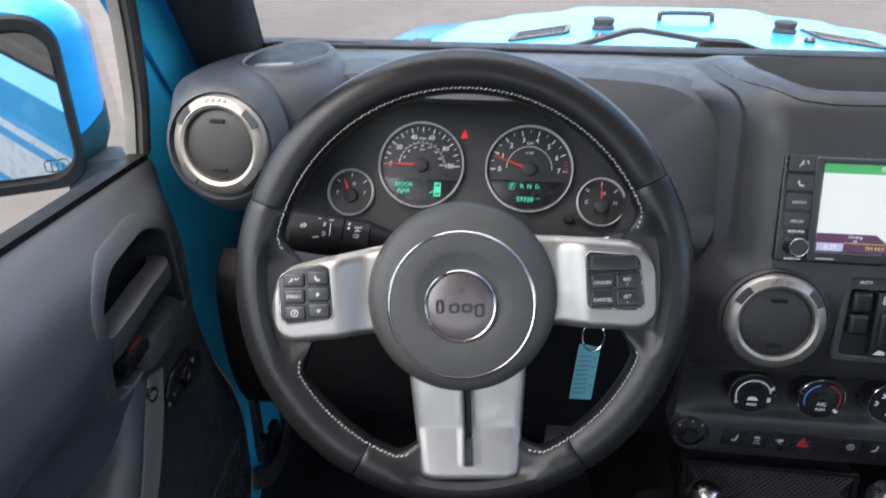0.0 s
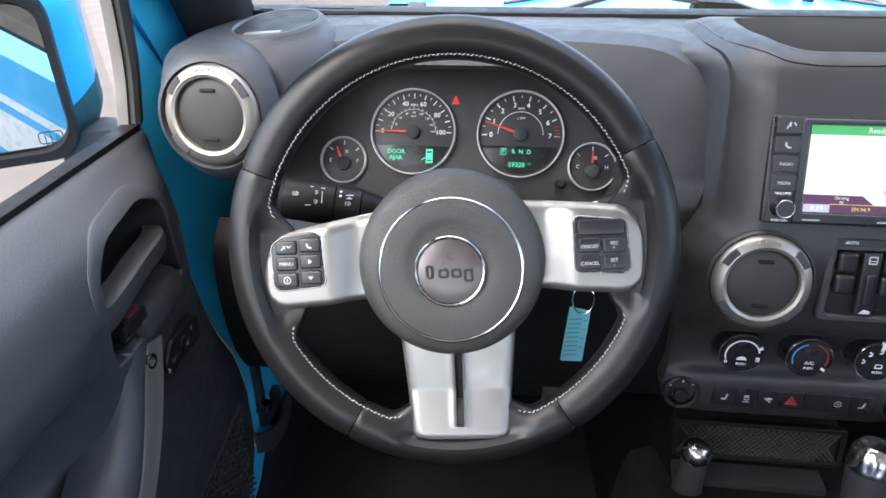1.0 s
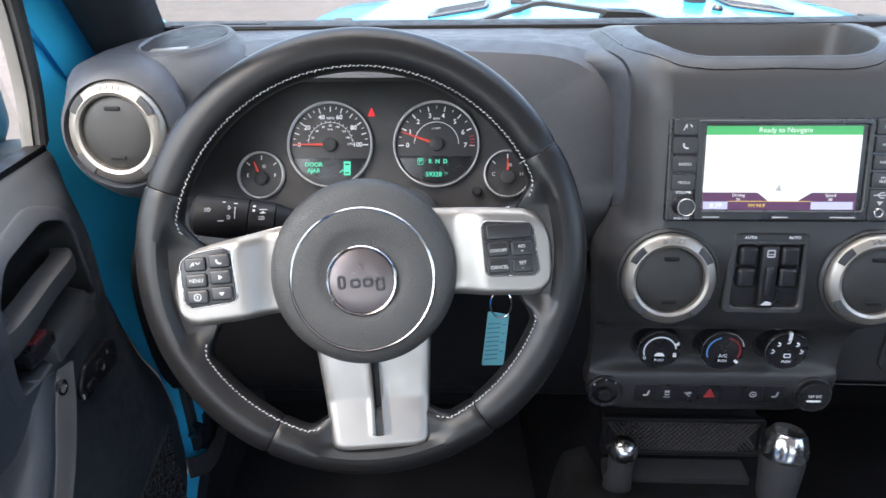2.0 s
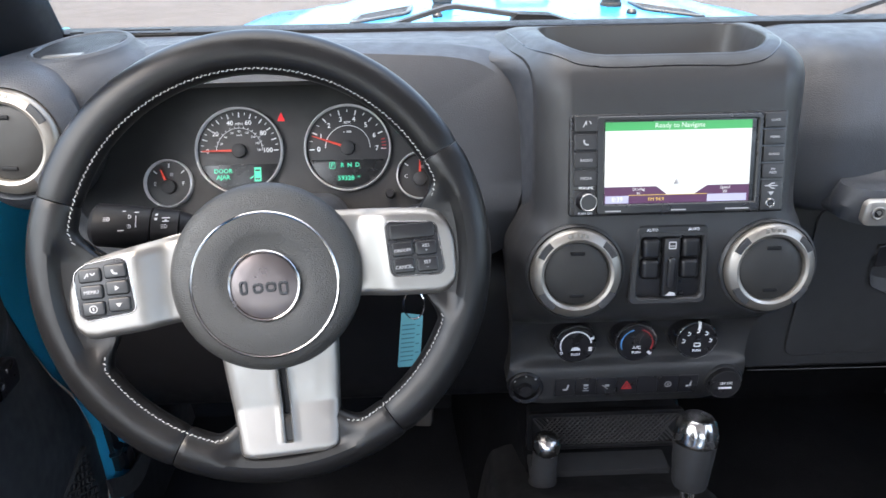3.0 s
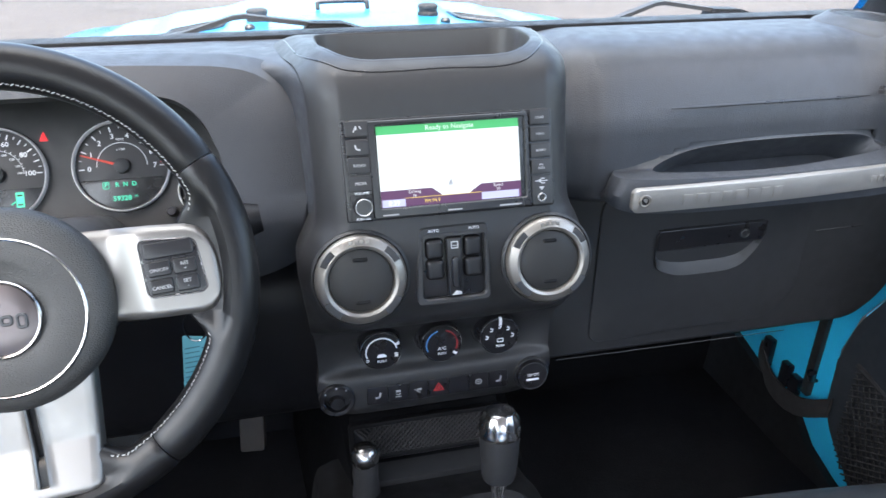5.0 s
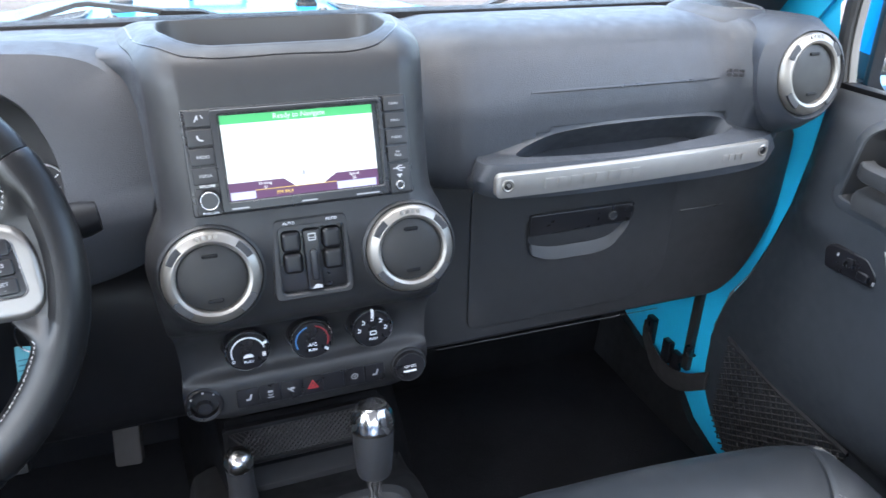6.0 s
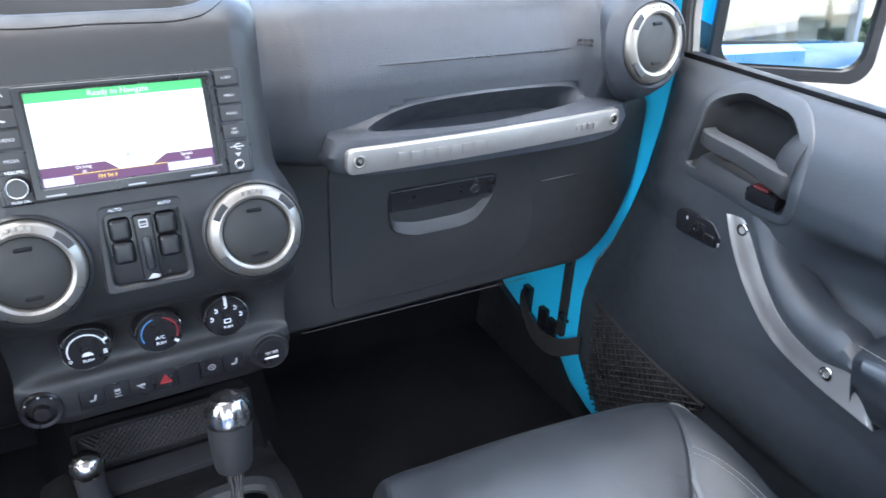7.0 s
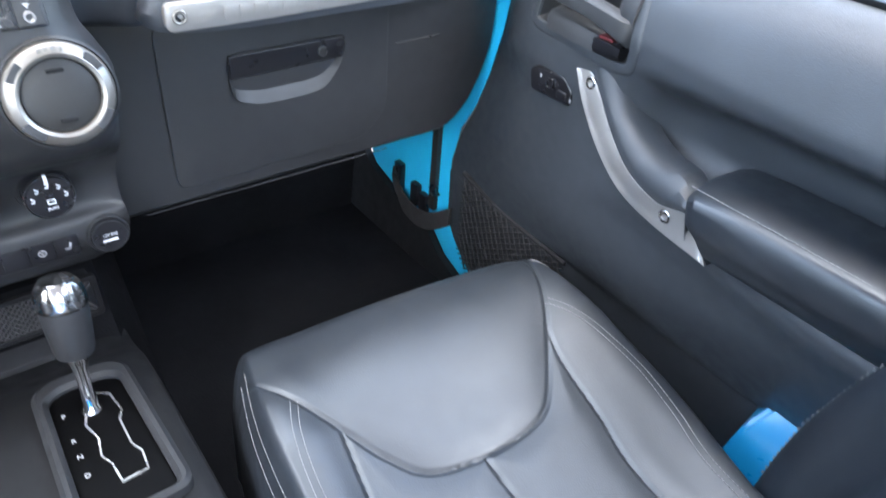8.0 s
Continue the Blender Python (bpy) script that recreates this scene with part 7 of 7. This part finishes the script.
    path = [(s * 0.778, 0.722, 1.06), (s * 0.773, 0.728, 1.16), (s * 0.764, 0.734, 1.25), (s * 0.752, 0.712, 1.38), (s * 0.735, 0.62, 1.55), (s * 0.715, 0.50, 1.675), (s * 0.71, 0.44, 1.69), (s * 0.71, -0.24, 1.69)]
    rows = []
    for p in spline(path, 40):
        rows.append([(p.x - s * 0.006, p.y - 0.008, p.z), (p.x + s * 0.006, p.y - 0.009, p.z), (p.x + s * 0.009, p.y + 0.006, p.z + 0.006), (p.x - s * 0.004, p.y + 0.006, p.z + 0.006)])
    grid(bm, rows, True, True, True)
    put("window_frame", bm, FRAME_GREY, d, "dull grey window frame")
    bm = bmesh.new()
    rows = []
    for p in spline(path, 40)[6:]:
        rows.append([(p.x - s * 0.0062, p.y - 0.005, p.z), (p.x - s * 0.0130, p.y - 0.006, p.z), (p.x - s * 0.0165, p.y - 0.001, p.z + 0.002), (p.x - s * 0.0150, p.y + 0.010, p.z + 0.006), (p.x - s * 0.0045, p.y + 0.012, p.z + 0.006)])
    grid(bm, rows, True, True, True)
    put("frame_seal", bm, RUBBER, d, "black rubber frame seal")
    # handle bowl
    bowl = [(y + DY, fit_z(z)) for y, z in BOWL]
    bm = bmesh.new()

    def lift(loop, dx):
        return [(s * (surf_x(y, z) - dx), y, z) for y, z in loop]

    lip = 0.0022 if s > 0 else 0.0012
    rows = [lift(offset(bowl, 0.004), -0.003), lift(offset(bowl, 0.0035), lip * 0.25), lift(offset(bowl, 0.002), lip * 0.7), lift(offset(bowl, -0.001), lip * 0.95), lift(offset(bowl, -0.008), lip), lift(offset(bowl, -0.0105), lip * 0.7), lift(offset(bowl, -0.012), -0.002)]
    grid(bm, rows, True)
    bw = put("handle_bowl", bm, DOOR, d, "dark grey rim of the handle bowl")
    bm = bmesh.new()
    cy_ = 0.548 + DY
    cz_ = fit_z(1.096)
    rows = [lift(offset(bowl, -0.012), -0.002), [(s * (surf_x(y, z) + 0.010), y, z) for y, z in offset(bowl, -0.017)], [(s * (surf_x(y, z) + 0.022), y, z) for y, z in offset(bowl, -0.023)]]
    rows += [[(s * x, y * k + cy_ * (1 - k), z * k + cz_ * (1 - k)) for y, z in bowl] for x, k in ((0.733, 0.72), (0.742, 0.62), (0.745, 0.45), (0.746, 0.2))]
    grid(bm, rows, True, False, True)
    # the depth's shade is painted: darker than the rim around it
    part("bowl_well", moved(bm, Matrix.Translation(-O)), WELL_SHADE, bw, "recessed well with shade in its colour")
    # lever across the bowl, blending into a thicker rear end
    bm = bmesh.new()
    lev = spline([(s * 0.702, 0.618, 1.090), (s * 0.693, 0.60, 1.089), (s * 0.688, 0.555, 1.088), (s * 0.684, 0.515, 1.085), (s * 0.686, 0.480, 1.080), (s * 0.700, 0.466, 1.078)], 24)
    rows = []
    for i, p in enumerate(lev):
        k = i / 23
        h = 0.0105 + 0.012 * max(0.0, k - 0.55) / 0.45
        up_ = 0.0105 + 0.002 * k
        rows.append([(p.x + s * 0.016, p.y, p.z - h), (p.x + s * 0.002, p.y, p.z - h), (p.x - s * 0.002, p.y, p.z - h * 0.75), (p.x - s * 0.003, p.y, p.z), (p.x - s * 0.0015, p.y, p.z + up_ * 0.8), (p.x + s * 0.002, p.y, p.z + up_), (p.x + s * 0.022, p.y, p.z + up_ - 0.001), (p.x + s * 0.022, p.y, p.z - h * 0.4)])
    grid(bm, rows, True, True, True)
    put("door_handle", bm, LEVER, d, "dark grey pull lever")
    # rounded shoulder behind the lever and ledge below it
    bm = bmesh.new()
    rows = []
    for k in range(9):
        f = k / 8
        z = 1.088 + 0.052 * f
        r = math.sqrt(max(0.0, 1 - f * f))
        rows.append([(s * 0.735, 0.468, z), (s * (0.735 - 0.046 * max(r, 0.1)), 0.470, z), (s * (0.735 - 0.044 * max(r, 0.1)), 0.470 + 0.018 * r + 0.002, z), (s * (0.735 - 0.025 * max(r, 0.1)), 0.470 + 0.036 * r + 0.004, z), (s * 0.735, 0.470 + 0.046 * r + 0.005, z)])
    grid(bm, rows, True, True, True)
    part("shoulder", moved(bm, Matrix.Translation(-O) @ LEVER_M), LEVER, bw)
    bm = bmesh.new()
    rows = []
    for y, x0, zt in ((0.622, 0.708, 1.058), (0.612, 0.700, 1.062), (0.56, 0.694, 1.060), (0.523, 0.693, 1.058), (0.520, 0.700, 1.056)):
        rows.append([(s * 0.73, y, 1.036), (s * (x0 - 0.001), y, 1.038), (s * x0, y, zt - 0.006), (s * (x0 + 0.005), y, zt), (s * 0.73, y, zt + 0.004)])
    grid(bm, rows, True, True, True)
    part("ledge", moved(bm, Matrix.Translation(-O) @ BM), LEVER, bw)
    bm = bmesh.new()
    rows = []
    for y, h in ((0.521, 0.009), (0.517, 0.011), (0.490, 0.010), (0.478, 0.008)):
        rows.append([(s * 0.715, y, 1.050 - h), (s * 0.690, y, 1.050 - h), (s * 0.686, y, 1.050 - h * 0.3), (s * 0.687, y, 1.050 + h * 0.8), (s * 0.692, y, 1.050 + h), (s * 0.715, y, 1.050 + h)])
    grid(bm, rows, True, True, True)
    lk = put("lock_lever", bm, BLACK, d)
    bm = bmesh.new()
    box(bm, min(s * 0.6885, s * 0.706), max(s * 0.6885, s * 0.706), 0.493, 0.514, 1.0595, 1.0635, 0.0015)
    part("lock_mark", moved(bm, Matrix.Translation(-O) @ LOCK_M), LOCK_RED, lk, "dull red lock mark")
    # pull handle: dark rounded rail with a silver inlay between its edges
    ST = [(0.700, (0.549, 1.006), (0.524, 1.014), (0.484, 1.030)), (0.692, (0.522, 0.970), (0.494, 0.988), (0.452, 0.990)), (0.681, (0.477, 0.930), (0.455, 0.953), (0.416, 0.968)), (0.668, (0.418, 0.899), (0.409, 0.928), (0.377, 0.959)), (0.655, (0.350, 0.890), (0.352, 0.920), (0.336, 0.960)), (0.648, (0.283, 0.886), (0.304, 0.930), (0.314, 0.950)), (0.650, (0.268, 0.884), (0.272, 0.890), (0.290, 0.935))]
    NI = 40
    xs_ = [p.x for p in spline([(q[0], 0, 0) for q in ST], NI)]
    E1, E2, E3 = [spline([(q[k][0], q[k][1], 0) for q in ST], NI) for k in (1, 2, 3)]
    bm = bmesh.new()
    rows = []
    for i in range(NI):
        x, a_, m_, c_ = xs_[i], E1[i], E2[i], E3[i]
        g1 = m_ * 0.55 + c_ * 0.45
        lowr = a_ + (a_ - m_) * 0.10
        rows.append([(s * (x + 0.05), lowr.x, lowr.y), (s * (x + 0.004), lowr.x, lowr.y), (s * (x + 0.0005), a_.x, a_.y), (s * (x + 0.0003), m_.x, m_.y), (s * (x - 0.0045), (m_ * 0.75 + c_ * 0.25).x, (m_ * 0.75 + c_ * 0.25).y), (s * (x - 0.0050), g1.x, g1.y), (s * (x - 0.001), (m_ * 0.2 + c_ * 0.8).x, (m_ * 0.2 + c_ * 0.8).y), (s * (x + 0.010), c_.x, c_.y), (s * (x + 0.05), c_.x, c_.y - 0.004)])
    grid(bm, rows, True, True, True)
    pull = put("pull_handle", bm, DOOR, d, "dark moulded pull handle")
    bm = bmesh.new()
    rows = []
    for i in range(NI):
        x, lo_, up_ = xs_[i], E1[i], E2[i]
        w = lambda f: lo_ * (1 - f) + up_ * f
        rows.append([(s * (x + dx), w(f).x, w(f).y) for dx, f in ((0.002, 0.02), (-0.0016, 0.02), (-0.0026, 0.05), (-0.0028, 0.09), (-0.0021, 0.14), (-0.0020, 0.5), (-0.0020, 0.93), (-0.0014, 1.0), (0.002, 1.0))])
    grid(bm, rows, True, True, True)
    moved(bm, Matrix.Translation(Vector((0, DY, DZ)) - O))
    inlay = part("silver_inlay", bm, INLAY, pull, "satin silver inlay with raised edges")
    for y, z, x in ((0.516, 0.998, 0.6940), (0.335, 0.912, 0.6505)):
        bm = bmesh.new()
        lathe(bm, [(0.0085, -0.004), (0.0085, 0.0008), (0.0070, 0.0018), (0.0050, 0.0012), (0.0046, -0.001), (0.0001, -0.001)], 28)
        moved(bm, Matrix.Translation((s * x, y, z)) @ pose(0, 0, 0, 0, -90 * s, 0))
        moved(bm, Matrix.Translation(Vector((0, DY, DZ)) - O))
        part("screw", bm, DARK_CHROME, pull, "dark recessed screw")
    # armrest
    bm = bmesh.new()
    rows = []
    for y, zt, w in ((0.322, 0.935, 0.03), (0.318, 0.957, 0.045), (0.30, 0.966, 0.055), (0.25, 0.970, 0.06), (0.1, 0.972, 0.062), (-0.25, 0.972, 0.062)):
        x0 = 0.632 if y < 0.31 else 0.642
        rows.append([Vector((s * 0.752, y, zt - 0.002)), Vector((s * (x0 + 0.055), y, zt + 0.001)), Vector((s * (x0 + 0.014), y, zt - 0.005)), Vector((s * (x0 + 0.003), y, zt - 0.015)), Vector((s * x0, y, min(zt - 0.032, 0.932))), Vector((s * (x0 + 0.007), y, 0.912)), Vector((s * (x0 + 0.026), y, 0.888)), Vector((s * 0.745, y, 0.886))])
    for r in rows:
        for p in r:
            p.y -= 0.45 * max(0.0, 0.958 - p.z) * (1 if p.y > 0.2 else 0)
    grid(bm, [spline(r, 32) for r in rows], True, True, True)
    arm = put("armrest", bm, SEAT, d, "black leather armrest")
    bm = bmesh.new()
    for off in (0.003,):
        for k in range(88):
            y = 0.312 - k * 0.0062
            tube(bm, [(s * (0.6445 + off), y, 0.9662 + 0.22 * off), (s * (0.6445 + off), y - 0.0046, 0.9662 + 0.22 * off)], 0.0005, 5)
    moved(bm, Matrix.Translation(Vector((0, DY, DZ)) - O))
    part("stitching", bm, DIM_THREAD, arm, "pale stitching")
    # mirror adjuster / window switch
    bm = bmesh.new()
    plate = rpoly([(0.634, 0.974), (0.622, 0.983), (0.566, 0.985), (0.548, 0.968), (0.552, 0.949), (0.628, 0.946)], 0.007, 5)
    slab(bm, [(y - 0.58, z - 0.966) for y, z in plate], -0.006, 0.0045, 0.003)
    M = Matrix.Translation((s * 0.7045, 0.58, 0.966)) @ Matrix(((0, 0, -s), (1, 0, 0), (0, 1, 0))).to_4x4()
    moved(bm, M)
    swp = put("switch_plate", bm, BLACK, d, "black switch plate")
    bm = bmesh.new()
    lathe(bm, [(0.0085, 0.003), (0.0085, 0.007), (0.005, 0.008), (0.004, 0.006), (0.0001, 0.006)], 24, 0.010, 0.001)
    slab(bm, rrect(0.018, 0.012, 0.003, -0.014, -0.006), 0.003, 0.008, 0.002)
    moved(bm, Matrix.Translation(Vector((0, DY, DZ)) - O) @ M)
    part("switch", bm, BLACK, swp)
    bm = bmesh.new()
    box(bm, 0.0285, 0.0310, 0.004, 0.009, 0.0035, 0.0050)
    box(bm, -0.031, -0.0285, -0.011, -0.006, 0.0035, 0.0050)
    moved(bm, Matrix.Translation(Vector((0, DY, DZ)) - O) @ M)
    part("switch_mark", bm, GREY_INK, swp)
    # map net at the bottom
    HEM = [(0.802, 0.702), (0.74, 0.690), (0.68, 0.681), (0.62, 0.6745), (0.575, 0.672), (0.535, 0.670)]
    hy, hz = [q[0] for q in HEM][::-1], [q[1] for q in HEM][::-1]
    bm = bmesh.new()
    rows = []
    for p in spline([(y, z, 0) for y, z in HEM], 40):
        rows.append([(s * 0.748, p.x, p.y - 0.005), (s * 0.744, p.x, p.y - 0.004), (s * 0.742, p.x, p.y), (s * 0.744, p.x, p.y + 0.004), (s * 0.748, p.x, p.y + 0.005)])
    grid(bm, rows, True, True, True)
    netp = put("net_hem", bm, CORD, d, "dark elastic hem")
    for slope, step, rad in ((-0.62, 0.0120, 0.0017), (2.3, 0.0320, 0.0015)):
        for k in range(-20, 52):
            z_at = 0.50 + step * k
            pts = []
            for q in range(81):
                y = 0.537 + 0.263 * q / 80
                z = z_at + slope * (y - 0.62)
                if 0.485 < z < float(np.interp(y, hy, hz)) and y < yf(z) - 0.022:
                    pts.append((s * (0.7445 if slope < 0 else 0.7458), y, z))
            if len(pts) > 3:
                b = bmesh.new()
                tube(b, [pts[0], pts[len(pts) // 2], pts[-1]], rad, 5)
                part("net_cord", moved(b, Matrix.Translation(-O)), WEBBING, netp)
    return d


door(1)
door(-1)

# ---------- door mirrors ----------
for s in (-1, 1):
    mir = thing("side_mirror", "square door mirror in a blue and black housing", "side mirror", pose(0.945, 0.70, 1.232, -5, 0, -32.5) if s > 0 else pose(-0.942, 0.70, 1.216, 4, 0, 32), group="side mirrors")
    DX, UP = (-0.008, 0.0045) if s < 0 else (0.0, 0.0)
    GH = 0.163 if s < 0 else 0.172
    bm = bmesh.new()
    rows = []
    for y, w, h in ((0.0, 0.228, 0.030), (-0.012, 0.232, 0.034), (-0.018, 0.227, 0.028), (-0.018, 0.213, 0.008), (-0.006, 0.208, 0.004)):
        rows.append([(x, y, z) for x, z in rrect(w + (0.014 if s > 0 and w > 0.22 else 0), GH + h + (0.010 if s > 0 and h > 0.02 else 0), 0.034, DX, UP, 8)])
    grid(bm, rows, True, True, True)
    part("rim", bm, STALK, mir, "black plastic rim")
    # shell bulging towards the car, blue above and black below a seam
    rows = []
    for y, w, h, cx in ((0.0, 0.230, GH + 0.036, 0.0), (0.015, 0.240, GH + 0.044, 0.006), (0.045, 0.252, GH + 0.048, 0.016), (0.075, 0.254, GH + 0.042, 0.020), (0.105, 0.238, GH + 0.022, 0.017), (0.130, 0.185, GH - 0.02, 0.010), (0.140, 0.10, 0.08, 0.004)):
        rows.append([Vector((x, y, z)) for x, z in rrect(w, h, 0.05, DX - s * cx, UP, 16)])
    for nm, mat_, lab, keep in (("shell", BLUE, "bright blue painted shell", 1), ("shell_base", SOFT_BLACK, "black plastic lower shell", -1)):
        bm = bmesh.new()
        grid(bm, rows, True, True, True)
        bmesh.ops.bisect_plane(bm, geom=bm.verts[:] + bm.edges[:] + bm.faces[:], plane_co=(0, 0, -0.036), plane_no=(0, 0.25, -1), clear_outer=keep > 0, clear_inner=keep < 0)
        part(nm, bm, mat_, mir, lab)
    bm = bmesh.new()
    rows = [[(x, y, z) for x, z in rrect(0.209, GH, 0.025, DX, UP, 8)] for y in (-0.006, -0.009)]
    grid(bm, rows, True, True, True)
    glass = part("mirror_glass", bm, MIRROR, mir, "mirror glass", smooth=False)
    if s < 0:
        glass.rotation_euler = (radians(3), 0, 0)
        glass.location = (0, -0.0035, 0)
    if s < 0:
        bm = bmesh.new()
        frame_bm(bm, rrect(0.026, 0.015, 0.004), rrect(0.024, 0.013, 0.003), 0, 0.0004, 0.0001)
        bars(bm, [(-0.0065 + 0.006 * k, -0.0055 + 0.006 * k, -0.010, 0.003) for k in range(3)], 0, 0.0004)
        part("heater_mark", moved(bm, face_pose(0.076, -0.0092, -0.066)), BLACK, glass, "small dark heater symbol")
    bm = bmesh.new()
    box(bm, min(-s * 0.15, -s * 0.08), max(-s * 0.15, -s * 0.08), 0.0, 0.05, -0.13, -0.07, 0.015)
    part("bracket", bm, SOFT_BLACK, mir)

PEDAL = material("worn grey rubber", (0.034, 0.030, 0.028), 0.7, grain=0.3)
# ---------- pedals ----------
ped = thing("brake_pedal", "wide black rubber brake pedal", "pedal", pose(-0.445, 1.0, 0.632, -20, 0, 0))
bm = bmesh.new()
box(bm, -0.045, 0.045, -0.012, 0.012, -0.045, 0.045, 0.006)
part("pad", bm, RUBBER, ped)
for k in range(4):
    bm = bmesh.new()
    box(bm, -0.040, 0.040, -0.0155, -0.011, -0.035 + 0.02 * k, -0.027 + 0.02 * k, 0.001)
    part("tread", bm, RUBBER, ped)
bm = bmesh.new()
tube(bm, [(0, 0.012, 0.02), (0, 0.06, 0.2), (0, 0.08, 0.35)], 0.010, 8)
part("arm", bm, SOFT_BLACK, ped)
acc = thing("accelerator_pedal", "long grey rubber accelerator pedal in the footwell", "pedal", pose(-0.262, 1.0, 0.605, -14, 0, -10))
bm = bmesh.new()
slab(bm, rpoly([(-0.021, -0.052), (0.021, -0.050), (0.024, 0.050), (-0.018, 0.052)], 0.006), -0.012, 0.004, 0.003)
part("pad", moved(bm, pose(0, 0, 0, 90, 0, 0)), PEDAL, acc, "worn grey rubber")
bm = bmesh.new()
tube(bm, [(0, 0.012, 0.03), (0.01, 0.06, 0.16), (0.01, 0.10, 0.26)], 0.008, 8)
part("arm", bm, SOFT_BLACK, acc)

# ---------- what the mirrors show behind the car ----------
TREE = material("distant foliage", (0.05, 0.075, 0.04), 0.9, mottle=0.5, mottle_size=0.6)
rnd = random.Random(4)
bm = bmesh.new()
for k in range(170):
    x = -20 + 75 * k / 169
    h = 2.6 + 1.4 * math.sin(k * 0.21) + rnd.uniform(-0.6, 0.6)
    for q in range(4):
        c = Vector((x + rnd.uniform(-0.5, 0.5), -72 + rnd.uniform(-2, 2), h * (0.2 + 0.25 * q)))
        bmesh.ops.create_icosphere(bm, subdivisions=1, radius=rnd.uniform(0.5, 0.95), matrix=Matrix.Translation(c) @ Matrix.Diagonal((1, 1, 0.8, 1)))
for v in bm.verts:
    v.co += Vector((rnd.uniform(-0.15, 0.15), rnd.uniform(-0.15, 0.15), rnd.uniform(-0.15, 0.15)))
tagged(link("tree_row", bm, TREE, None, False), "distant dull green row of trees", "trees", kind="stuff")
CREAM = material("cream wall paint", (0.55, 0.50, 0.40), 0.7, mottle=0.1, mottle_size=0.8)
shed = thing("building", "low cream building with dark windows", "building", pose(12, -60, 0))
bm = bmesh.new()
box(bm, -11, 9, -4, 4, 0, 3.2, 0.03)
part("wall", bm, CREAM, shed)
bm = bmesh.new()
grid(bm, [[(-11.4, 4.4, 3.15), (9.4, 4.4, 3.15)], [(-11.4, 0, 4.0), (9.4, 0, 4.0)], [(-11.4, -4.4, 3.15), (9.4, -4.4, 3.15)]])
bmesh.ops.solidify(bm, geom=bm.faces[:], thickness=0.12)
part("roof", bm, MATT_TOP, shed, "grey low roof", smooth=False)
for k in range(5):
    bm = bmesh.new()
    box(bm, -9.5 + 3.8 * k, -7.7 + 3.8 * k, 3.98, 4.04, 1.0, 2.3, 0.02)
    part("window", bm, LCD, shed, "dark window")
pole = thing("utility_pole", "tall dark wooden utility pole", "pole", pose(5.5, -40, 0))
bm = bmesh.new()
tube(bm, [(0, 0, 0), (0, 0, 4), (0, 0, 8.4)], [0.15, 0.13, 0.10], 10)
part("post", bm, RUBBER, pole)
bm = bmesh.new()
box(bm, -0.9, 0.9, -0.06, 0.06, 7.7, 7.85, 0.01)
part("crossarm", bm, RUBBER, pole)
